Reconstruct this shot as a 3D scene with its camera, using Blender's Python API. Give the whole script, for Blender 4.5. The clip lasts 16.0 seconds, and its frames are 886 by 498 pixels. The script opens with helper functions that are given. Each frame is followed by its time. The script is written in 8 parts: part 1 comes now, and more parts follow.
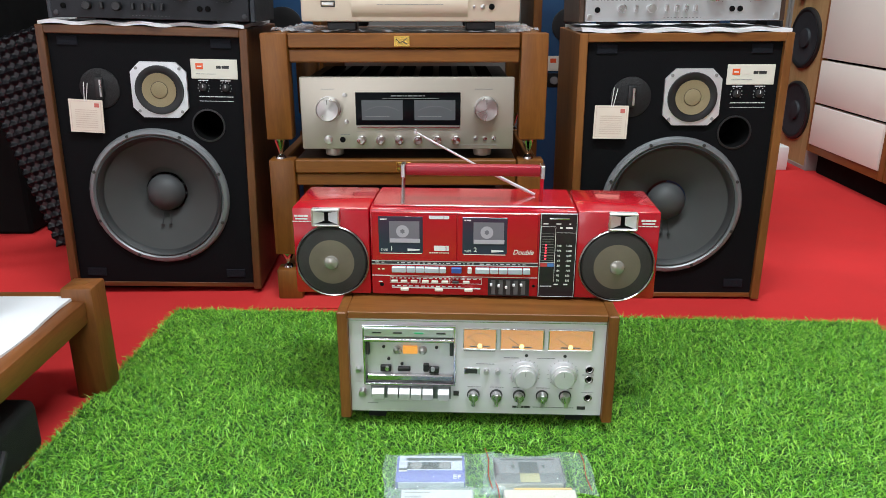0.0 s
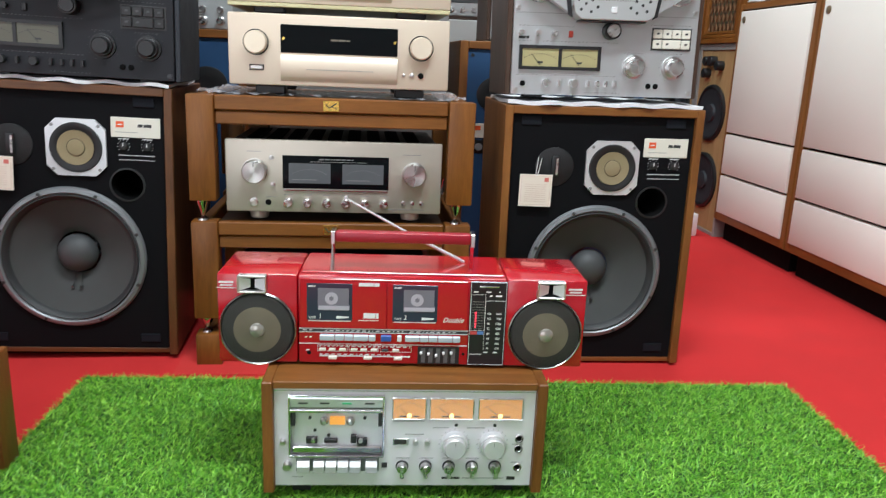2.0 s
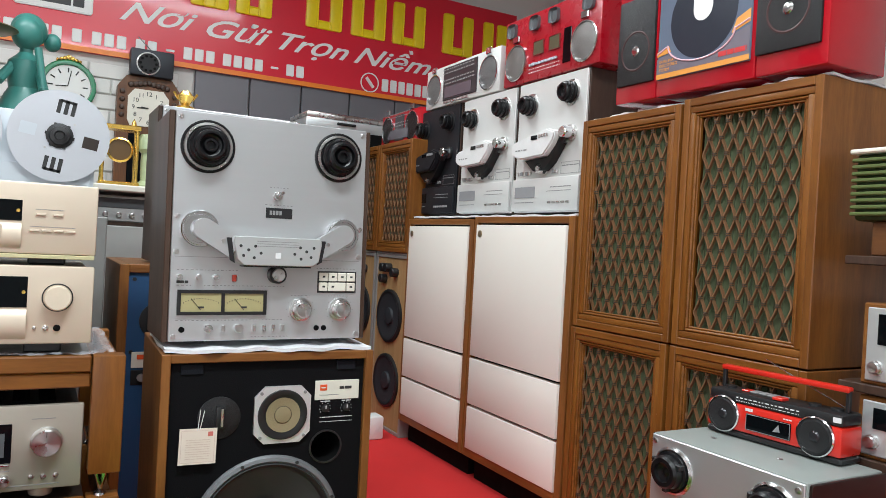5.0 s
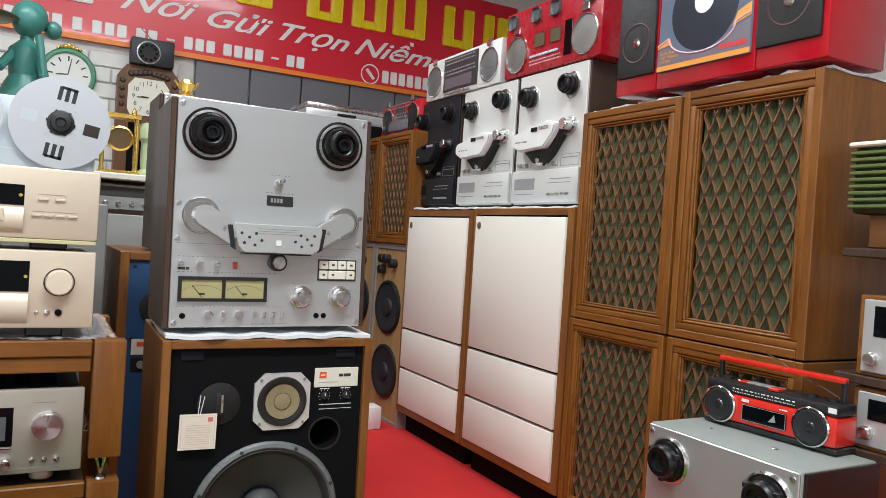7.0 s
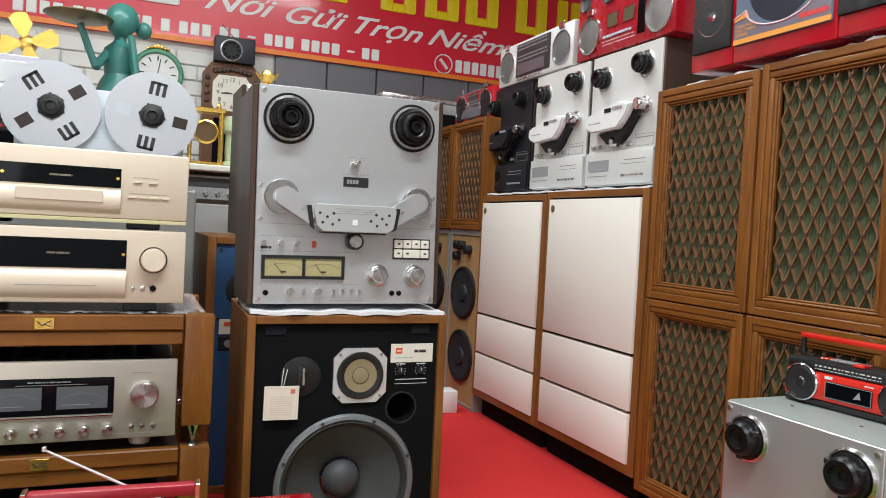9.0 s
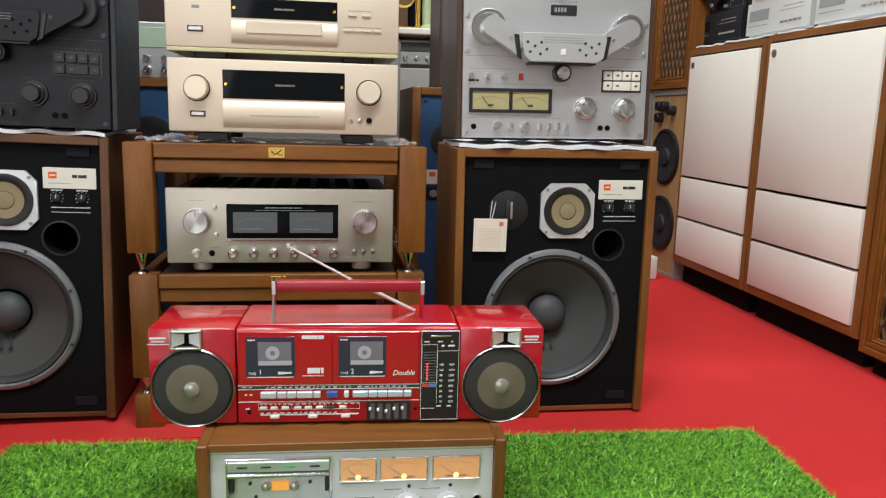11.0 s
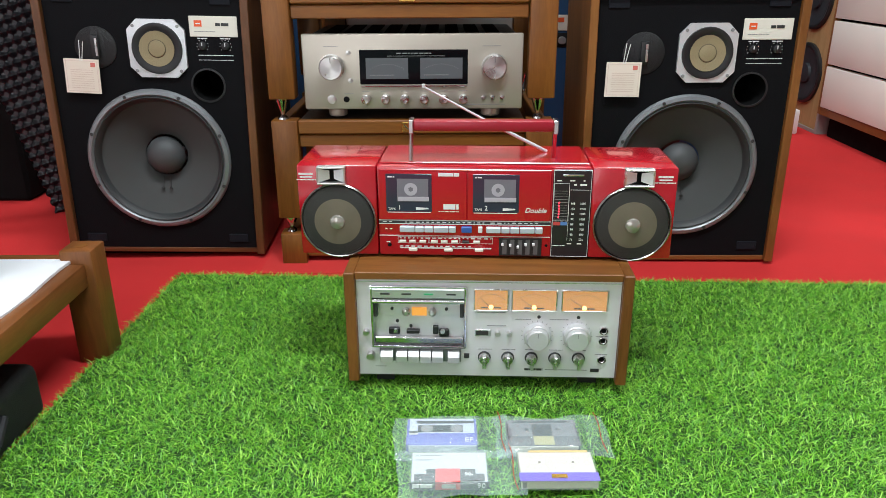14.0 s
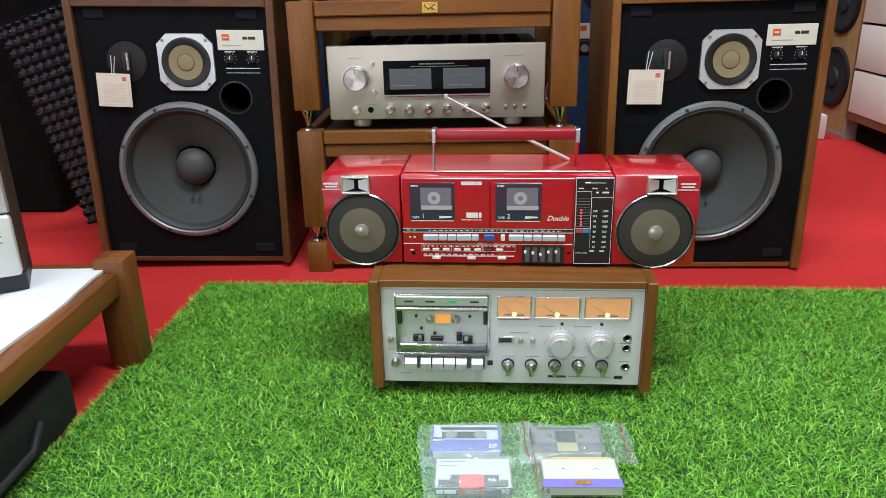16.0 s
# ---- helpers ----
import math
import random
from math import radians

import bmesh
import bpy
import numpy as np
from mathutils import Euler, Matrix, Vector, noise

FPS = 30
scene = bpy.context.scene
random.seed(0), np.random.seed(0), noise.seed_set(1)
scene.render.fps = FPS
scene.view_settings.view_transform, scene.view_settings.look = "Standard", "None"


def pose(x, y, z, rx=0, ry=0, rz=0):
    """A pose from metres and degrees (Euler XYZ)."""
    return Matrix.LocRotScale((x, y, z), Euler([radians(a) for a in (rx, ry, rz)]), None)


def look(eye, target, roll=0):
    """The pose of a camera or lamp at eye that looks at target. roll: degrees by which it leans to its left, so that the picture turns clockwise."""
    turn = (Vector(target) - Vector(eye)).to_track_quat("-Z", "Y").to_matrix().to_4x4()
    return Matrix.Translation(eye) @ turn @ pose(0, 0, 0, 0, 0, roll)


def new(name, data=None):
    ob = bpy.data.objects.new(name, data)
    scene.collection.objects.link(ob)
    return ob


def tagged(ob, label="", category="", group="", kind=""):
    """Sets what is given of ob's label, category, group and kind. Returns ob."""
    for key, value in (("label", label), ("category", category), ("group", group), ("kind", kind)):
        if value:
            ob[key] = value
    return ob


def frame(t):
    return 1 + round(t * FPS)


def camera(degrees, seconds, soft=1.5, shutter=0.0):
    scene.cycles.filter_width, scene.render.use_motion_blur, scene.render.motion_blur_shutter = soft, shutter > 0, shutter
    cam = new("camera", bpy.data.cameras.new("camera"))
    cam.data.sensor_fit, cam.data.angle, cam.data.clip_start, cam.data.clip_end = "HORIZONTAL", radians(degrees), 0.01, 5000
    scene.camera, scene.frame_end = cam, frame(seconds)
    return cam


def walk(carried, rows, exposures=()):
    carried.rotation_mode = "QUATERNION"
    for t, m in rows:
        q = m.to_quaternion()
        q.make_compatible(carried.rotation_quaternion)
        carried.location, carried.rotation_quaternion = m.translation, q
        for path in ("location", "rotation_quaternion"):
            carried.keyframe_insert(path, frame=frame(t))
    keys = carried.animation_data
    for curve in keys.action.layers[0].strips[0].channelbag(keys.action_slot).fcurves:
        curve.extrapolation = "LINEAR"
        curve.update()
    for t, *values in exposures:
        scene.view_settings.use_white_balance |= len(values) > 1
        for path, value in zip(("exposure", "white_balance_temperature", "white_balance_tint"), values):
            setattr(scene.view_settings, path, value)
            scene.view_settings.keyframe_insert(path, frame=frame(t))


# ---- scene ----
cam = camera(61.5, 16.0, soft=0.8, shutter=0.3)
PATH = [
    (0, (-0.006, 0.146, 0.688), (-0.006, 2.039, 0.043), 0.0),
    (0.5, (-0.004, 0.143, 0.69), (0.001, 2.037, 0.047), 0.3),
    (1, (-0.009, 0.145, 0.692), (0.021, 2.044, 0.064), 0.9),
    (1.5, (-0.018, 0.15, 0.693), (0.078, 2.062, 0.112), 1.6),
    (2, (-0.024, 0.156, 0.701), (0.192, 2.082, 0.209), 2.3),
    (2.5, (-0.001, 0.178, 0.76), (0.398, 2.106, 0.411), 2.7),
    (3, (0.023, 0.201, 0.815), (0.687, 2.082, 0.673), 2.5),
    (3.5, (0.039, 0.203, 0.838), (0.857, 2.028, 0.799), 2.6),
    (4, (0.06, 0.223, 0.856), (0.977, 2.0, 0.846), 2.2),
    (6.5, (0.047, 0.234, 0.863), (1.02, 1.981, 0.833), 3.6),
    (7, (0.049, 0.226, 0.851), (1.013, 1.978, 0.823), 3.7),
    (7.5, (0.056, 0.209, 0.853), (0.998, 1.973, 0.823), 3.7),
    (8, (0.051, 0.201, 0.846), (0.959, 1.983, 0.819), 3.5),
    (8.2, (0.051, 0.195, 0.841), (0.938, 1.987, 0.814), 3.4),
    (10.3, (0.019, 0.199, 0.731), (0.508, 2.127, 0.523), 2.3),
    (10.5, (0.013, 0.204, 0.71), (0.443, 2.141, 0.459), 2.2),
    (11, (0.008, 0.207, 0.684), (0.317, 2.15, 0.326), 1.5),
    (11.5, (-0.004, 0.216, 0.673), (0.219, 2.15, 0.213), 1.0),
    (12, (-0.014, 0.215, 0.663), (0.13, 2.132, 0.112), 0.5),
    (12.5, (-0.021, 0.209, 0.661), (0.064, 2.105, 0.032), 0.2),
    (13, (-0.018, 0.21, 0.661), (0.024, 2.088, -0.024), 0.0),
    (13.5, (-0.018, 0.192, 0.654), (-0.003, 2.062, -0.055), -0.1),
    (14, (-0.019, 0.174, 0.656), (-0.023, 2.042, -0.059), -0.3),
    (14.5, (-0.018, 0.165, 0.657), (-0.044, 2.036, -0.05), -0.5),
    (15, (-0.016, 0.161, 0.659), (-0.062, 2.035, -0.04), -0.9),
    (15.5, (-0.018, 0.161, 0.661), (-0.076, 2.036, -0.035), -1.1),
    (16, (-0.016, 0.162, 0.66), (-0.087, 2.036, -0.033), -1.3),
]
EXPOSURES = [(0.0, -0.27, 6200, 10), (2.0, -0.2, 6100, 10), (3.4, -0.28, 6000, 6), (4.2, -0.3, 6100, 8), (6.5, -0.3, 6300, 10), (8.2, -0.3, 6350, 10), (10.5, -0.36, 6500, 10), (12.0, -0.28, 6450, 10), (13.5, -0.24, 6250, 10), (16.0, -0.32, 6150, 10)]
walk(cam, [(t, look(eye, target, roll)) for t, eye, target, roll in PATH], EXPOSURES)

# ---------------------------------------------------------------- light
world = bpy.data.worlds.new("world")
scene.world = world
world.use_nodes = True
world.node_tree.nodes["Background"].inputs[0].default_value = (0.9, 0.95, 1.0, 1)
world.node_tree.nodes["Background"].inputs[1].default_value = 0.25


def ceiling_lamp(x, y, z, sx, sy, watts, colour=(0.92, 0.985, 0.98)):
    la = bpy.data.lights.new("ceiling_lamp", "AREA")
    la.shape, la.size, la.size_y, la.energy, la.color = "RECTANGLE", sx, sy, watts, colour
    ob = new("ceiling_lamp_light", la)
    ob.matrix_world = pose(x, y, z)
    return ob


LAMPS = [(-1.1, 0.1, 34), (0.3, 0.7, 70), (-0.5, 2.9, 30), (0.8, 2.7, 32), (0.0, -1.6, 14)]
for lx, ly, watts in LAMPS:
    ceiling_lamp(lx, ly, 2.55, 1.15, 0.22, watts)
# daylight through the shop front behind
shop = bpy.data.lights.new("shop_front", "AREA")
shop.shape, shop.size, shop.size_y, shop.energy, shop.color = "RECTANGLE", 3.2, 1.9, 62, (0.97, 0.97, 1.0)
sf = new("shop_front_light", shop)
sf.matrix_world = look((-1.4, -3.3, 1.15), (1.2, 2.2, 0.4))
# fill lamp added at the closed side wall to brighten the white cabinet panels
side = bpy.data.lights.new("side_fill", "AREA")
side.shape, side.size, side.size_y, side.energy, side.color = "RECTANGLE", 2.2, 1.9, 16, (0.98, 0.97, 1.0)
se = new("side_fill_light", side)
se.matrix_world = look((-3.1, -0.4, 1.1), (1.4, 1.6, 0.6))

FZ = -0.036   # the front row stands this much lower than its drawn heights

# ---------------------------------------------------------------- materials
MATS = {}


def nodes_of(name):
    m = bpy.data.materials.new(name)
    m.use_nodes = True
    nt = m.node_tree
    return m, nt, nt.nodes["Principled BSDF"]


def paint(name, col, rough=0.5, metal=0.0, var=0.12, scale=30.0, bump=0.08, fine=400.0, coat=0.0, stretch=(1, 1, 1), spec=0.5):
    """A surface with a slow and a fine variation of tone and relief."""
    if name in MATS:
        return MATS[name]
    m, nt, b = nodes_of(name)
    N, L = nt.nodes, nt.links
    tc = N.new("ShaderNodeTexCoord")
    mp = N.new("ShaderNodeMapping")
    mp.inputs["Scale"].default_value = stretch
    L.new(tc.outputs["Object"], mp.inputs[0])
    n1, n2 = N.new("ShaderNodeTexNoise"), N.new("ShaderNodeTexNoise")
    n1.inputs["Scale"].default_value, n2.inputs["Scale"].default_value = scale, fine
    n1.inputs["Detail"].default_value, n2.inputs["Detail"].default_value = 4, 2
    L.new(mp.outputs[0], n1.inputs[0])
    L.new(mp.outputs[0], n2.inputs[0])
    mx = N.new("ShaderNodeMix")
    mx.data_type = "RGBA"
    d, u = 1 - var, 1 + var
    mx.inputs[6].default_value = (col[0] * d, col[1] * d, col[2] * d, 1)
    mx.inputs[7].default_value = (min(1, col[0] * u), min(1, col[1] * u), min(1, col[2] * u), 1)
    av = N.new("ShaderNodeMath")
    av.operation = "MULTIPLY_ADD"
    av.inputs[1].default_value, av.inputs[2].default_value = 0.4, 0.0
    L.new(n2.outputs[0], av.inputs[0])
    a2 = N.new("ShaderNodeMath")
    a2.operation = "MULTIPLY_ADD"
    a2.inputs[1].default_value = 0.6
    L.new(n1.outputs[0], a2.inputs[0])
    L.new(av.outputs[0], a2.inputs[2])
    L.new(a2.outputs[0], mx.inputs[0])
    L.new(mx.outputs[2], b.inputs["Base Color"])
    rr = N.new("ShaderNodeMapRange")
    rr.inputs[3].default_value, rr.inputs[4].default_value = max(0.02, rough * 0.8), min(1, rough * 1.2)
    L.new(n1.outputs[0], rr.inputs[0])
    L.new(rr.outputs[0], b.inputs["Roughness"])
    b.inputs["Metallic"].default_value = metal
    b.inputs["Coat Weight"].default_value = coat
    b.inputs["Coat Roughness"].default_value = 0.08
    b.inputs["Specular IOR Level"].default_value = spec
    if bump:
        bp = N.new("ShaderNodeBump")
        bp.inputs["Strength"].default_value, bp.inputs["Distance"].default_value = bump, 0.002
        L.new(n2.outputs[0], bp.inputs["Height"])
        L.new(bp.outputs[0], b.inputs["Normal"])
    MATS[name] = m
    return m


def wood(name, dark, light, axis="x", rough=0.4, ring=9.0, coat=0.06):
    """Veneer whose grain runs along one axis."""
    key = name + "_" + axis
    if key in MATS:
        return MATS[key]
    m, nt, b = nodes_of(key)
    N, L = nt.nodes, nt.links
    tc, mp = N.new("ShaderNodeTexCoord"), N.new("ShaderNodeMapping")
    info = N.new("ShaderNodeObjectInfo")
    shift = N.new("ShaderNodeVectorMath")
    shift.operation = "ADD"
    L.new(tc.outputs["Object"], shift.inputs[0])
    L.new(info.outputs["Random"], shift.inputs[1])
    mp.inputs["Scale"].default_value = [0.12 if a == axis else 1.0 for a in "xyz"]
    L.new(shift.outputs[0], mp.inputs[0])
    n1, n2, n3 = (N.new("ShaderNodeTexNoise") for _ in range(3))
    for n, sc, de in ((n1, ring * 3, 6), (n2, 260, 3), (n3, 5, 2)):
        n.inputs["Scale"].default_value, n.inputs["Detail"].default_value = sc, de
        L.new(mp.outputs[0], n.inputs[0])
    n1.inputs["Distortion"].default_value = 0.8
    a1 = N.new("ShaderNodeMath")
    a1.operation = "MULTIPLY_ADD"
    a1.inputs[1].default_value = 0.3
    L.new(n2.outputs[0], a1.inputs[0])
    a0 = N.new("ShaderNodeMath")
    a0.operation = "MULTIPLY_ADD"
    a0.inputs[1].default_value = 0.8
    L.new(n1.outputs[0], a0.inputs[0])
    a3 = N.new("ShaderNodeMath")
    a3.operation = "MULTIPLY"
    a3.inputs[1].default_value = 0.25
    L.new(n3.outputs[0], a3.inputs[0])
    L.new(a3.outputs[0], a1.inputs[2])
    L.new(a1.outputs[0], a0.inputs[2])
    rp = N.new("ShaderNodeValToRGB")
    rp.color_ramp.elements[0].position, rp.color_ramp.elements[1].position = 0.42, 0.95
    rp.color_ramp.elements[0].color, rp.color_ramp.elements[1].color = (*dark, 1), (*light, 1)
    L.new(a0.outputs[0], rp.inputs[0])
    L.new(rp.outputs[0], b.inputs["Base Color"])
    b.inputs["Roughness"].default_value = rough
    b.inputs["Specular IOR Level"].default_value = 0.35
    b.inputs["Coat Weight"].default_value = coat
    b.inputs["Coat Roughness"].default_value = 0.25
    bp = N.new("ShaderNodeBump")
    bp.inputs["Strength"].default_value, bp.inputs["Distance"].default_value = 0.08, 0.001
    L.new(n2.outputs[0], bp.inputs["Height"])
    L.new(bp.outputs[0], b.inputs["Normal"])
    MATS[key] = m
    return m


def glow(name, col, strength, base=(0.8, 0.6, 0.3)):
    if name in MATS:
        return MATS[name]
    m, nt, b = nodes_of(name)
    b.inputs["Base Color"].default_value = (*base, 1)
    b.inputs["Emission Color"].default_value = (*col, 1)
    b.inputs["Emission Strength"].default_value = strength
    b.inputs["Roughness"].default_value = 0.3
    MATS[name] = m
    return m


def clear(name, col=(1, 1, 1), alpha=0.25, rough=0.08):
    """Thin clear plastic or glass: partly see-through, glossy."""
    if name in MATS:
        return MATS[name]
    m, nt, b = nodes_of(name)
    b.inputs["Base Color"].default_value = (*col, 1)
    b.inputs["Roughness"].default_value = rough
    b.inputs["Alpha"].default_value = alpha
    tc, n = nt.nodes.new("ShaderNodeTexCoord"), nt.nodes.new("ShaderNodeTexNoise")
    n.inputs["Scale"].default_value = 55
    bp = nt.nodes.new("ShaderNodeBump")
    bp.inputs["Strength"].default_value, bp.inputs["Distance"].default_value = 0.25 if alpha > 0.15 else 0.0, 0.004
    nt.links.new(tc.outputs["Object"], n.inputs[0])
    nt.links.new(n.outputs[0], bp.inputs["Height"])
    nt.links.new(bp.outputs[0], b.inputs["Normal"])
    MATS[name] = m
    return m


BLACK = paint("black_plastic", (0.012, 0.012, 0.013), 0.45, bump=0.05)
HUBB = paint("satin_black_hub", (0.006, 0.006, 0.007), 0.32, bump=0.03, spec=0.35)
BAFFLE = paint("black_baffle", (0.004, 0.004, 0.005), 0.75, var=0.3, scale=8, bump=0.2, spec=0.12)
VOID = paint("dark_inside", (0.004, 0.004, 0.004), 0.85, spec=0.1)
RUBBER = paint("rubber_surround", (0.028, 0.030, 0.031), 0.55, bump=0.1)
CONE = paint("grey_paper_cone", (0.056, 0.058, 0.057), 0.8, var=0.12, bump=0.4, fine=900)
DOME = paint("grey_dust_cap", (0.058, 0.060, 0.062), 0.55, bump=0.15)
FRAMEGREY = paint("grey_cast_frame", (0.21, 0.22, 0.23), 0.4, metal=0.4)
MIDCONE = paint("cream_paper_cone", (0.27, 0.215, 0.118), 0.7, bump=0.4)
ALU = paint("cast_aluminium", (0.72, 0.73, 0.75), 0.38, metal=0.55, bump=0.15)
BRUSH = paint("brushed_aluminium", (0.60, 0.62, 0.62), 0.38, metal=0.6, var=0.05, scale=3, fine=60, bump=0.05, stretch=(1, 1, 25))
BRUSHW = paint("satin_silver_panel", (0.60, 0.61, 0.62), 0.36, metal=0.72, var=0.04, scale=3, fine=60, bump=0.04, stretch=(1, 1, 25))
CHAMP = paint("champagne_aluminium", (0.68, 0.575, 0.455), 0.45, metal=0.3, var=0.03, scale=4, fine=90, bump=0.03, stretch=(1, 1, 20))
LUXM = paint("warm_silver_aluminium", (0.50, 0.45, 0.38), 0.40, metal=0.55, var=0.04, scale=4, fine=90, bump=0.03, stretch=(1, 1, 20))
CHROME = paint("chrome", (0.66, 0.66, 0.67), 0.14, metal=1.0, var=0.03, bump=0.0)
KNOB = paint("turned_aluminium", (0.62, 0.61, 0.60), 0.28, metal=1.0, var=0.06, bump=0.03)
tang = KNOB.node_tree.nodes.new("ShaderNodeTangent")
tang.direction_type, tang.axis = "RADIAL", "Y"
KNOB.node_tree.links.new(tang.outputs[0], KNOB.node_tree.nodes["Principled BSDF"].inputs["Tangent"])
KNOB.node_tree.nodes["Principled BSDF"].inputs["Anisotropic"].default_value = 0.85
KNOB.node_tree.nodes["Principled BSDF"].inputs["Anisotropic Rotation"].default_value = 0.25
GLASSB = paint("dark_display_glass", (0.003, 0.004, 0.005), 0.05, var=0.1, bump=0.0, spec=0.14)
DISPG = paint("grey_meter_face", (0.095, 0.102, 0.110), 0.35, bump=0.0)
CREAM = paint("cream_label", (0.72, 0.69, 0.60), 0.55, var=0.05, bump=0.05)
PAPER = paint("tag_paper", (0.78, 0.68, 0.58), 0.8, var=0.05, bump=0.1)
WHITE = paint("white_paint", (0.78, 0.78, 0.76), 0.5, var=0.04)
INK = paint("grey_ink", (0.25, 0.25, 0.25), 0.6, bump=0)
INKW = paint("white_ink", (0.75, 0.75, 0.75), 0.5, bump=0)
INKD = paint("dark_ink", (0.03, 0.03, 0.03), 0.5, bump=0)
ORANGE = paint("orange_badge", (0.75, 0.10, 0.02), 0.45, bump=0)
REDP = paint("glossy_red_plastic", (0.42, 0.003, 0.012), 0.22, var=0.05, scale=6, bump=0.01, coat=0.6)
REDD = paint("satin_red_plastic", (0.42, 0.004, 0.012), 0.35, var=0.05, bump=0.02)
GRILLE = paint("perforated_grille", (0.15, 0.128, 0.088), 0.5, metal=0.1, var=0.35, fine=1800, bump=0.5)
GRILLED = paint("dark_grille", (0.011, 0.011, 0.012), 0.5, metal=0.2, var=0.4, fine=1800, bump=0.5)
GREYB = paint("silver_blue_keys", (0.55, 0.62, 0.70), 0.35, metal=0.3)
BLUEK = paint("blue_key", (0.03, 0.09, 0.35), 0.4)
BLUEB = paint("blue_baffle", (0.012, 0.065, 0.17), 0.6, var=0.25, scale=10, bump=0.15)
GOLD = paint("gold_plate", (0.80, 0.52, 0.12), 0.25, metal=0.9)
CLOTHW = paint("white_cloth", (0.75, 0.76, 0.78), 0.9, var=0.05, scale=20, bump=0.5, fine=700)
PANELW = paint("cream_white_cloth_panel", (0.78, 0.74, 0.67), 0.75, var=0.025, scale=9, bump=0.25, fine=900)
DECKD = paint("charcoal_deck_panel", (0.013, 0.0135, 0.017), 0.48, spec=0.3, metal=0.1, var=0.06, bump=0.05)
DECKC = paint("graphite_case", (0.022, 0.025, 0.032), 0.45, metal=0.3, var=0.1)
WAL = ((0.055, 0.019, 0.006), (0.185, 0.074, 0.024))
TEAK = ((0.125, 0.042, 0.009), (0.29, 0.118, 0.028))
HONEY = ((0.105, 0.033, 0.005), (0.275, 0.103, 0.017))


def wal(a):
    return wood("walnut", *WAL, a)


def teak(a):
    return wood("teak", *TEAK, a)


def honey(a):
    return wood("honey_walnut", *HONEY, a, rough=0.42)


DWOOD = wood("dark_brown_veneer", (0.030, 0.016, 0.011), (0.085, 0.048, 0.032), "z", rough=0.45)


# ---------------------------------------------------------------- mesh helpers
def shape():
    return bmesh.new()


def box(bm, x0, x1, y0, y1, z0, z1, bev=0.0, seg=1):
    b = bmesh.new() if bev else bm
    vs = [b.verts.new((x, y, z)) for x in (x0, x1) for y in (y0, y1) for z in (z0, z1)]
    for f in ((0, 1, 3, 2), (4, 6, 7, 5), (0, 4, 5, 1), (2, 3, 7, 6), (0, 2, 6, 4), (1, 5, 7, 3)):
        b.faces.new([vs[i] for i in f])
    if bev:
        bmesh.ops.bevel(b, geom=list(b.edges), offset=bev, segments=seg, affect="EDGES", profile=0.5)
        add(bm, b)
    return bm


def add(bm, other, m=None):
    me = bpy.data.meshes.new("t")
    other.to_mesh(me)
    other.free()
    if m is not None:
        me.transform(m)
    bm.from_mesh(me)
    bpy.data.meshes.remove(me)
    return bm


def lathe(bm, prof, seg=24, at=(0, 0, 0), axis="-y", closed=True):
    """Turns (radius, height) pairs round an axis; heights run along it from at."""
    rings = []
    for r, h in prof:
        ring = []
        for k in range(seg if r > 1e-6 else 1):
            a = 2 * math.pi * k / seg
            c, s = r * math.cos(a), r * math.sin(a)
            p = {"-y": (c, -h, s), "z": (c, s, h), "x": (h, c, s), "-x": (-h, c, s), "y": (c, h, s)}[axis]
            ring.append(bm.verts.new((p[0] + at[0], p[1] + at[1], p[2] + at[2])))
        rings.append(ring)
    for a, b in zip(rings, rings[1:]):
        if len(a) == 1 and len(b) == 1:
            continue
        for k in range(seg):
            k2 = (k + 1) % seg
            if len(a) == 1:
                bm.faces.new((a[0], b[k2], b[k]))
            elif len(b) == 1:
                bm.faces.new((a[k], a[k2], b[0]))
            else:
                bm.faces.new((a[k], a[k2], b[k2], b[k]))
    if closed and len(rings[0]) > 1:
        bm.faces.new(list(reversed(rings[0])))
    if closed and len(rings[-1]) > 1:
        bm.faces.new(rings[-1])
    return bm


def cyl(bm, x, y, z, r, h, seg=20, axis="-y", bev=0.0):
    prof = [(r, 0), (r, h - bev), (r - bev, h)] if bev else [(r, 0), (r, h)]
    return lathe(bm, prof, seg, (x, y, z), axis)


def prism(bm, pts, y0, y1):
    """A flat outline of (x, z) pairs, given depth from y0 to y1."""
    a = [bm.verts.new((x, y0, z)) for x, z in pts]
    b = [bm.verts.new((x, y1, z)) for x, z in pts]
    n = len(pts)
    bm.faces.new(a)
    bm.faces.new(list(reversed(b)))
    for i in range(n):
        j = (i + 1) % n
        bm.faces.new((a[j], a[i], b[i], b[j]))
    return bm


def rod(bm, p, q, r, seg=8, r2=None):
    p, q = Vector(p), Vector(q)
    d = q - p
    b = bmesh.new()
    lathe(b, [(r, 0), (r if r2 is None else r2, d.length)], seg, axis="z")
    return add(bm, b, Matrix.Translation(p) @ d.to_track_quat("Z", "Y").to_matrix().to_4x4())


def mesh_of(name, bm, mat, smooth=30):
    bmesh.ops.recalc_face_normals(bm, faces=list(bm.faces))
    for f in bm.faces:
        f.smooth = True
    for e in bm.edges:
        if len(e.link_faces) == 2 and e.calc_face_angle(0) > radians(smooth):
            e.smooth = False
    me = bpy.data.meshes.new(name)
    bm.to_mesh(me)
    bm.free()
    me.materials.append(mat)
    return me


def part(name, bm, mat, parent, label=""):
    ob = new(name, mesh_of(name, bm, mat))
    ob.parent = parent
    if label:
        ob["label"] = label
    return ob


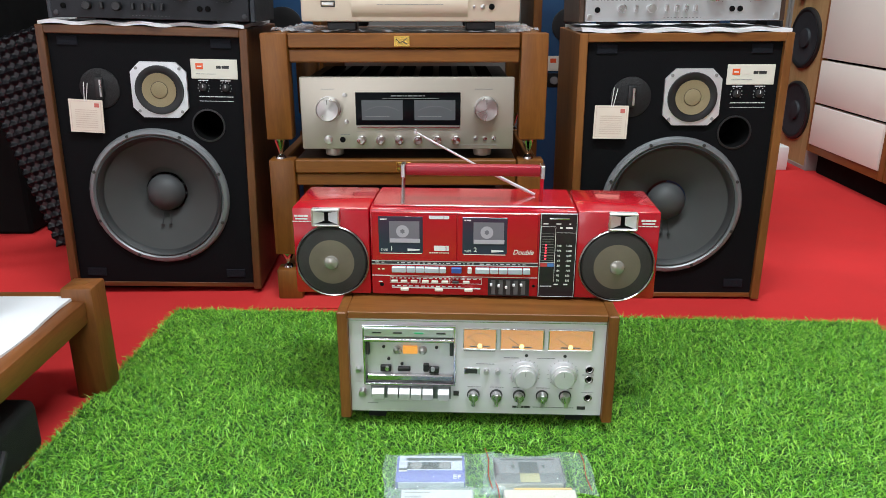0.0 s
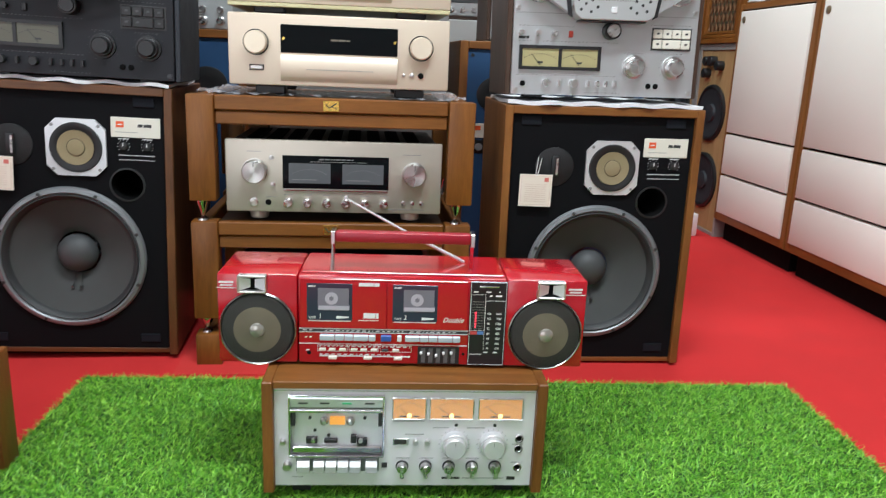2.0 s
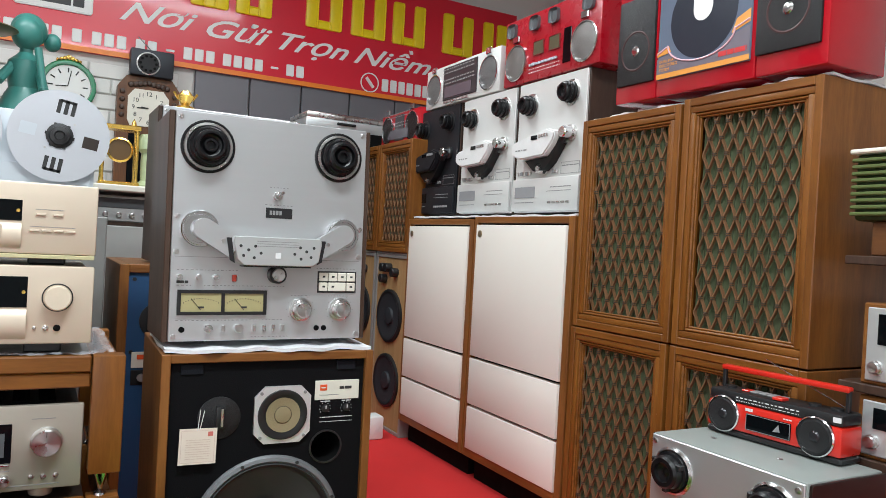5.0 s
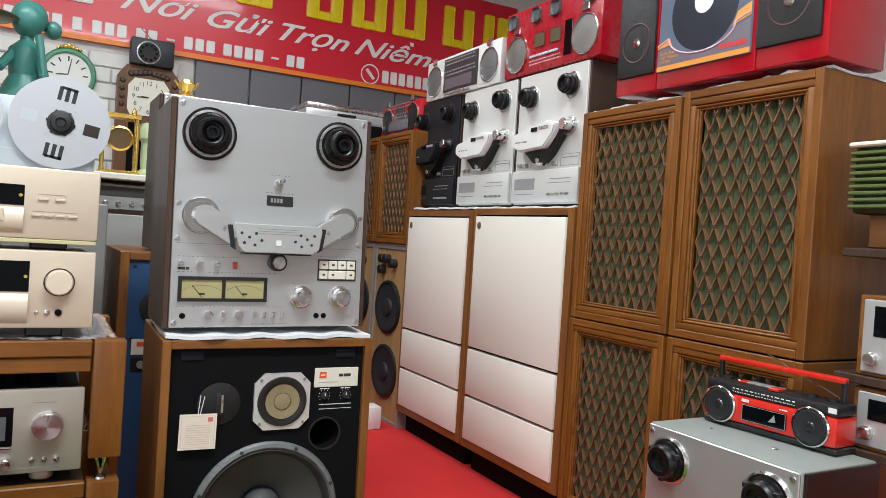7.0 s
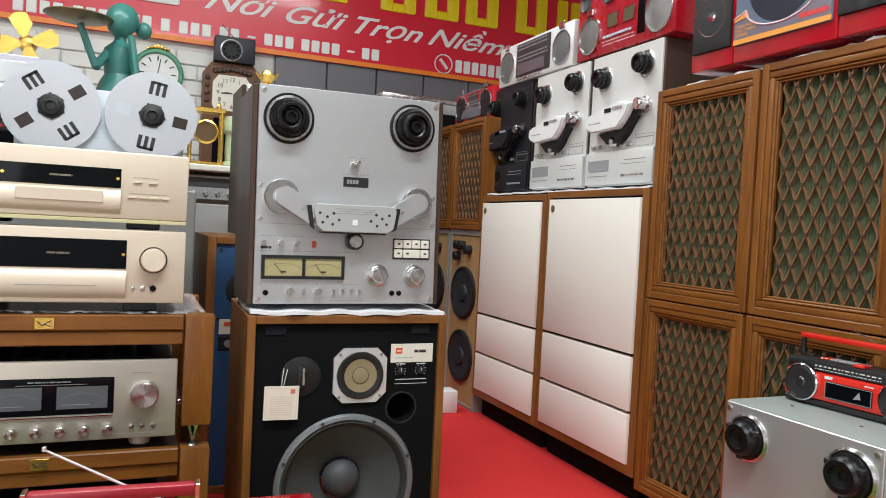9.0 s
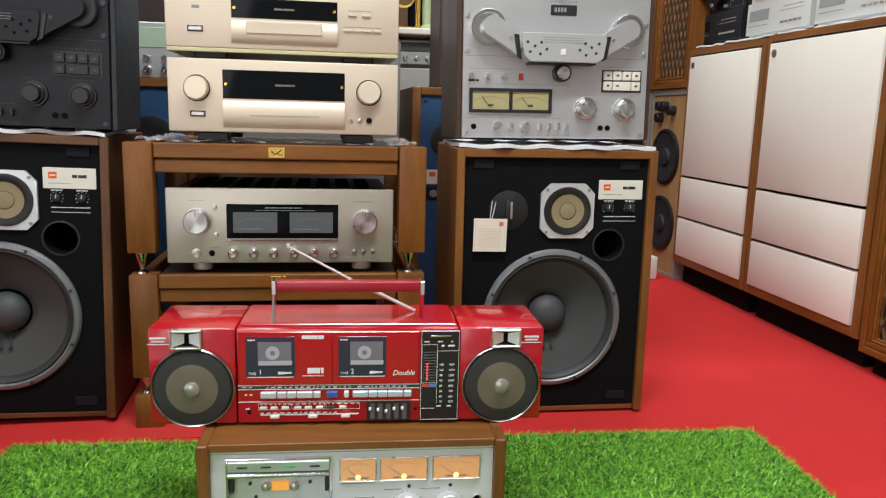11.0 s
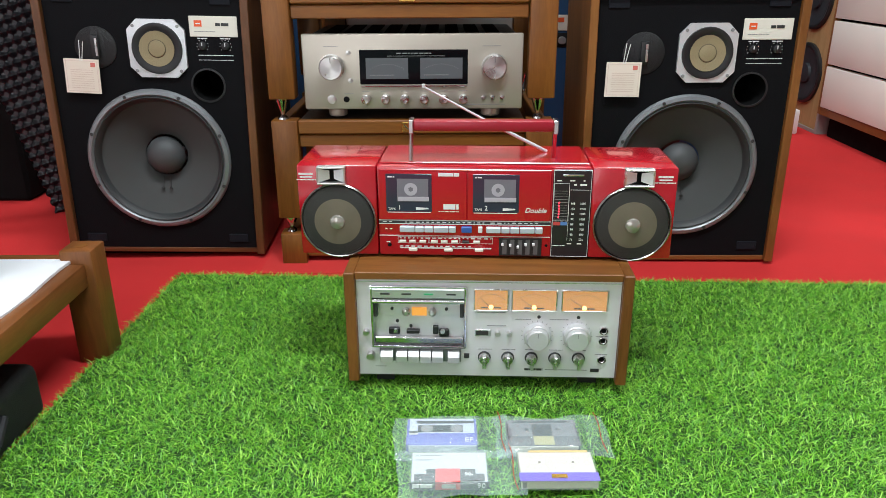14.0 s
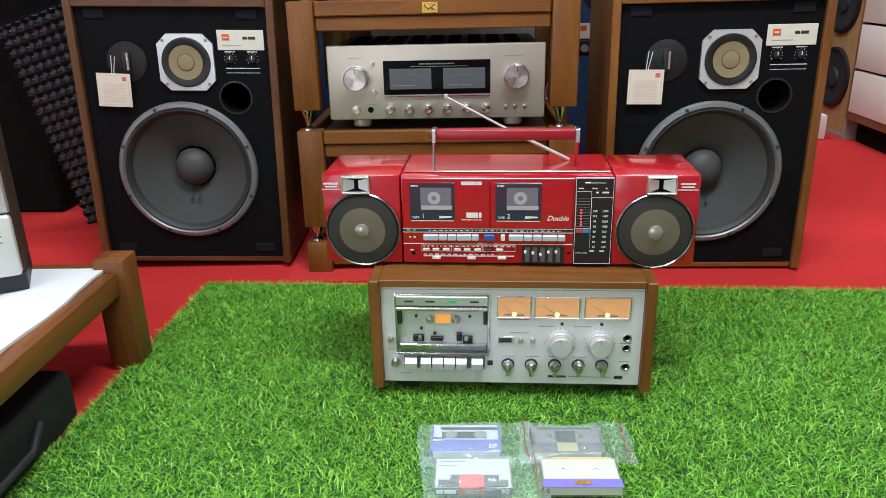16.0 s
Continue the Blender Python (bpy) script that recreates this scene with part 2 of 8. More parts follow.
def thing(name, m, label, category, group="", kind=""):
    ob = new(name)
    ob.empty_display_size = 0.05
    ob.matrix_basis = m
    return tagged(ob, label, category, group, kind)


def single(name, bm, mat, label, category, group="", kind="", m=None):
    ob = new(name, mesh_of(name, bm, mat))
    if m is not None:
        ob.matrix_basis = m
    return tagged(ob, label, category, group, kind)


def letters(text, size, mat, parent, m, name="lettering", align="CENTER", shear=0.0, bold=0.0, depth=0.0003):
    cu = bpy.data.curves.new("t", "FONT")
    cu.body, cu.size, cu.align_x, cu.align_y, cu.extrude, cu.shear, cu.offset = text, size, align, "CENTER", depth, shear, bold
    cu.resolution_u = 3
    tmp = bpy.data.objects.new("t", cu)
    scene.collection.objects.link(tmp)
    me = bpy.data.meshes.new_from_object(tmp.evaluated_get(bpy.context.evaluated_depsgraph_get()))
    bpy.data.objects.remove(tmp)
    me.transform(m @ pose(0, 0, 0, 90, 0, 0))
    me.materials.clear()
    me.materials.append(mat)
    ob = new(name, me)
    ob.parent = parent
    return ob


def bars(bm, x0, x1, z, h, y, n=1, gap=0.0, seed=1, th=0.0006):
    """Unreadable print: a row of short bars."""
    rnd = random.Random(seed)
    x = x0
    while x < x1 - 1e-4:
        w = min(rnd.uniform(1.2, 4.5) * h, x1 - x)
        box(bm, x, x + w, y - th, y, z - h / 2, z + h / 2)
        x += w + max(h * 0.6 + gap, h * 0.15)
    return bm


def frame4(bm, x0, x1, z0, z1, w, y0, y1, bev=0.0):
    box(bm, x0, x1, y0, y1, z1 - w, z1, bev)
    box(bm, x0, x1, y0, y1, z0, z0 + w, bev)
    box(bm, x0, x0 + w, y0, y1, z0 + w, z1 - w, bev)
    box(bm, x1 - w, x1, y0, y1, z0 + w, z1 - w, bev)
    return bm


FACE_LEFT = -90.0   # things along the aisle's side look towards -x


# ---------------------------------------------------------------- the room
def build_room():
    carpet = paint("red_carpet", (0.62, 0.034, 0.034), 0.95, var=0.24, scale=6, bump=0.6, fine=900, spec=0.15)
    bm = shape()
    box(bm, -3.2, 3.2, -0.2, 5.0, -0.1, 0.0)
    single("floor", bm, carpet, "worn bright red carpet over the shop floor", "floor", kind="structure")
    bm = shape()
    box(bm, -3.2, 3.2, -3.6, -0.2005, -0.1, -0.003)
    single("floor_entrance", bm, paint("pale_grey_floor", (0.42, 0.43, 0.42), 0.4, var=0.08, scale=4, bump=0.05), "plain pale grey floor inside the shop front", "floor", kind="structure")
    bm = shape()
    box(bm, -0.44, 0.31, 1.735, 4.4, 0.0005, 0.003, 0.001)
    single("carpet_strip", bm, paint("red_carpet_strip", (0.62, 0.044, 0.040), 0.95, var=0.2, scale=9, bump=0.6, fine=900, spec=0.15), "lighter red carpet strip laid over the carpet", "carpet", kind="structure")
    plaster = paint("white_wall_plaster", (0.72, 0.71, 0.68), 0.8, var=0.05, scale=3, bump=0.3, fine=60)
    for nm, b in (("wall_west", (-3.3, -3.2, -3.6, 5.0)), ("wall_east", (3.2, 3.3, -3.6, 5.0)), ("wall_south", (-3.3, 3.3, -3.7, -3.6)), ("wall_north", (-3.3, 3.3, 4.5, 4.6))):
        bm = shape()
        box(bm, *b, -0.1, 2.7)
        single(nm, bm, plaster, "plain white plastered shop wall", "wall", kind="structure")
    bm = shape()
    box(bm, -3.3, 3.3, -3.7, 4.6, 2.65, 2.75)
    single("ceiling", bm, paint("grey_ceiling", (0.55, 0.55, 0.54), 0.9, bump=0.1), "plain light grey shop ceiling", "ceiling", kind="structure")


build_room()


# ---------------------------------------------------------------- floor loudspeakers
def woofer(parent, x, z, r):
    bm = shape()
    lathe(bm, [(r, -0.02), (r, 0.004), (r - 0.004, 0.009), (r * 0.93, 0.011), (r * 0.90, 0.006), (r * 0.90, -0.02)], 56, (x, 0, z), closed=False)
    w = part("woofer", bm, FRAMEGREY, parent, "grey cast metal rim")
    bm = shape()
    lathe(bm, [(r * 0.91, 0.004), (r * 0.885, 0.010), (r * 0.85, 0.006), (r * 0.82, -0.004)], 56, (x, 0, z), closed=False)
    part("surround", bm, RUBBER, w, "dark grey foam surround")
    prof, n = [(r * 0.83, -0.003)], 11
    for i in range(n):
        f = i / n
        rr = r * (0.82 - 0.47 * f)
        prof += [(rr, -0.005 - 0.038 * f), (rr - r * 0.018, -0.0070 - 0.038 * f)]
    prof.append((r * 0.30, -0.05))
    bm = shape()
    lathe(bm, prof, 56, (x, 0, z), closed=False)
    part("cone", bm, CONE, w, "ribbed dark grey paper cone")
    bm = shape()
    lathe(bm, [(r * 0.275, -0.046), (r * 0.268, -0.036), (r * 0.22, -0.022), (r * 0.13, -0.013), (0, -0.010)], 32, (x, 0, z), closed=False)
    part("dust_cap", bm, DOME, w, "smooth grey dome")
    bm = shape()
    for s in (-1, 1):
        rod(bm, (x + s * 0.007, 0.036, z - r * 0.30), (x + s * 0.009, 0.026, z - r * 0.46), 0.0011, 6)
        box(bm, x + s * 0.009 - 0.003, x + s * 0.009 + 0.003, 0.022, 0.026, z - r * 0.49, z - r * 0.46)
    part("lead_wire", bm, INKD, w)
    for k in range(8):
        a = math.pi / 8 + k * math.pi / 4
        bm = shape()
        cyl(bm, x + r * 0.955 * math.cos(a), -0.009, z + r * 0.955 * math.sin(a), 0.0038, 0.003, 8)
        part("screw", bm, INKD, w)


def holed_board(bm, x0, x1, z0, z1, y0, y1, cx, cz, r, seg=56, notch=None):
    """A board with one round hole through it, and a notch cut from its upper right corner."""
    angs = sorted({round(2 * math.pi * k / seg, 6) for k in range(seg)} | {round(math.atan2(z - cz, x - cx) % (2 * math.pi), 6) for x, z in [(x0, z0), (x0, z1), (x1, z0), (x1, z1)] + ([notch, (notch[0], z1), (x1, notch[1])] if notch else [])})
    rings = []
    for y in (y0, y1):
        inner, outer = [], []
        for a in angs:
            c, s = math.cos(a), math.sin(a)
            d = min(((x1 - cx) / c if c > 0 else (x0 - cx) / c) if abs(c) > 1e-6 else 9, ((z1 - cz) / s if s > 0 else (z0 - cz) / s) if abs(s) > 1e-6 else 9)
            if notch and c > 1e-6 and s > 1e-6:
                d = min(d, max((notch[0] - cx) / c, (notch[1] - cz) / s))
            inner.append(bm.verts.new((cx + r * c, y, cz + r * s)))
            outer.append(bm.verts.new((cx + d * c, y, cz + d * s)))
        rings.append((inner, outer))
    n = len(angs)
    (a0, b0), (a1, b1) = rings
    for i in range(n):
        j = (i + 1) % n
        for q in ((a0[i], a0[j], b0[j], b0[i]), (a1[i], b1[i], b1[j], a1[j]), (a0[i], a1[i], a1[j], a0[j]), (b0[i], b0[j], b1[j], b1[i])):
            bm.faces.new(q)


def jubal(m, label, wood_fn=wal, base=0.036):
    """A floor loudspeaker without its grille: local x to the right, front at y = 0, base at z = 0."""
    t = thing("floor_speaker", m, label, "loudspeaker", "pair of loudspeakers")
    W, H, D, B = 0.226, 0.655, 0.34, 0.048
    for nm, bnd, g in (("side_panel", (-W, -W + 0.018, -0.012, D, B, H), "z"), ("side_panel", (W - 0.018, W, -0.012, D, B, H), "z"),
                       ("top_panel", (-W + 0.018, W - 0.018, -0.012, D, H - 0.018, H), "x"), ("bottom_panel", (-W + 0.018, W - 0.018, 0.0, D, B, B + 0.012), "x")):
        bm = shape()
        box(bm, *bnd, 0.0015)
        part(nm, bm, wood_fn(g), t)
    bm = shape()
    box(bm, -W + 0.02, W - 0.02, 0.035, D - 0.03, base, B - 0.0005)
    part("plinth", bm, VOID, t, "recessed black base")
    bm = shape()
    holed_board(bm, -W + 0.0185, W - 0.0185, B + 0.0125, H - 0.0185, 0.0, 0.018, 0.0, 0.2735, 0.155, notch=(0.0908, 0.4075))
    holed_board(bm, 0.0908, W - 0.0185, 0.4075, H - 0.0185, 0.0, 0.018, 0.126, 0.442, 0.0332, 40)
    baffle = part("baffle", bm, BAFFLE, t, "matt black front board")
    for sx in (-1, 1):
        for zz in (0.622, 0.085):
            bm = shape()
            box(bm, sx * 0.165 - 0.022, sx * 0.165 + 0.022, -0.003, 0, zz - 0.010, zz + 0.010, 0.001)
            part("grille_fastener", bm, paint("dark_velcro", (0.010, 0.011, 0.015), 0.9, bump=0.4, spec=0.15), t)
    woofer(t, 0.002, 0.2735, 0.160)
    # midrange with eight-sided silver frame
    x, z, h, c = 0.025, 0.520, 0.061, 0.022
    pts = [(x - h + c, z - h), (x + h - c, z - h), (x + h, z - h + c), (x + h, z + h - c), (x + h - c, z + h), (x - h + c, z + h), (x - h, z + h - c), (x - h, z - h + c)]
    bm = shape()
    prism(bm, pts, -0.007, 0.0)
    bmesh.ops.recalc_face_normals(bm, faces=list(bm.faces))
    mid = part("midrange", bm, ALU, t, "eight-sided cast silver frame")
    bm = shape()
    lathe(bm, [(0.054, 0.0072), (0.053, 0.0105), (0.047, 0.0110), (0.041, 0.0085), (0.037, 0.0078)], 36, (x, 0, z))
    part("surround", bm, BLACK, mid, "black rubber ring")
    bm = shape()
    lathe(bm, [(0.0375, 0.0095), (0.030, 0.0082), (0.0182, 0.0074)], 36, (x, -0.0005, z), closed=False)
    lathe(bm, [(0.0178, 0.0080), (0.0170, 0.0092), (0.009, 0.0104), (0, 0.0108)], 24, (x, -0.0005, z), closed=False)
    part("cone", bm, MIDCONE, mid, "cream paper cone")
    # brown ring that paints the shading round the dust cap's edge
    bm = shape()
    lathe(bm, [(0.0192, 0.0081), (0.0176, 0.0083)], 24, (x, -0.0005, z), closed=False)
    part("cap_shade_ring", bm, paint("brown_cap_shade", (0.10, 0.075, 0.04), 0.6), mid)
    for sx in (-1, 1):
        for sz in (-1, 1):
            bm = shape()
            cyl(bm, x + sx * 0.047, -0.007, z + sz * 0.047, 0.0035, 0.002, 10)
            part("screw", bm, INK, mid)
    # port
    bm = shape()
    lathe(bm, [(0.0375, 0.0), (0.0375, 0.0022), (0.034, 0.0025), (0.033, 0.0008)], 32, (0.126, 0, 0.442), closed=False)
    port = part("bass_port", bm, BLACK, t, "round black port")
    bm = shape()
    lathe(bm, [(0.0330, -0.0005), (0.0330, -0.13), (0.0, -0.13)], 32, (0.126, 0, 0.442), closed=False)
    part("port_tube", bm, VOID, port)
    # slot tweeter in its disc
    bm = shape()
    lathe(bm, [(0.044, 0), (0.044, 0.002), (0.042, 0.003), (0, 0.003)], 36, (-0.107, 0, 0.52))
    tw = part("tweeter", bm, GRILLED, t, "black disc with slot lens")
    bm = shape()
    box(bm, -0.115, -0.097, -0.010, -0.003, 0.498, 0.545, 0.003, 2)
    part("lens_block", bm, BLACK, tw)
    bm = shape()
    box(bm, -0.105, -0.100, -0.0115, -0.010, 0.503, 0.540, 0.0006)
    part("slot", bm, KNOB, tw, "bright metal slot")
    # name plate and dials
    bm = shape()
    box(bm, 0.096, 0.198, -0.0022, 0, 0.546, 0.589, 0.0008)
    plate = part("name_plate", bm, CREAM, t, "cream plate with orange mark")
    bm = shape()
    box(bm, 0.107, 0.123, -0.003, -0.0022, 0.567, 0.580)
    part("maker_mark", bm, ORANGE, plate)
    bm = shape()
    box(bm, 0.110, 0.120, -0.0034, -0.003, 0.572, 0.5745)
    part("mark_bar", bm, WHITE, plate)
    bm = shape()
    bars(bm, 0.152, 0.180, 0.572, 0.0062, -0.0022, gap=-0.002)
    part("print", bm, INKD, plate)
    bm = shape()
    bars(bm, 0.106, 0.150, 0.557, 0.0012, -0.0022, seed=3)
    part("small_print", bm, INK, plate)
    for i, dx in enumerate((0.121, 0.170)):
        bm = shape()
        lathe(bm, [(0.0085, 0), (0.008, 0.006), (0.006, 0.007), (0, 0.007)], 18, (dx, 0, 0.527))
        k = part("level_dial", bm, BLACK, t)
        bm = shape()
        box(bm, dx - 0.0008, dx + 0.0008, -0.008, -0.007, 0.527, 0.534)
        for q in range(9):
            a = radians(-40 + q * 32.5)
            cyl(bm, dx + 0.0125 * math.cos(a), 0, 0.527 + 0.0125 * math.sin(a), 0.0009, 0.0008, 6)
        bars(bm, dx - 0.011, dx + 0.011, 0.5425, 0.0022, 0.0, seed=5 + i)
        part("dial_marks", bm, INKW, k)
    bm = shape()
    bars(bm, 0.110, 0.185, 0.507, 0.0018, 0.0, seed=8)
    bars(bm, 0.110, 0.185, 0.497, 0.0012, 0.0, seed=9)
    part("small_print", bm, INKW, t)
    return t


def tag_card(m):
    t = thing("hang_tag", m, "square cream paper tag hanging on white string", "tag", "tags on the loudspeakers")
    bm = shape()
    box(bm, -0.037, 0.037, -0.0012, 0, 0, 0.073)
    part("card", bm, PAPER, t)
    bm = shape()
    box(bm, 0.019, 0.029, -0.0018, -0.0012, 0.057, 0.066)
    part("maker_mark", bm, paint("tag_red", (0.60, 0.16, 0.13), 0.7, bump=0), t)
    bm = shape()
    for i in range(9):
        bars(bm, -0.024, 0.024, 0.050 - i * 0.0048, 0.0012, -0.0012, seed=i)
    frame4(bm, -0.033, 0.033, 0.004, 0.069, 0.0006, -0.0016, -0.0012)
    part("print", bm, paint("tan_ink", (0.64, 0.50, 0.42), 0.7, bump=0), t)
    bm = shape()
    rod(bm, (-0.002, -0.001, 0.069), (0.001, -0.004, 0.112), 0.0009, 6)
    rod(bm, (0.002, -0.001, 0.069), (0.009, -0.004, 0.110), 0.0009, 6)
    part("string", bm, WHITE, t)


ML = pose(-0.675, 1.832, -0.0305, 0, 1.49, 2.157)
MR = pose(0.5155, 1.795, -0.0424, 0, -0.36, -1.55)
jubal(ML, "walnut floor loudspeaker with bare black baffle and large grey woofer", base=0.031)
jubal(MR, "walnut floor loudspeaker with bare black baffle and large grey woofer", teak, 0.043)
tag_card(ML @ pose(-0.140, -0.012, 0.4235, 0, 2, 0))
tag_card(MR @ pose(-0.150, -0.012, 0.4305, 0, 1, 0))


def cloth_sheet(name, m, sx, sy, label, seed=0, th=0.006, wave=1.0):
    """A thin folded cloth with wavy edges."""
    rnd = random.Random(seed)
    bm = shape()
    nx, ny = 24, 10
    ph = [rnd.uniform(0, 6) for _ in range(4)]
    top = [[None] * (ny + 1) for _ in range(nx + 1)]
    for i in range(nx + 1):
        for j in range(ny + 1):
            u, v = i / nx - 0.5, j / ny - 0.5
            w = wave * (0.008 * math.sin(14 * u + ph[0]) * abs(v) * 2 + 0.004 * math.sin(37 * u + ph[1]))
            z = th + 0.0025 * math.sin(30 * u + ph[2]) * math.cos(9 * v + ph[3])
            top[i][j] = bm.verts.new((u * sx, v * sy + w * (1 if v > 0 else -1 if v < 0 else 0), z))
    for i in range(nx):
        for j in range(ny):
            bm.faces.new((top[i][j], top[i + 1][j], top[i + 1][j + 1], top[i][j + 1]))
    r = bmesh.ops.extrude_face_region(bm, geom=list(bm.faces))
    for v in r["geom"]:
        if isinstance(v, bmesh.types.BMVert):
            v.co.z -= th * 0.8
    return single(name, bm, CLOTHW, label, "cloth", m=m)


cloth_sheet("white_cloth", ML @ pose(0, 0.14, 0.655), 0.44, 0.30, "white cloth spread on top of the loudspeaker", 1, 0.009)
cloth_sheet("white_cloth", MR @ pose(0, 0.14, 0.655), 0.44, 0.30, "white cloth spread on top of the loudspeaker", 2, 0.009)


# ---------------------------------------------------------------- reel tape decks
def reel_hub(t, x, z, r, y=0.0, mat=HUBB, ring=KNOB):
    bm = shape()
    lathe(bm, [(r, 0), (r, 0.004), (r * 0.95, 0.006)], 36, (x, y, z))
    h = part("reel_table", bm, mat, t, "black reel table")
    bm = shape()
    lathe(bm, [(r * 0.90, 0.0062), (r * 0.88, 0.0085), (r * 0.80, 0.0085), (r * 0.78, 0.0062)], 36, (x, y, z), closed=False)
    part("ring", bm, ring, h, "bright metal ring")
    bm = shape()
    lathe(bm, [(r * 0.74, 0.006), (r * 0.73, 0.020), (r * 0.66, 0.024), (r * 0.60, 0.024), (r * 0.57, 0.038), (r * 0.50, 0.041), (r * 0.43, 0.041), (r * 0.40, 0.030), (r * 0.30, 0.027), (r * 0.24, 0.034), (r * 0.17, 0.034), (r * 0.14, 0.026), (0, 0.026)], 28, (x, y, z))
    part("hub_clamp", bm, mat, h, "ribbed black hub adapter")
    for k in range(3):
        a = radians(90 + 120 * k)
        cx, cz = x + r * 0.58 * math.cos(a), z + r * 0.58 * math.sin(a)
        bm = shape()
        box(bm, cx - 0.004, cx + 0.004, y - 0.030, y - 0.018, cz - 0.004, cz + 0.004, 0.001)
        part("claw", bm, mat, h)


def knob(parent, x, z, r, h, y=0.0, mat=KNOB, name="knob", skirt=True, label=""):
    bm = shape()
    prof = [(r, 0), (r * 0.98, h * 0.4), (r * 0.82, h * 0.45), (r * 0.80, h * 0.92), (r * 0.74, h), (0, h)] if skirt else [(r, 0), (r, h * 0.9), (r * 0.9, h), (0, h)]
    lathe(bm, prof, 28, (x, y, z))
    return part(name, bm, mat, parent, label)


def silver_deck(m, label, panel, case, hubm, accents, name="reel_tape_deck", side=None):
    """An upright open-reel deck with two reel tables, head arm, meters and knobs; 0.44 wide."""
    t = thing(name, m, label, "tape deck", "reel tape decks")
    W, H, D = 0.220, 0.478, 0.23
    for s in (-1, 1):
        bm = shape()
        box(bm, min(s * W, s * (W - 0.012)), max(s * W, s * (W - 0.012)), 0.004, D, 0.004, H, 0.002)
        part("side_panel", bm, side or case, t)
    bm = shape()
    box(bm, -W + 0.0125, W - 0.0125, 0.012, D - 0.005, 0.006, H - 0.002)
    part("case", bm, case, t)
    bm = shape()
    box(bm, -W + 0.0125, W - 0.0125, -0.002, 0.011, 0.006, H, 0.0012)
    part("front_panel", bm, panel, t)
    for s in (-1, 1):
        bm = shape()
        box(bm, s * 0.15 - 0.02, s * 0.15 + 0.02, 0.03, 0.07, 0, 0.006)
        part("foot", bm, BLACK, t)
    y = -0.002
    reel_hub(t, -0.143, 0.408, 0.055, y, hubm)
    reel_hub(t, 0.141, 0.411, 0.055, y, hubm)
    for x, z in ((-0.198, 0.466), (0.198, 0.466), (-0.198, 0.016), (0.198, 0.016), (-0.198, 0.262), (0.198, 0.252), (-0.198, 0.19), (0.198, 0.19)):
        bm = shape()
        lathe(bm, [(0.0055, 0), (0.0055, 0.002), (0.004, 0.0025), (0, 0.0018)], 12, (x, y, z))
        part("screw", bm, accents, t)
    # tension rollers, arms and head cover
    for s, rr in ((-1, 0.038), (1, 0.036)):
        bm = shape()
        lathe(bm, [(rr, 0), (rr, 0.014), (rr * 0.96, 0.016), (0, 0.016)], 32, (s * 0.155, y, 0.238))
        part("tape_guide", bm, CHROME if panel is not DECKD else BLACK, t)
        c0, c1, hw = (0.150, 0.238), (0.086, 0.199), 0.0215
        ang = math.atan2(c1[1] - c0[1], c1[0] - c0[0])
        pts = [(s * (c0[0] + hw * math.cos(ang + radians(k))), c0[1] + hw * math.sin(ang + radians(k))) for k in range(90, 271, 15)]
        pts += [(s * (c1[0] + hw * math.cos(ang + radians(270))), c1[1] + hw * math.sin(ang + radians(270))), (s * (c1[0] + hw * math.cos(ang + radians(90))), c1[1] + hw * math.sin(ang + radians(90)))]
        bm = shape()
        prism(bm, pts if s < 0 else pts[::-1], y - 0.036, y - 0.017)
        bmesh.ops.recalc_face_normals(bm, faces=list(bm.faces))
        arm = part("tape_arm_cover", bm, panel if panel is DECKD else BRUSHW, t)
        bm = shape()
        cyl(bm, s * 0.112, y - 0.036, 0.215, 0.004, 0.002, 12)
        part("screw", bm, accents, arm)
    pts = [(-0.090, 0.226), (0.094, 0.226), (0.096, 0.214), (0.090, 0.176), (0.076, 0.166), (-0.070, 0.166), (-0.084, 0.178), (-0.092, 0.214)]
    bm = shape()
    prism(bm, pts, y - 0.044, y - 0.002)
    bmesh.ops.bevel(bm, geom=list(bm.edges), offset=0.0015, segments=1, affect="EDGES")
    head = part("head_cover", bm, panel if panel is DECKD else BRUSH, t, "head block cover with holes")
    for s in (-1, 1):
        bm = shape()
        pts = [(s * 0.088, 0.170), (s * 0.098, 0.176), (s * 0.106, 0.222), (s * 0.096, 0.222)]
        prism(bm, pts if s > 0 else pts[::-1], y - 0.0395, y - 0.034)
        bmesh.ops.recalc_face_normals(bm, faces=list(bm.faces))
        part("side_gap", bm, BLACK, head, "black slanted strip")
    # the shadow below the head cover, built as a black strip
    bm = shape()
    box(bm, -0.070, 0.074, y - 0.040, y - 0.003, 0.1625, 0.1658)
    part("head_shadow", bm, BLACK, head, "black strip for the shadow under the head cover")
    for zz in (0.206, 0.211, 0.216):
        bm = shape()
        box(bm, -0.045, 0.045, y - 0.0446, y - 0.044, zz, zz + 0.0008)
        part("engraved_line", bm, INK, head)
    bm = shape()
    for s in (-1, 1):
        for px_, pz_ in ((0.078, 0.206), (0.062, 0.198), (0.048, 0.206), (0.072, 0.186), (0.050, 0.182), (0.036, 0.192)):
            cyl(bm, s * px_, y - 0.044, pz_, 0.0032, 0.0006, 10)
    part("hole", bm, INKD if panel is not DECKD else VOID, head)
    bm = shape()
    box(bm, -0.006, 0.006, y - 0.0455, y - 0.044, 0.181, 0.193, 0.0004)
    part("maker_mark", bm, INKW, head)
    knob(t, 0.008, 0.146, 0.0185, 0.026, y, BLACK, "capstan", False)
    knob(t, 0.008, 0.146, 0.0145, 0.029, y, KNOB if panel is not DECKD else BLACK, "capstan_cap", False)
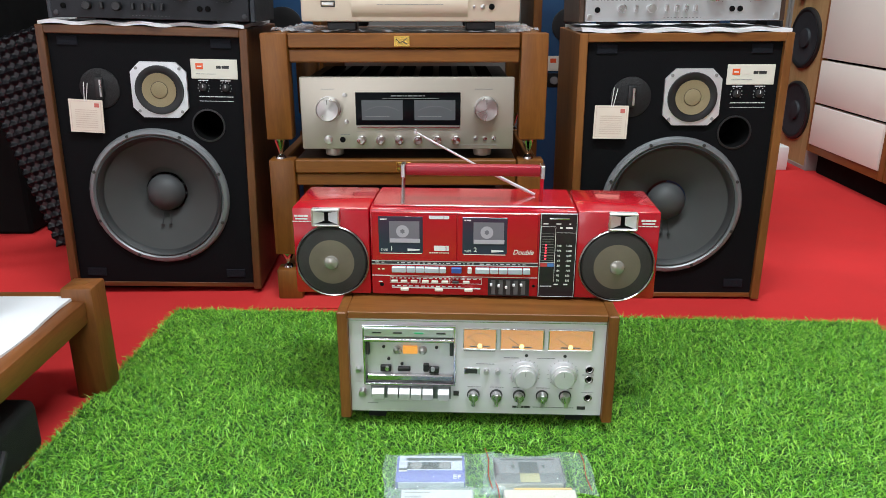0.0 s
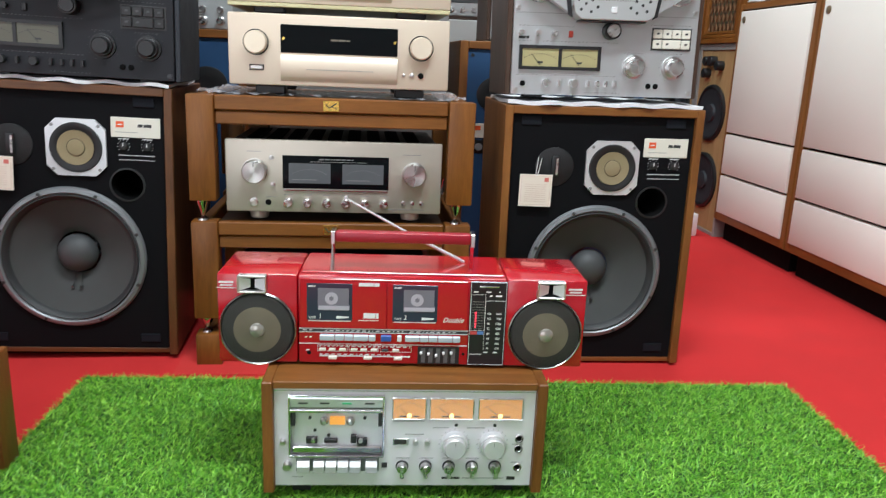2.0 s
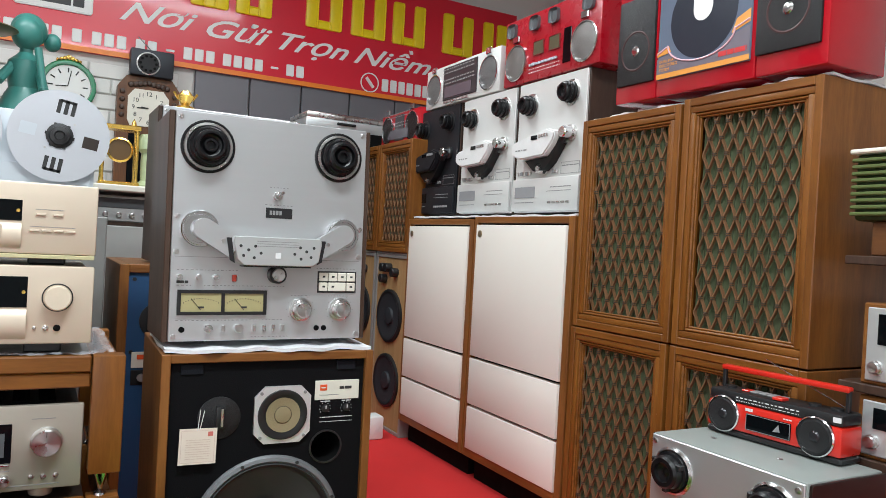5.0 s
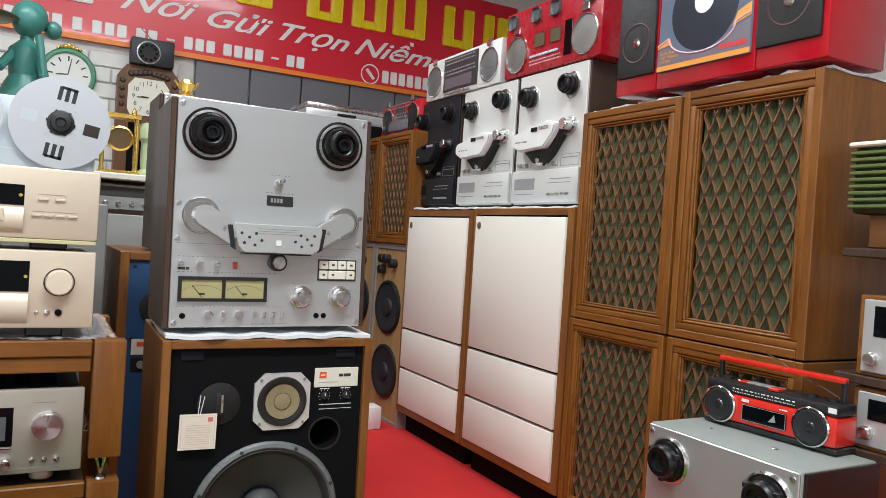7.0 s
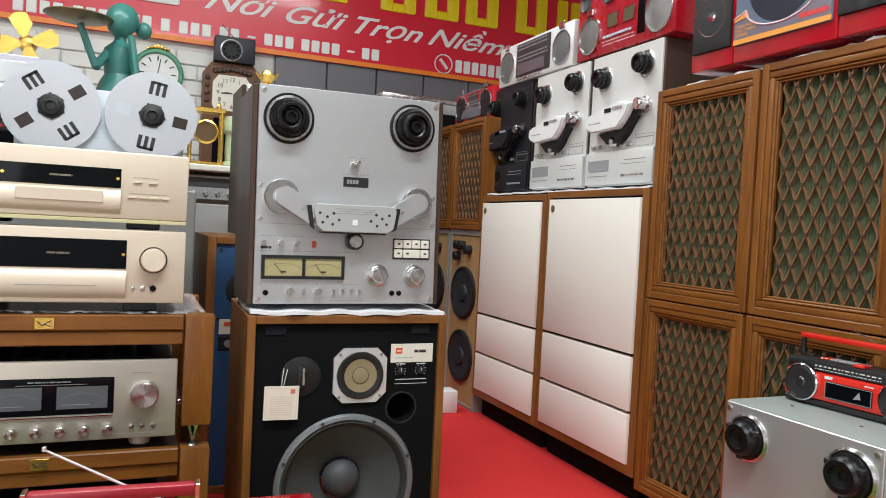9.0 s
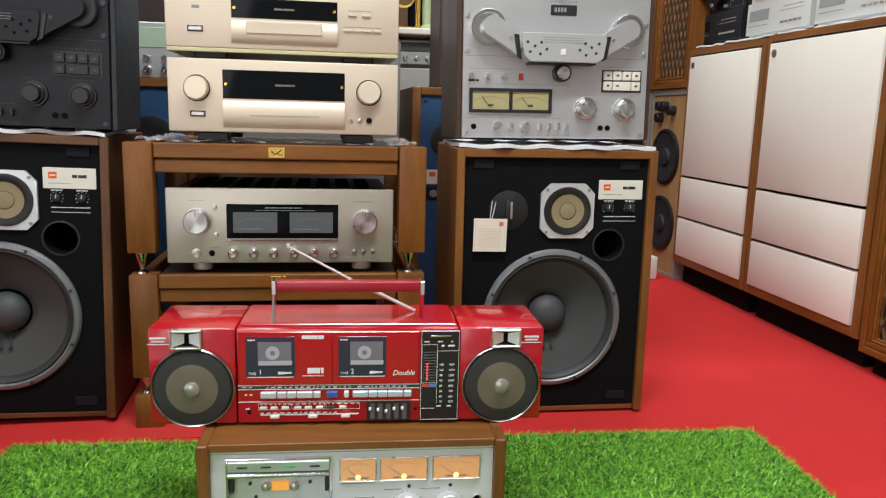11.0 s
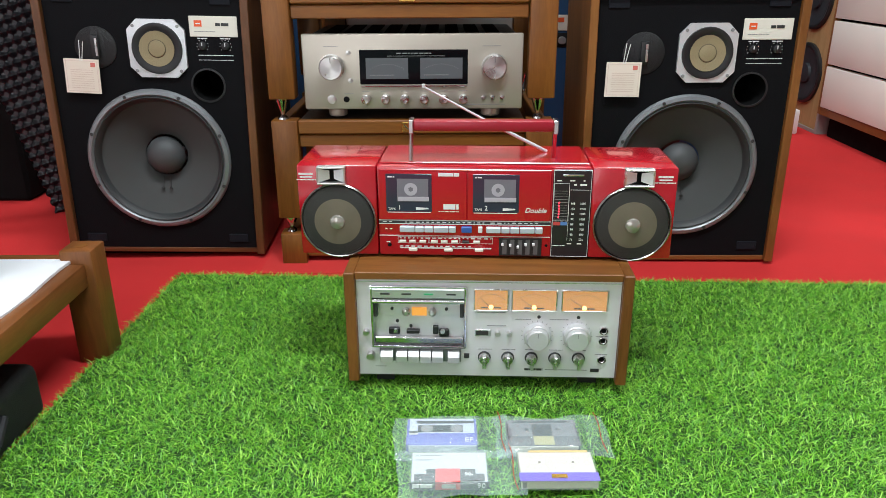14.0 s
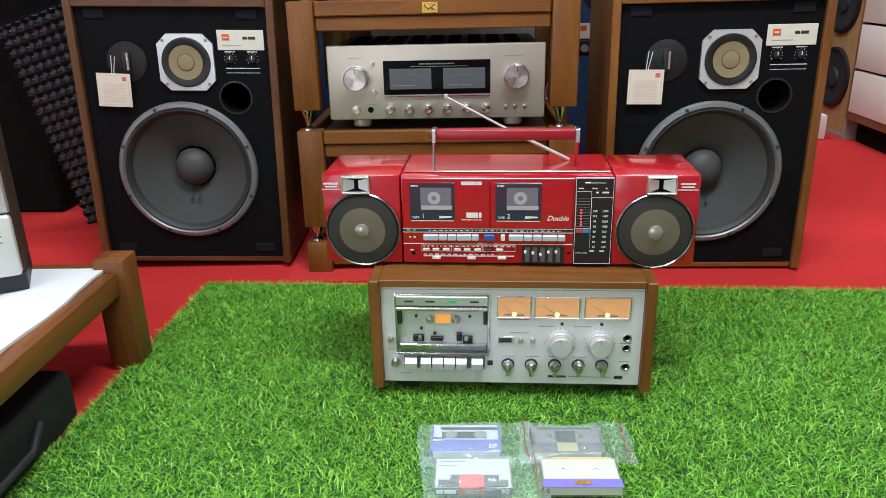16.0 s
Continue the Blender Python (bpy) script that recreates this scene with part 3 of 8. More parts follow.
    # counter, switch
    bm = shape()
    box(bm, -0.018, 0.040, y - 0.002, y, 0.268, 0.290, 0.0008)
    c = part("tape_counter", bm, BLACK, t)
    bm = shape()
    for i in range(4):
        box(bm, -0.010 + i * 0.007, -0.005 + i * 0.007, y - 0.0028, y - 0.002, 0.275, 0.284)
    part("digit", bm, INK, c)
    knob(t, 0.006, 0.316, 0.009, 0.010, y, accents, "lever_switch", False)
    bm = shape()
    rod(bm, (0.006, y - 0.008, 0.316), (0.012, y - 0.026, 0.322), 0.0035, 8)
    part("lever", bm, accents, t)
    # transport keys
    kx = [0.106 + i * 0.0215 for i in range(4)]
    for r_ in range(2):
        for i, x in enumerate(kx):
            if r_ == 1 and i == 2:
                continue
            w = 0.0195 if not (r_ == 1 and i == 1) else 0.041
            bm = shape()
            box(bm, x, x + w, y - 0.006, y, 0.134 - r_ * 0.022, 0.153 - r_ * 0.022, 0.0012)
            kp = part("transport_key", bm, CREAM if panel is not DECKD else BLACK, t)
            bm = shape()
            box(bm, x + 0.007, x + 0.013, y - 0.0065, y - 0.006, 0.142 - r_ * 0.022, 0.146 - r_ * 0.022)
            part("key_mark", bm, INKD if panel is not DECKD else paint("dim_ink", (0.07, 0.07, 0.075), 0.6, bump=0), kp)
    bm = shape()
    box(bm, 0.103, 0.194, y - 0.0015, y, 0.108, 0.156)
    part("key_bed", bm, INKD, t)
    # meters
    bm = shape()
    frame4(bm, -0.193, -0.010, 0.060, 0.112, 0.007, y - 0.006, y, 0.0)
    box(bm, -0.105, -0.098, y - 0.006, y, 0.067, 0.105)
    mt = part("meter_bridge", bm, BLACK, t, "black double meter frame")
    for x0, x1 in ((-0.186, -0.105), (-0.098, -0.017)):
        bm = shape()
        box(bm, x0, x1, y - 0.003, y, 0.067, 0.105)
        mf = part("meter", bm, paint("cream_meter_face", (0.40, 0.355, 0.175), 0.4, bump=0) if panel is not DECKD else paint("dim_meter_face", (0.09, 0.085, 0.06), 0.4, bump=0), mt, "cream meter face" if panel is not DECKD else "dim unlit meter face")
        bm = shape()
        cx = (x0 + x1) / 2
        for k in range(14):
            a = radians(60 + k * 60 / 13)
            cyl(bm, cx + 0.07 * math.cos(a), y - 0.003, 0.028 + 0.066 * math.sin(a), 0.0011, 0.0005, 6)
        rod(bm, (cx, y - 0.0038, 0.070), (cx - 0.020, y - 0.0038, 0.094), 0.0006, 5)
        box(bm, cx - 0.006, cx + 0.006, y - 0.0036, y - 0.003, 0.074, 0.078)
        part("scale", bm, INKD, mf)
    km = KNOB if panel is not DECKD else BLACK
    for x in (0.067, 0.157):
        k = knob(t, x, 0.071, 0.026, 0.014, y, km, "level_knob", True)
        knob(k, x, 0.071, 0.0165, 0.028, y, km, "inner_knob", False)
    for x, r_ in ((-0.13, 0.0085), (-0.068, 0.009)):
        knob(t, x, 0.032, r_, 0.014, y, km, "small_knob", False)
    for x in (-0.100, -0.035, -0.014, 0.006, 0.026):
        bm = shape()
        box(bm, x - 0.003, x + 0.003, y - 0.010, y, 0.025, 0.039, 0.001)
        part("switch", bm, km, t)
    for i, x in enumerate((-0.190, -0.152, -0.117, -0.080)):
        bm = shape()
        if i == 3:
            box(bm, x - 0.0045, x + 0.0045, y - 0.006, y, 0.130, 0.144, 0.001)
        else:
            cyl(bm, x, y, 0.138, 0.006, 0.012, 12)
        part("function_key", bm, paint("red_record_key", (0.45, 0.05, 0.03), 0.5) if i == 3 and panel is not DECKD else km, t)
    for x in (-0.182, 0.104, 0.121):
        bm = shape()
        lathe(bm, [(0.006, 0), (0.006, 0.002), (0.0045, 0.0025)], 14, (x, y, 0.030))
        part("jack", bm, VOID, t)
    bm = shape()
    ik = INK if panel is not DECKD else paint("dim_ink", (0.07, 0.07, 0.075), 0.6, bump=0)
    for i, (a, b, z) in enumerate(((-0.195, -0.165, 0.121), (-0.14, 0.03, 0.121), (-0.195, 0.03, 0.049), (0.045, 0.09, 0.101), (0.13, 0.18, 0.101), (-0.195, -0.07, 0.153), (-0.02, 0.04, 0.296), (-0.01, 0.03, 0.334), (0.10, 0.19, 0.162), (-0.04, 0.04, 0.013))):
        bars(bm, a, b, z, 0.0013, y, gap=0.0035, seed=i)
    for kx_ in (0.067, 0.157):
        for k in range(11):
            a = radians(-60 + k * 30)
            cyl(bm, kx_ + 0.031 * math.cos(a), y, 0.071 + 0.031 * math.sin(a), 0.0008, 0.0005, 6)
    part("panel_print", bm, ik, t)
    bm = shape()
    bars(bm, -0.195, -0.172, 0.128, 0.0055, y, gap=-0.002, seed=12)
    part("maker_name", bm, INKD if panel is not DECKD else ik, t)
    for x0, x1 in ((-0.200, -0.085), (0.092, 0.200)):
        bm = shape()
        box(bm, x0, x1, y - 0.0006, y, 0.1795, 0.1803)
        part("engraved_line", bm, ik, t)
    for s in (-1, 1):
        bm = shape()
        lathe(bm, [(0.034, 0.0165), (0.0335, 0.0185), (0.029, 0.0185), (0.0285, 0.0165)], 32, (s * 0.155, y, 0.238), closed=False)
        part("guide_ring", bm, CHROME if panel is not DECKD else BLACK, t)
    return t


silver_deck(pose(0.506, 1.815, 0.630, -1.2, -0.6, -0.5), "silver open-reel tape deck with walnut sides and no reels", BRUSHW, BRUSH, HUBB, KNOB, side=DWOOD)
silver_deck(ML @ pose(0.026, -0.016, 0.6645), "charcoal grey open-reel tape deck with black knobs", DECKD, DECKC, HUBB, paint("dark_screw", (0.05, 0.05, 0.055), 0.4, metal=0.5))
# a second silver deck stands behind on the blue monitor
silver_deck(pose(0.555, 2.50, 0.762) @ Matrix.Scale(0.95, 4), "silver open-reel tape deck standing behind on a blue loudspeaker", BRUSHW, BRUSH, HUBB, KNOB, side=DWOOD)


# ---------------------------------------------------------------- equipment rack
def rack_tier(parent, z0, z1, rails):
    X0, X1, Y0, Y1 = -0.397, 0.220, 1.79, 2.22
    for x0, x1 in ((X0, X0 + 0.057), (X1 - 0.058, X1)):
        for y0, y1 in ((Y0, Y0 + 0.045), (Y1 - 0.045, Y1)):
            bm = shape()
            box(bm, x0, x1, y0, y1, z0, z1, 0.003, 2)
            part("post", bm, honey("z"), parent)
    for za, zb, dy in rails:
        for y0 in (Y0 + 0.006 + dy, Y1 - 0.03):
            bm = shape()
            box(bm, X0 + 0.0575, X1 - 0.0605, y0, y0 + 0.022, za, zb, 0.0025)
            part("front_rail", bm, honey("x"), parent)
        for x0 in (X0 + 0.012, X1 - 0.034):
            bm = shape()
            box(bm, x0, x0 + 0.022, Y0 + 0.0455, Y1 - 0.0455, za, zb, 0.0025)
            part("side_rail", bm, honey("y"), parent)
    bm = shape()
    box(bm, X0 + 0.058, X1 - 0.061, Y0 + 0.029, Y1 - 0.031, z1 - 0.028, z1 - 0.004)
    part("shelf_board", bm, paint("dark_shelf", (0.05, 0.03, 0.02), 0.35, coat=0.3), parent, "dark shelf board")


rack = thing("equipment_rack", pose(0, 0, FZ), "three-tier honey walnut rack standing on metal cones", "rack")
rack_tier(rack, 0.420, 0.648, ((0.6165, 0.6475, 0.0), (0.586, 0.6145, 0.006)))
rack_tier(rack, 0.150, 0.374, ((0.343, 0.373, 0.0), (0.313, 0.341, 0.006)))
rack_tier(rack, -FZ, 0.112, ((0.082, 0.111, 0.0), (0.052, 0.080, 0.006)))
for zc, hh in ((0.374, 0.046), (0.112, 0.038)):
    for x in (-0.374, 0.187):
        for yy in (1.815, 2.195):
            bm = shape()
            lathe(bm, [(0.012, 0), (0.011, 0.004), (0.004, 0.010), (0.014, hh - 0.006), (0.014, hh)], 20, (x, yy, zc), "z")
            part("cone_foot", bm, CHROME, rack, "polished metal spike cone")
for zz in (0.631, 0.358):
    bm = shape()
    box(bm, -0.111, -0.077, 1.7935, 1.796, zz - 0.011, zz + 0.011, 0.0006)
    bd = part("rack_badge", bm, GOLD, rack, "gold badge with dark line mark")
    bm = shape()
    rod(bm, (-0.106, 1.793, zz + 0.005), (-0.098, 1.793, zz - 0.004), 0.001, 6)
    rod(bm, (-0.098, 1.793, zz - 0.004), (-0.083, 1.793, zz + 0.006), 0.001, 6)
    rod(bm, (-0.094, 1.793, zz), (-0.082, 1.793, zz - 0.006), 0.001, 6)
    part("badge_mark", bm, INKD, bd)


# ---------------------------------------------------------------- amplifiers on the rack
def lux():
    t = thing("integrated_amplifier", pose(-0.0855, 1.812, 0.3765 + FZ), "warm silver integrated amplifier with twin meter window on the rack", "amplifier")
    W, H, D = 0.2375, 0.178, 0.34
    bm = shape()
    box(bm, -W, W, 0, 0.014, 0.018, H, 0.004, 2)
    part("front_panel", bm, LUXM, t)
    bm = shape()
    box(bm, -W + 0.008, W - 0.008, 0.0145, D, 0.022, H - 0.006, 0.002)
    body = part("case", bm, BLACK, t, "black vented case")
    for i in range(9):
        bm = shape()
        box(bm, -0.2 + i * 0.045, -0.17 + i * 0.045, 0.06, 0.3, H - 0.006, H - 0.003)
        part("vent_rib", bm, VOID, body)
    for x in (-0.17, 0.17):
        for y in (0.035, 0.3):
            bm = shape()
            lathe(bm, [(0.019, 0), (0.021, 0.003), (0.021, 0.018)], 24, (x, y, 0), "z")
            part("foot", bm, LUXM, t)
    bm = shape()
    box(bm, -0.1145, 0.1185, -0.002, 0.0, 0.072, 0.145, 0.001)
    win = part("meter_window", bm, GLASSB, t, "black glass over two meters")
    for x0, x1 in ((-0.101, -0.010), (0.016, 0.107)):
        bm = shape()
        box(bm, x0, x1, -0.0026, -0.002, 0.084, 0.128)
        mt = part("meter", bm, DISPG, win, "unlit grey meter")
        bm = shape()
        cx = (x0 + x1) / 2
        for k in range(17):
            a = radians(55 + k * 70 / 16)
            cyl(bm, cx + 0.062 * math.cos(a), -0.0026, 0.060 + 0.055 * math.sin(a), 0.0009, 0.0004, 6)
        bars(bm, x0 + 0.008, x1 - 0.03, 0.092, 0.0015, -0.0026, seed=4)
        part("scale", bm, INK, mt)
    bm = shape()
    bars(bm, -0.035, 0.040, 0.1375, 0.0024, -0.002, gap=0.001, seed=2)
    bars(bm, -0.055, 0.07, 0.132, 0.0010, -0.002, seed=6)
    part("maker_name", bm, INK, win)
    bm = shape()
    box(bm, -0.113, 0.117, -0.004, 0.0, 0.0665, 0.0705, 0.001)
    part("window_lip", bm, CHROME, t)
    for x in (-0.1745, 0.1755):
        bm = shape()
        lathe(bm, [(0.0275, 0), (0.0275, 0.002), (0.0262, 0.002), (0.0255, 0.02), (0.0235, 0.0225), (0, 0.0218)], 40, (x, 0, 0.109))
        k = part("volume_knob", bm, KNOB, t, "turned aluminium knob")
        bm = shape()
        box(bm, x - 0.0006, x + 0.0006, -0.0232, -0.0222, 0.120, 0.131)
        part("pointer", bm, INKD, k)
    for i in range(6):
        x = -0.103 + i * 0.0423
        bm = shape()
        lathe(bm, [(0.0098, 0), (0.0096, 0.014), (0.008, 0.0155), (0, 0.0155)], 22, (x, 0, 0.041))
        k = part("tone_knob", bm, KNOB, t)
        bm = shape()
        bars(bm, x - 0.009, x + 0.009, 0.0575, 0.0012, 0, seed=i)
        part("print", bm, INK, k)
    for x, z, r in ((-0.138, 0.139, 0.0042), (-0.136, 0.080, 0.0042), (-0.178, 0.040, 0.008), (0.153, 0.043, 0.004), (0.173, 0.043, 0.004), (0.194, 0.043, 0.004)):
        bm = shape()
        lathe(bm, [(r * 1.25, 0), (r * 1.2, 0.001), (r, 0.001), (r, 0.005), (0, 0.0055)], 16, (x, 0, z))
        part("push_button", bm, KNOB, t)
    bm = shape()
    lathe(bm, [(0.0065, 0), (0.0065, 0.001), (0.004, 0.0015)], 16, (-0.146, 0, 0.040))
    part("headphone_jack", bm, VOID, t)
    bm = shape()
    for i, (a, b, z) in enumerate(((-0.19, -0.16, 0.152), (0.15, 0.19, 0.152), (-0.2, -0.17, 0.118), (0.10, 0.20, 0.028), (-0.15, -0.13, 0.052))):
        bars(bm, a, b, z, 0.0014, 0, seed=i + 20)
    part("panel_print", bm, INK, t)


lux()


def champagne(z, H, cd):
    t = thing("compact_disc_player" if cd else "preamplifier", pose(-0.075, 1.80, z + FZ),
              "champagne gold compact disc player with dark display" if cd else "champagne gold preamplifier with two round knobs", "disc player" if cd else "amplifier")
    W, D = 0.232, 0.36
    bm = shape()
    box(bm, -W, W, 0, 0.016, 0.02, H, 0.004, 2)
    part("front_panel", bm, CHAMP, t)
    bm = shape()
    box(bm, -W + 0.006, W - 0.006, 0.0165, D, 0.024, H - 0.006, 0.002)
    part("case", bm, paint("bronze_case", (0.42, 0.34, 0.25), 0.45, metal=0.4), t)
    for x in (-0.15, 0.15):
        for y in (0.05, 0.3):
            bm = shape()
            box(bm, x - 0.032, x + 0.032, y - 0.02, y + 0.02, 0, 0.0195, 0.003)
            part("foot", bm, BLACK, t)
    x0, x1 = (-0.104, 0.106) if cd else (-0.124, 0.121)
    z0, z1 = (0.080, 0.118) if cd else (0.088, 0.145)
    bm = shape()
    box(bm, x0, x1, -0.0012, 0, z0, z1, 0.0006)
    d = part("display", bm, GLASSB, t, "black glass display")
    bm = shape()
    for s in (x0 + 0.006, x1 - 0.006):
        cyl(bm, s, -0.0012, (z0 + z1) / 2, 0.0032, 0.001, 12)
    part("display_screw", bm, GOLD, d)
    bm = shape()
    bars(bm, -0.02, 0.02, (z0 + z1) / 2, 0.0035, -0.0012, gap=-0.001, seed=2)
    part("maker_name", bm, paint("dim_gold_ink", (0.22, 0.19, 0.14), 0.5, bump=0), d)
    # swelling lower panel
    bm = shape()
    n = 8
    pts = [(0.0, z0 - 0.004)] + [(-0.009 * math.sin(math.pi * k / n) ** 0.7, z0 - 0.004 - (z0 - 0.034) * k / n) for k in range(1, n)] + [(0.0, 0.030)]
    va = [bm.verts.new((x0, p[0] - 0.0005, p[1])) for p in pts]
    vb = [bm.verts.new((x1, p[0] - 0.0005, p[1])) for p in pts]
    for i in range(len(pts) - 1):
        bm.faces.new((va[i], vb[i], vb[i + 1], va[i + 1]))
    bm.faces.new(va)
    bm.faces.new(list(reversed(vb)))
    bm.faces.new((va[0], va[-1], vb[-1], vb[0]))
    flap = part("lower_panel", bm, CHAMP, t, "rounded champagne flap")
    bm = shape()
    bars(bm, -0.07, 0.07, 0.055, 0.0012, -0.0095, seed=2)
    part("print", bm, INK, flap)
    if cd:
        bm = shape()
        box(bm, -0.075, 0.075, -0.0118, -0.006, 0.050, 0.073, 0.001)
        part("disc_tray", bm, CHAMP, t)
        for i, (xx, zz) in enumerate(((0.137, 0.094), (0.165, 0.094), (0.127, 0.064), (0.147, 0.064), (0.167, 0.064), (0.187, 0.064))):
            bm = shape()
            box(bm, xx - 0.0085, xx + 0.0085, -0.004, 0, zz - 0.0022, zz + 0.0022, 0.0008)
            part("control_key", bm, CHAMP, t)
        bm = shape()
        bars(bm, 0.12, 0.195, 0.071, 0.0012, 0, seed=3)
        bars(bm, 0.128, 0.175, 0.103, 0.0012, 0, seed=4)
        bars(bm, -0.18, -0.165, 0.098, 0.006, 0, seed=5)
        part("panel_print", bm, INK, t)
        bm = shape()
        box(bm, -W + 0.002, W - 0.002, -0.001, D * 0.9, 0.012, 0.0195, 0.001)
        part("film_strip", bm, paint("yellow_film", (0.56, 0.52, 0.30), 0.3), t, "yellowish protective film edge")
    else:
        for xx in (-0.175, 0.171):
            bm = shape()
            lathe(bm, [(0.0265, 0), (0.0265, 0.0015), (0.0245, 0.0015)], 40, (xx, 0, 0.107), closed=False)
            part("knob_ring", bm, BLACK, t)
            bm = shape()
            lathe(bm, [(0.0238, 0), (0.0232, 0.018), (0.021, 0.0205), (0, 0.0205)], 40, (xx, 0, 0.107))
            part("volume_knob", bm, paint("pale_champagne_knob", (0.80, 0.70, 0.55), 0.4, metal=0.35), t)
        for xx, r in ((0.135, 0.003), (0.153, 0.005), (0.172, 0.0062)):
            bm = shape()
            lathe(bm, [(r, 0), (r, 0.003), (r * 0.6, 0.004)], 14, (xx, 0, 0.050))
            part("jack", bm, KNOB if r < 0.006 else VOID, t)
    bm = shape()
    box(bm, -0.187, -0.161, -0.005, 0, 0.052, 0.060, 0.0015)
    b = part("power_key", bm, KNOB, t, "bright power key")
    bm = shape()
    box(bm, -0.189, -0.159, -0.0012, 0, 0.050, 0.062)
    part("key_bed", bm, INKD, b)


def crumpled_film():
    """Thin clear film, creased along its front edge where it laps over the rack's top."""
    rnd = random.Random(21)
    bm = shape()
    nx, ny = 64, 26
    grid = []
    for i in range(nx + 1):
        col = []
        for j in range(ny + 1):
            u, v = i / nx, j / ny
            edge = max(0.0, 1 - min(v * 6, 1)) + max(0.0, 1 - min(min(u, 1 - u) * 9, 1))
            z = 0.6488 + FZ + 0.0006 + edge * rnd.uniform(0.0, 0.0075)
            col.append(bm.verts.new((-0.375 + 0.575 * u + rnd.uniform(-0.003, 0.003), 1.797 + 0.38 * v + edge * rnd.uniform(-0.004, 0.004), z)))
        grid.append(col)
    for i in range(nx):
        for j in range(ny):
            bm.faces.new((grid[i][j], grid[i + 1][j], grid[i + 1][j + 1], grid[i][j + 1]))
    film = single("plastic_sheet", bm, clear("clear_film", (0.9, 0.9, 0.95), 0.34, 0.1), "crumpled clear plastic film on top of the rack", "plastic film")
    film.visible_shadow = False


crumpled_film()
champagne(0.651, 0.166, False)
champagne(0.818, 0.152, True)

# dark amplifier inside the middle tier
t = thing("power_amplifier", pose(-0.09, 1.83, 0.150 + FZ), "black power amplifier with silver front lip inside the rack", "amplifier")
bm = shape()
box(bm, -0.215, 0.215, 0.0, 0.33, 0.004, 0.125, 0.002)
part("case", bm, BLACK, t)
bm = shape()
box(bm, -0.215, 0.215, -0.012, -0.0005, 0.010, 0.122, 0.002)
part("front_panel", bm, BRUSH, t, "brushed silver front")
bm = shape()
box(bm, -0.345, 0.157, 1.80, 2.19, 0.100, 0.148)
part("shelf_board", bm, VOID, rack, "dark board")


# ---------------------------------------------------------------- grass mat
def grass_mat(x0, x1, y0, y1, m_mat, n=270000):
    rng = np.random.default_rng(4)
    bm = shape()
    box(bm, x0, x1, y0, y1, 0.0005, 0.008, 0.002)
    mat = single("grass_mat_backing", bm, paint("dark_green_backing", (0.016, 0.060, 0.008), 0.9), "dark green backing of the artificial turf mat", "mat", m=m_mat)
    x = rng.uniform(x0 - 0.002, x1 + 0.002, n)
    y = y0 + (y1 - y0) * rng.uniform(0, 1, n) ** 0.85
    ang = rng.uniform(0, 2 * np.pi, n)
    # tufts comb the blades into loose patches
    lean_dir = 2.2 * np.sin(7 * x + 3 * y) + 2.0 * np.cos(9 * y - 4 * x) + rng.normal(0, 2.6, n)
    h = rng.uniform(0.003, 0.0120, n)
    lean = rng.uniform(0.007, 0.020, n)
    w = rng.uniform(0.0005, 0.0010, n)
    ca, sa = np.cos(ang) * w, np.sin(ang) * w
    dx, dy = np.cos(lean_dir) * lean, np.sin(lean_dir) * lean
    z0 = np.full(n, 0.006)
    P = np.stack([np.stack([x - ca, y - sa, z0], 1), np.stack([x + ca, y + sa, z0], 1),
                  np.stack([x + dx * 0.35 + ca * 0.9, y + dy * 0.35 + sa * 0.9, z0 + h * 0.62], 1), np.stack([x + dx * 0.35 - ca * 0.9, y + dy * 0.35 - sa * 0.9, z0 + h * 0.62], 1),
                  np.stack([x + dx, y + dy, z0 + h], 1)], 1).reshape(-1, 3)
    base = np.arange(n)[:, None] * 5
    loops = np.concatenate([base + np.array([0, 1, 2, 3]), base + np.array([3, 2, 4])], 1).reshape(-1)
    me = bpy.data.meshes.new("turf")
    me.vertices.add(len(P))
    me.vertices.foreach_set("co", P.astype(np.float32).reshape(-1))
    me.loops.add(len(loops))
    me.loops.foreach_set("vertex_index", loops.astype(np.int32))
    me.polygons.add(2 * n)
    starts = (np.arange(n)[:, None] * 7 + np.array([0, 4])).reshape(-1)
    me.polygons.foreach_set("loop_start", starts.astype(np.int32))
    me.update(calc_edges=True)
    me.validate()
    m, nt, b = nodes_of("turf_blades")
    geo, rp = nt.nodes.new("ShaderNodeNewGeometry"), nt.nodes.new("ShaderNodeValToRGB")
    rp.color_ramp.elements[0].color, rp.color_ramp.elements[1].color = (0.065, 0.24, 0.013, 1), (0.46, 0.86, 0.10, 1)
    e = rp.color_ramp.elements.new(0.55)
    e.color = (0.16, 0.50, 0.026, 1)
    nt.links.new(geo.outputs["Random Per Island"], rp.inputs[0])
    nt.links.new(rp.outputs[0], b.inputs["Base Color"])
    b.inputs["Roughness"].default_value = 0.42
    b.inputs["Transmission Weight"].default_value = 0.0
    b.inputs["Subsurface Weight"].default_value = 0.0
    me.materials.append(m)
    ob = new("artificial_grass", me)
    ob.matrix_basis = m_mat
    tagged(ob, "bright green artificial grass blades on the mat", "grass", kind="stuff")


grass_mat(0.0, 1.556, -1.45, 0.0, pose(-0.613, 1.716, 0, 0, 0, -2.7))


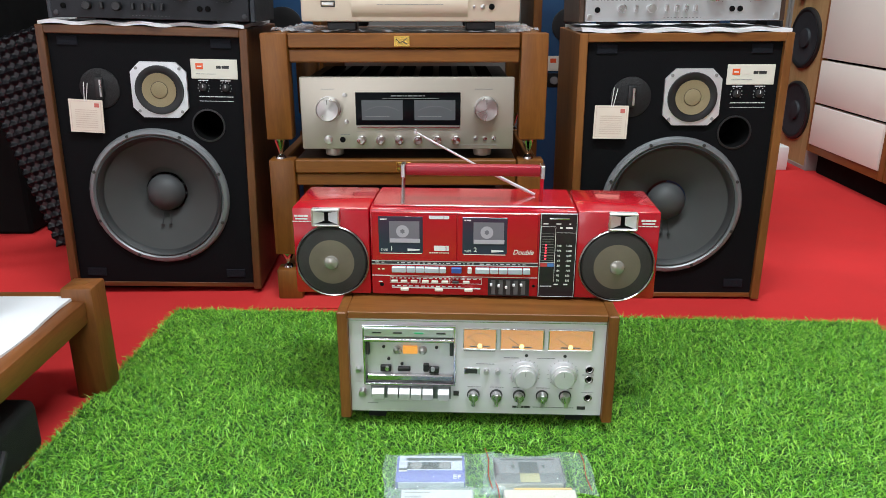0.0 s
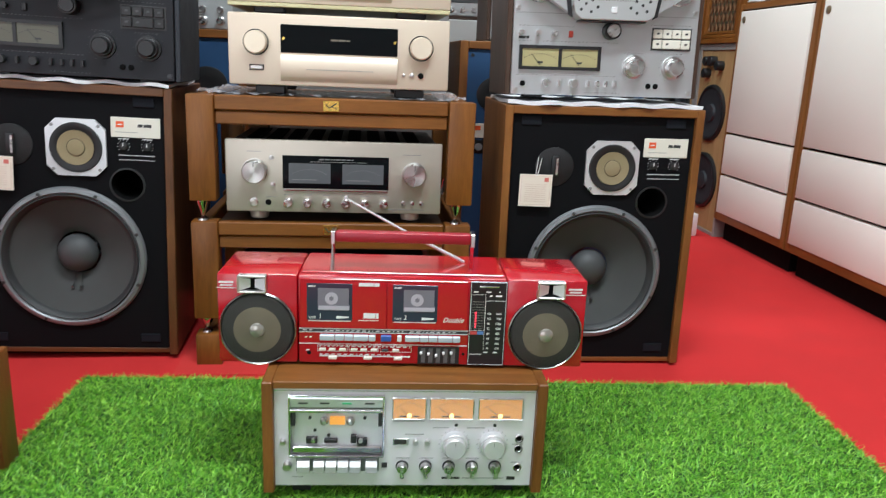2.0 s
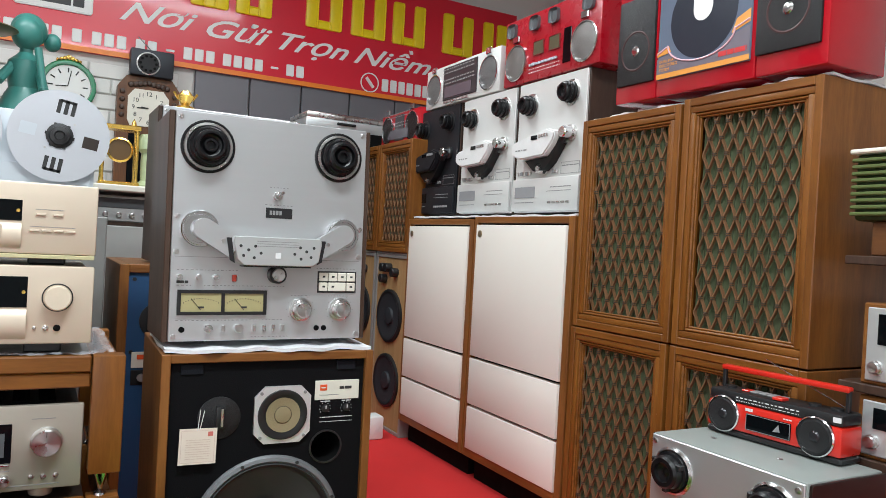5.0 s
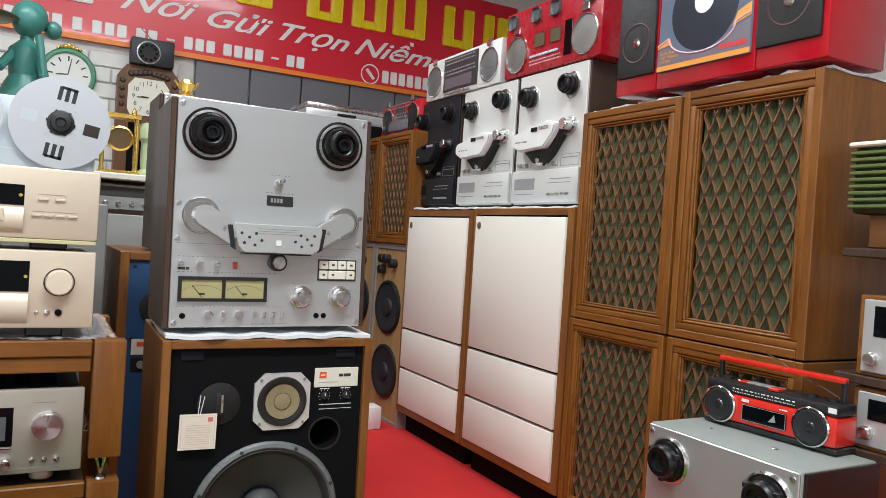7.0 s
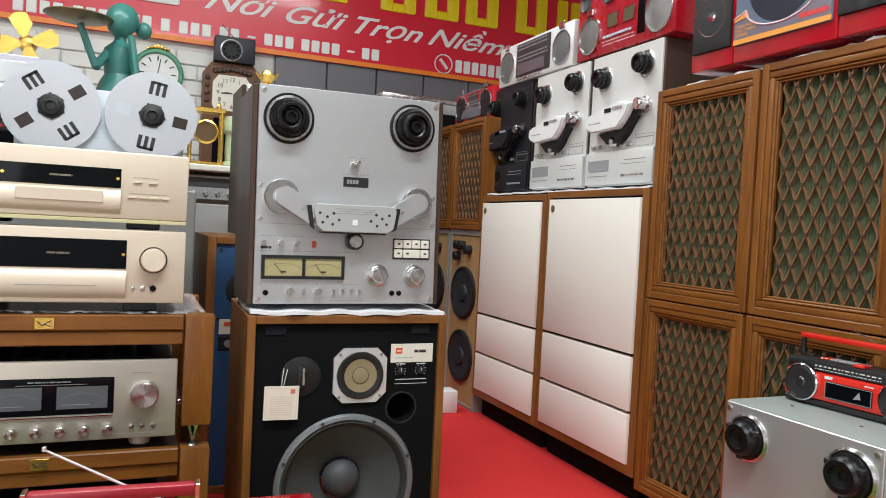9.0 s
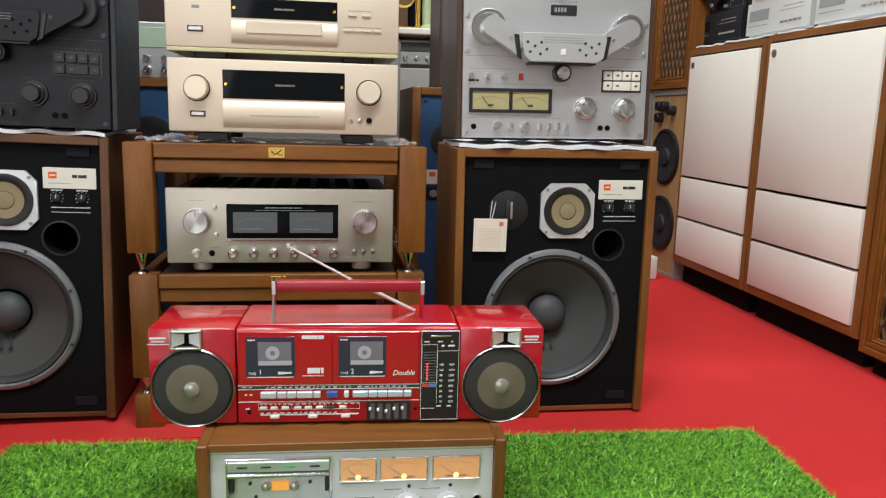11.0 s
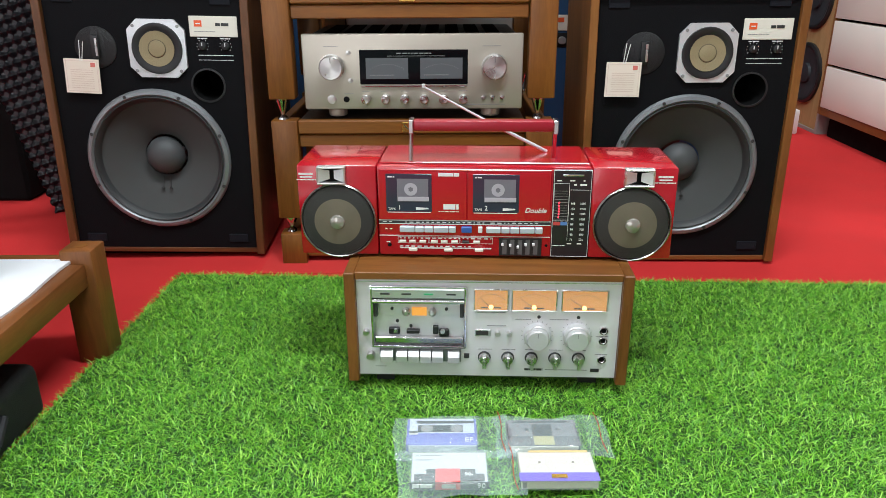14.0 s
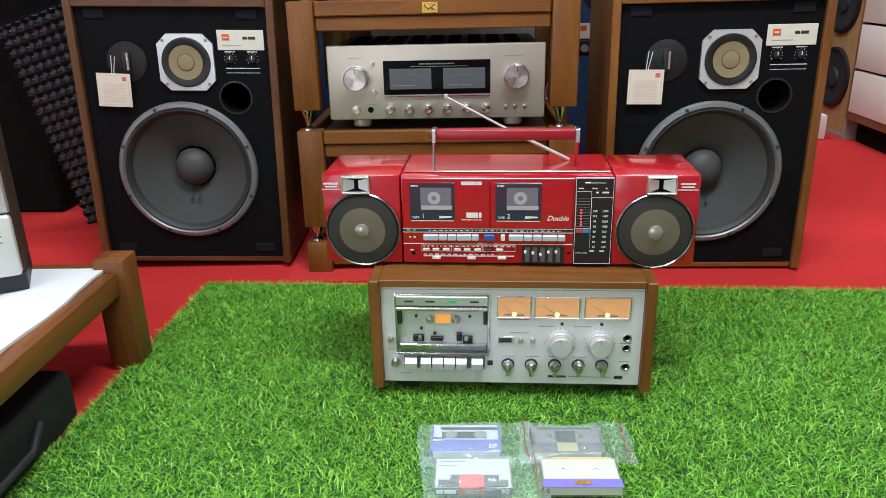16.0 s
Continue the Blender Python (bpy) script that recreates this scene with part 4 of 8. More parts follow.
# ---------------------------------------------------------------- cassette deck on the mat
def cassette_deck():
    t = thing("cassette_deck", pose(0.0475, 1.222, 0.0262, 0, 0, -2.3) @ Matrix.Scale(0.972, 4), "silver cassette deck in a walnut case with lit amber meters", "cassette deck")
    W, H, D = 0.2275, 0.1965, 0.25
    for s in (-1, 1):
        bm = shape()
        box(bm, min(s * W, s * (W - 0.017)), max(s * W, s * (W - 0.017)), -0.012, D, 0.002, H, 0.002)
        part("side_panel", bm, teak("z"), t)
    bm = shape()
    box(bm, -W + 0.0172, W - 0.0172, -0.008, D, H - 0.012, H, 0.001)
    part("top_panel", bm, teak("x"), t)
    bm = shape()
    box(bm, -W + 0.0172, W - 0.0172, 0.012, D, 0.002, H - 0.0125)
    part("case", bm, VOID, t)
    # front panel with an opening for the cassette bay
    wx0, wx1, wz0, wz1 = -0.187, -0.034, 0.063, 0.172
    px0, px1, pz0, pz1 = -W + 0.0175, W - 0.0175, 0.010, H - 0.0125
    bm = shape()
    box(bm, px0, wx0, 0, 0.0115, pz0, pz1)
    box(bm, wx1, px1, 0, 0.0115, pz0, pz1)
    box(bm, wx0, wx1, 0, 0.0115, pz0, wz0)
    box(bm, wx0, wx1, 0, 0.0115, wz1, pz1)
    bmesh.ops.remove_doubles(bm, verts=list(bm.verts), dist=1e-5)
    part("front_panel", bm, paint("bright_silver_front", (0.74, 0.72, 0.75), 0.42, metal=0.22, var=0.04, scale=3, fine=60, bump=0.04, stretch=(1, 1, 25)), t, "brushed silver front")
    bm = shape()
    box(bm, px0, px1, -0.0008, 0, pz1 - 0.006, pz1 - 0.0052)
    part("panel_line", bm, CHROME, t)
    bay = part("cassette_bay", box(shape(), wx0, wx1, 0.008, 0.0118, wz0, wz1), paint("bright_bay_metal", (0.74, 0.74, 0.75), 0.35, metal=0.35, var=0.08, scale=14, stretch=(6, 1, 1), bump=0.03), t, "bright metal bay with open lid")
    bm = shape()
    frame4(bm, wx0, wx1, wz0, wz1, 0.003, -0.006, 0.001, 0.0006)
    part("bay_frame", bm, CHROME, bay)
    bm = shape()
    box(bm, wx0 + 0.003, wx1 - 0.003, -0.009, 0.006, wz1 - 0.019, wz1 - 0.003, 0.001)
    lid = part("mode_strip", bm, BRUSHW, bay)
    for i, x in enumerate((-0.163, -0.129, -0.094, -0.058)):
        bm = shape()
        box(bm, x - 0.0075, x + 0.0075, -0.0098, -0.009, wz1 - 0.0125, wz1 - 0.0100)
        part("mode_mark", bm, INKD if i != 2 else paint("green_mark", (0.05, 0.45, 0.2), 0.4, bump=0), lid)
    bm = shape()
    lathe(bm, [(0.0045, 0), (0.0045, wx1 - wx0 - 0.006)], 16, (wx0 + 0.003, -0.004, wz1 - 0.026), "x")
    part("lid_bar", bm, CHROME, bay, "polished round bar")
    bm = shape()
    box(bm, wx0 + 0.004, wx1 - 0.004, -0.001, 0.008, wz0 + 0.005, wz0 + 0.017, 0.002)
    part("lid_lip", bm, CHROME, bay)
    for s in (wx0 + 0.007, wx1 - 0.007):
        bm = shape()
        box(bm, s - 0.003, s + 0.003, -0.003, 0.008, wz1 - 0.055, wz1 - 0.030, 0.001)
        part("lid_hinge", bm, INKD, bay)
    # tape transport: window with amber lamp, hubs and heads
    bm = shape()
    box(bm, -0.122, -0.098, 0.004, 0.008, 0.117, 0.130)
    part("lamp_window", bm, glow("amber_lamp", (1.0, 0.36, 0.04), 0.8, (0.6, 0.35, 0.1)), bay, "lit amber window")
    for x in (-0.131, -0.089):
        bm = shape()
        lathe(bm, [(0.0068, 0), (0.0068, 0.006), (0.003, 0.010), (0, 0.010)], 18, (x, 0.008, 0.123))
        part("drive_hub", bm, KNOB, bay)
    for x, z in ((-0.154, 0.128), (-0.066, 0.128), (-0.146, 0.106), (-0.124, 0.097)):
        bm = shape()
        cyl(bm, x, 0.008, z, 0.0026, 0.003, 10)
        part("pin", bm, INKD, bay)
    for x0, x1, z0, z1 in ((-0.160, -0.142, 0.084, 0.095), (-0.131, -0.110, 0.085, 0.092), (-0.088, -0.079, 0.085, 0.099), (-0.078, -0.062, 0.082, 0.093)):
        bm = shape()
        box(bm, x0, x1, 0.001, 0.008, z0, z1, 0.001)
        part("tape_head", bm, BLACK, bay)
    for x in (-0.148, -0.072):
        bm = shape()
        cyl(bm, x, 0.001, 0.092, 0.0035, 0.006, 12)
        part("capstan", bm, KNOB, bay)
    # meters
    for x0, x1 in ((-0.022, 0.033), (0.038, 0.110), (0.117, 0.190)):
        bm = shape()
        frame4(bm, x0, x1, 0.130, 0.168, 0.0018, -0.004, 0, 0.0006)
        mt = part("meter_frame", bm, KNOB, t)
        bm = shape()
        box(bm, x0 + 0.0018, x1 - 0.0018, -0.0015, 0, 0.1318, 0.1662)
        face = part("meter", bm, AMBER, mt, "glowing amber meter")
        bm = shape()
        cx = (x0 + x1) / 2
        for k in range(22):
            a = radians(52 + k * 76 / 21)
            cyl(bm, cx + (x1 - x0) * 0.62 * math.cos(a), -0.0015, 0.116 + 0.043 * math.sin(a), 0.0007, 0.0004, 5)
        rod(bm, (cx - 0.003, -0.0025, 0.138), (cx - (x1 - x0) * 0.30, -0.0025, 0.152), 0.0005, 5)
        box(bm, cx - 0.016, cx + 0.016, -0.0025, -0.0015, 0.1345, 0.1365)
        part("scale", bm, INKD, face)
        bm = shape()
        lathe(bm, [(0.0038, 0), (0.0038, 0.001), (0, 0.0018)], 14, (cx, -0.0015, 0.1365))
        part("meter_lamp", bm, glow("meter_lamp", (1.0, 0.50, 0.12), 4.0), face, "small bright lamp")
        bm = shape()
        box(bm, x0 + 0.001, x1 - 0.001, -0.0035, -0.003, 0.1305, 0.1675)
        part("cover", bm, clear("clear_cover", (1, 0.95, 0.85), 0.10, 0.05), mt)
    # knobs
    for x in (0.0805, 0.1435):
        bm = shape()
        lathe(bm, [(0.0215, 0), (0.0212, 0.012), (0.020, 0.0135), (0.0175, 0.0135), (0.0172, 0.022), (0.016, 0.0235), (0, 0.0235)], 40, (x, 0, 0.087))
        k = part("level_knob", bm, paint("pale_silver_knob", (0.62, 0.62, 0.62), 0.38, metal=0.4), t, "pale silver double knob")
        bm = shape()
        for q in range(15):
            a = radians(-40 + q * 260 / 14)
            rod(bm, (x + 0.0235 * math.cos(a), -0.0004, 0.087 + 0.0235 * math.sin(a)), (x + 0.026 * math.cos(a), -0.0004, 0.087 + 0.026 * math.sin(a)), 0.0004, 4)
        box(bm, x - 0.0004, x + 0.0004, -0.0242, -0.0235, 0.093, 0.101)
        part("dial_marks", bm, INK, k)
        bm = shape()
        cyl(bm, x + 0.002, 0, 0.1195, 0.0028, 0.001, 12)
        part("peak_light", bm, INKD, t)
    for i in range(5):
        x = -0.004 + i * 0.0383
        bm = shape()
        lathe(bm, [(0.0105, 0), (0.0105, 0.002), (0.0088, 0.003)], 24, (x, 0, 0.0455))
        k = part("selector_ring", bm, INKD, t)
        bm = shape()
        lathe(bm, [(0.0088, 0.002), (0.0085, 0.011), (0.008, 0.012), (0, 0.012)], 24, (x, 0, 0.0455))
        box(bm, x - 0.0032, x + 0.0032, -0.019, -0.010, 0.0325, 0.0545, 0.001)
        part("selector_knob", bm, KNOB, k)
        bm = shape()
        bars(bm, x - 0.010, x + 0.012, 0.060, 0.0011, 0, seed=i)
        part("print", bm, INK, k)
    bm = shape()
    box(bm, -0.020, 0.006, -0.002, 0, 0.084, 0.096, 0.0006)
    c = part("tape_counter", bm, KNOB, t)
    bm = shape()
    box(bm, -0.018, 0.002, -0.0026, -0.002, 0.086, 0.094)
    part("counter_window", bm, INKD, c)
    for x in (0.017, 0.036):
        knob(t, x, 0.090, 0.0045, 0.008, 0, KNOB, "push_button", False)
    for z in (0.096, 0.078, 0.044):
        bm = shape()
        lathe(bm, [(0.0072, 0), (0.0072, 0.002), (0.0060, 0.0028), (0.0042, 0.001)], 20, (0.187, 0, z), closed=False)
        j = part("jack", bm, KNOB, t)
        bm = shape()
        lathe(bm, [(0.0045, 0.0005), (0, 0.0005)], 16, (0.187, 0, z), closed=False)
        lathe(bm, [(0.0062, 0.0029), (0.0050, 0.0029)], 16, (0.187, 0, z), closed=False)
        part("socket", bm, VOID, j)
    knob(t, -0.196, 0.090, 0.0045, 0.010, 0, KNOB, "timer_switch", False)
    knob(t, -0.190, 0.048, 0.0065, 0.012, 0, KNOB, "power_button", False)
    for x0, x1 in ((-0.174, -0.153), (-0.148, -0.1295), (-0.1285, -0.110), (-0.109, -0.0905), (-0.0895, -0.071), (-0.064, -0.044)):
        pts = [(0.0, 0.0575), (-0.006, 0.057), (-0.013, 0.050), (-0.0145, 0.0405), (-0.011, 0.039), (0.0, 0.040)]
        bm = shape()
        a = [bm.verts.new((x0 + 0.0006, p[0], p[1])) for p in pts]
        b = [bm.verts.new((x1 - 0.0006, p[0], p[1])) for p in pts]
        bm.faces.new(a)
        bm.faces.new(list(reversed(b)))
        for i in range(len(pts)):
            j = (i + 1) % len(pts)
            bm.faces.new((a[i], a[j], b[j], b[i]))
        part("piano_key", bm, paint("satin_key_metal", (0.52, 0.52, 0.52), 0.32, metal=0.7, bump=0.02), t, "silver piano key")
    bm = shape()
    box(bm, -0.176, -0.042, -0.0006, 0, 0.036, 0.0595)
    part("key_bed", bm, FRAMEGREY, t)
    bm = shape()
    lathe(bm, [(0.0035, 0), (0.0035, 0.001), (0.002, 0.0012)], 12, (-0.033, -0.0006, 0.047))
    box(bm, -0.0375, -0.0285, -0.0006, 0, 0.0425, 0.0515)
    part("pause_mark", bm, INKD, t)
    bm = shape()
    bars(bm, 0.062, 0.092, 0.0235, 0.0036, 0, gap=-0.0015, seed=3)
    bars(bm, 0.170, 0.184, 0.0235, 0.006, 0, gap=-0.0015, seed=5)
    part("maker_name", bm, INKD, t)
    bm = shape()
    for i, (a, b, z) in enumerate(((0.096, 0.165, 0.0235), (-0.02, 0.03, 0.1265), (0.045, 0.07, 0.115), (0.10, 0.13, 0.115), (-0.183, -0.165, 0.0255), (0.0, 0.03, 0.103), (0.176, 0.195, 0.053), (0.176, 0.195, 0.086))):
        bars(bm, a, b, z, 0.0012, 0, seed=i)
    part("panel_print", bm, INK, t)
    for s in (-1, 1):
        bm = shape()
        box(bm, s * 0.17 - 0.015, s * 0.17 + 0.015, 0.02, 0.22, -0.012, 0.002)
        part("foot", bm, BLACK, t)


AMBER = glow("amber_meter", (1.0, 0.34, 0.045), 0.60, (0.30, 0.17, 0.05))
cassette_deck()


# ---------------------------------------------------------------- red portable stereo
def boombox():
    t = thing("boombox", pose(0.0435, 1.277, 0.2172, 0, 0, -3.0) @ Matrix.Diagonal((0.967, 0.98, 0.98, 1)), "glossy red double-cassette boombox standing on the cassette deck", "boombox")
    H, D = 0.156, 0.14
    secs = ((-0.302, -0.1735), (-0.1725, 0.1675), (0.1685, 0.302))
    for i, (x0, x1) in enumerate(secs):
        bm = shape()
        box(bm, x0, x1, 0.0, D, 0.004, H - 0.002, 0.004, 2)
        part("speaker_housing" if i != 1 else "main_housing", bm, REDP, t)
    bm = shape()
    box(bm, -0.168, 0.163, 0.012, D - 0.012, H - 0.0018, H + 0.001, 0.001)
    part("top_plate", bm, REDP, t)
    bm = shape()
    for x in (-0.25, 0.25):
        box(bm, x - 0.03, x + 0.03, 0.02, 0.12, 0, 0.004)
    part("foot", bm, BLACK, t)
    for x in (-0.2375, 0.2355):
        bm = shape()
        lathe(bm, [(0.0625, 0), (0.0625, 0.004), (0.0605, 0.006), (0.0575, 0.003), (0.0570, 0.0)], 56, (x, 0, 0.063), closed=False)
        s = part("speaker", bm, paint("dark_chrome", (0.36, 0.35, 0.34), 0.22, metal=1.0, bump=0.0), t, "chrome speaker ring")
        bm = shape()
        lathe(bm, [(0.0585, 0.002), (0.056, 0.006), (0.038, 0.0085)], 48, (x, 0, 0.063), closed=False)
        part("surround", bm, paint("charcoal_grille", (0.024, 0.023, 0.021), 0.5, var=0.4, fine=1800, bump=0.5), s, "black outer grille")
        bm = shape()
        lathe(bm, [(0.0382, 0.0085), (0.025, 0.0105), (0, 0.0112)], 48, (x, 0, 0.063), closed=False)
        part("grille", bm, GRILLE, s, "olive brown perforated grille")
        bm = shape()
        lathe(bm, [(0.0125, 0.0105), (0.011, 0.0135), (0.006, 0.016), (0, 0.0168)], 24, (x, 0, 0.063), closed=False)
        part("centre_dome", bm, paint("smoky_dome", (0.36, 0.34, 0.30), 0.16, metal=0.5), s)
        # horn tweeter
        hx = x - 0.007 if x < 0 else x + 0.005
        bm = shape()
        box(bm, hx - 0.023, hx + 0.023, -0.010, 0.004, 0.150, 0.1535, 0.001)
        box(bm, hx - 0.023, hx + 0.023, -0.010, 0.004, 0.1245, 0.1275, 0.001)
        box(bm, hx - 0.023, hx - 0.0205, -0.010, 0.004, 0.1275, 0.150)
        box(bm, hx + 0.0205, hx + 0.023, -0.010, 0.004, 0.1275, 0.150)
        h = part("horn_tweeter", bm, KNOB, t, "chrome horn tweeter")
        for sg in (-1, 1):
            bm = shape()
            va = [bm.verts.new((hx + sg * 0.0204, -0.0085, z)) for z in (0.1276, 0.1499)]
            vb = [bm.verts.new((hx + sg * 0.0035, -0.001, z)) for z in (0.132, 0.1455)]
            bm.faces.new((va[0], va[1], vb[1], vb[0]))
            part("horn_flare", bm, ALU, h)
        bm = shape()
        box(bm, hx - 0.020, hx + 0.020, -0.0005, 0.0, 0.1276, 0.1499)
        part("horn_throat", bm, VOID, h)
        bx = hx - 0.042 if x < 0 else hx + 0.042
        bm = shape()
        bars(bm, bx - 0.012, bx + 0.012, 0.1395, 0.003, 0, gap=-0.0012, seed=3)
        bars(bm, bx - 0.010, bx + 0.010, 0.1345, 0.0022, 0, gap=-0.0012, seed=4)
        bars(bm, bx - 0.016, bx + 0.016, 0.130, 0.0014, 0, seed=5)
        part("small_print", bm, INKW, t)
    # cassette doors
    for i, (x0, x1) in enumerate(((-0.1695, -0.0285), (-0.0275, 0.1050))):
        bm = shape()
        box(bm, x0, x1, -0.003, 0.0, 0.066, 0.1495, 0.001)
        door = part("cassette_door", bm, REDP, t)
        wx = x0 + 0.0115 if i == 0 else x0 + 0.0085
        bm = shape()
        box(bm, wx, wx + 0.0735, -0.0038, -0.003, 0.080, 0.142, 0.0005)
        win = part("cassette_window", bm, paint("smoked_window", (0.03, 0.035, 0.06) if i == 0 else (0.03, 0.018, 0.018), 0.12, bump=0), door, "smoked window with a cassette behind")
        bm = shape()
        box(bm, wx + 0.018, wx + 0.068, -0.0042, -0.0038, 0.097, 0.134)
        part("tape_shell", bm, paint("grey_tape_shell", (0.17, 0.16, 0.19) if i == 0 else (0.14, 0.12, 0.12), 0.4, bump=0), win)
        bm = shape()
        lathe(bm, [(0.0105, 0.0045), (0.004, 0.0046)], 24, (wx + 0.040, 0, 0.117), closed=False)
        for q in range(6):
            a = q * math.pi / 3
            box(bm, wx + 0.040 + 0.0042 * math.cos(a) - 0.0008, wx + 0.040 + 0.0042 * math.cos(a) + 0.0008, -0.005, -0.0045, 0.117 + 0.0042 * math.sin(a) - 0.0008, 0.117 + 0.0042 * math.sin(a) + 0.0008)
        box(bm, wx + 0.019, wx + 0.069, -0.0048, -0.0042, 0.098, 0.1045)
        part("reel_mark", bm, paint("pale_tape_label", (0.44, 0.41, 0.46) if i == 0 else (0.35, 0.31, 0.32), 0.4, bump=0), win)
        letters("TAPE", 0.0052, INKW, win, Matrix.Translation((wx + 0.009, -0.0042, 0.0845)))
        letters("1" if i == 0 else "2", 0.011, INKW, win, Matrix.Translation((wx + 0.0215, -0.0042, 0.0868)))
        bm = shape()
        prism(bm, [(wx + 0.048, 0.083), (wx + 0.068, 0.0845), (wx + 0.068, 0.0865), (wx + 0.048, 0.0875)], -0.0043, -0.0038)
        part("arrow_mark", bm, INKW, win)
        bm = shape()
        bars(bm, wx + 0.003, wx + 0.014, 0.137, 0.002, -0.0038, seed=i)
        bars(bm, wx + 0.002, wx + 0.0715, 0.0787, 0.0012, -0.003, gap=-0.001, seed=i)
        part("window_print", bm, INKW, win)
    bm = shape()
    bars(bm, -0.074, -0.041, 0.141, 0.0055, -0.003, gap=-0.0025, seed=2)
    bars(bm, -0.066, -0.0415, 0.0885, 0.0085, -0.003, gap=-0.004, seed=7)
    bars(bm, -0.074, -0.0415, 0.0805, 0.0012, -0.003, seed=9)
    part("maker_name", bm, INKW, t)
    letters("Double", 0.0115, INKW, t, Matrix.Translation((0.081, -0.0034, 0.0835)), shear=0.35)
    # lines and key rows
    bm = shape()
    for z, h in ((0.0645, 0.0012), (0.0585, 0.0010), (0.0385, 0.0008)):
        box(bm, -0.171, 0.1065, -0.0012, 0, z - h / 2, z + h / 2)
    part("trim_line", bm, INKW, t)
    bm = shape()
    box(bm, -0.171, 0.1065, -0.0008, 0, 0.0592, 0.0640)
    part("label_strip", bm, INKD, t)
    for x0, x1, mt_ in ((-0.137, -0.113, GREYB), (-0.112, -0.098, GREYB), (-0.097, -0.083, GREYB), (-0.082, -0.058, GREYB), (-0.057, -0.046, GREYB), (-0.037, -0.020, BLUEK), (-0.010, -0.003, INKW), (0.003, 0.0265, GREYB), (0.0275, 0.041, GREYB), (0.042, 0.0565, GREYB), (0.0575, 0.081, GREYB), (0.082, 0.094, GREYB)):
        bm = shape()
        box(bm, x0, x1, -0.007, 0, 0.046, 0.0555, 0.001)
        part("key", bm, mt_, t)
    bm = shape()
    for i, (a, b, z) in enumerate(((-0.165, -0.150, 0.062), (-0.128, 0.0, 0.0615), (0.01, 0.09, 0.0615), (-0.161, -0.150, 0.050), (-0.138, 0.012, 0.0345), (-0.138, -0.02, 0.0205), (-0.160, -0.150, 0.0275))):
        bars(bm, a, b, z, 0.0016, -0.0008, gap=0.003, seed=i)
    part("panel_print", bm, INKW, t)
    for i, x in enumerate((-0.133, -0.117, -0.100, -0.081, -0.065, -0.048, -0.030, -0.012)):
        bm = shape()
        box(bm, x - 0.0055, x + 0.0055, -0.005, 0, 0.0275, 0.0315, 0.0008)
        part("slide_key", bm, CREAM if i != 6 else INKD, t)
    bm = shape()
    for x0, x1 in ((-0.138, -0.085), (-0.085, 0.012)):
        box(bm, x0, x1, -0.0008, 0, 0.0165, 0.0185)
    part("slider_track", bm, INKW, t)
    for x in (-0.116, -0.058, -0.008):
        bm = shape()
        box(bm, x - 0.007, x + 0.007, -0.007, 0, 0.0135, 0.0185, 0.001)
        part("slider", bm, CREAM, t)
    for jx, jz, jr in ((-0.155, 0.022, 0.0035), (0.101, 0.024, 0.0025)):
        bm = shape()
        lathe(bm, [(jr, 0), (jr * 0.85, 0.001)], 12, (jx, 0, jz))
        part("jack", bm, VOID, t)
    for x0, x1 in ((-0.141, -0.091), (-0.089, -0.040), (-0.038, 0.014)):
        bm = shape()
        frame4(bm, x0, x1, 0.0255, 0.0365, 0.0005, -0.0009, 0)
        part("key_outline", bm, INKW, t)
    # equaliser
    bm = shape()
    box(bm, 0.0245, 0.0935, -0.0022, 0, 0.0065, 0.0365, 0.0006)
    eq = part("equaliser", bm, BLACK, t, "black equaliser panel")
    for k in range(5):
        x = 0.0335 + k * 0.0125
        bm = shape()
        box(bm, x - 0.0035, x + 0.0035, -0.003, -0.0022, 0.009, 0.034)
        part("eq_slot", bm, paint("eq_grey", (0.10, 0.10, 0.10), 0.5), eq)
        zz = (0.027, 0.0255, 0.023, 0.027, 0.0275)[k]
        bm = shape()
        box(bm, x - 0.0055, x - 0.0015, -0.008, -0.003, zz - 0.002, zz + 0.002, 0.0006)
        part("eq_knob", bm, INKW, eq)
    # tuner panel
    bm = shape()
    box(bm, 0.1075, 0.1685, -0.0028, 0.0, 0.006, 0.1505, 0.0008)
    tu = part("tuner_panel", bm, paint("tuner_black", (0.016, 0.014, 0.018), 0.25, bump=0), t, "black tuner scale panel")
    bm = shape()
    frame4(bm, 0.1085, 0.1675, 0.007, 0.1495, 0.0006, -0.0033, -0.0028)
    frame4(bm, 0.1095, 0.1335, 0.067, 0.1285, 0.0004, -0.0033, -0.0028)
    box(bm, 0.134, 0.167, -0.0033, -0.0028, 0.1180, 0.1184)
    box(bm, 0.1335, 0.1339, -0.0033, -0.0028, 0.034, 0.118)
    bars(bm, 0.140, 0.165, 0.1265, 0.0026, -0.0028, gap=0.004, seed=1)
    bars(bm, 0.113, 0.164, 0.133, 0.0018, -0.0028, gap=0.012, seed=2)
    bars(bm, 0.111, 0.131, 0.0255, 0.001, -0.0028, seed=4)
    bars(bm, 0.134, 0.165, 0.029, 0.0018, -0.0028, gap=0.008, seed=6)
    part("panel_lines", bm, INKW, tu)
    for k, s in enumerate(("108", "102", "98", "92", "88", "84", "80", "76")):
        letters(s, 0.0048, INKW, tu, Matrix.Translation((0.140, -0.0031, 0.0960 - k * 0.0086)))
    for k, s in enumerate(("1600", "1400", "1200", "1000", "800", "700", "600", "530")):
        letters(s, 0.0048, INKW, tu, Matrix.Translation((0.156, -0.0031, 0.0960 - k * 0.0086)))
    bm = shape()
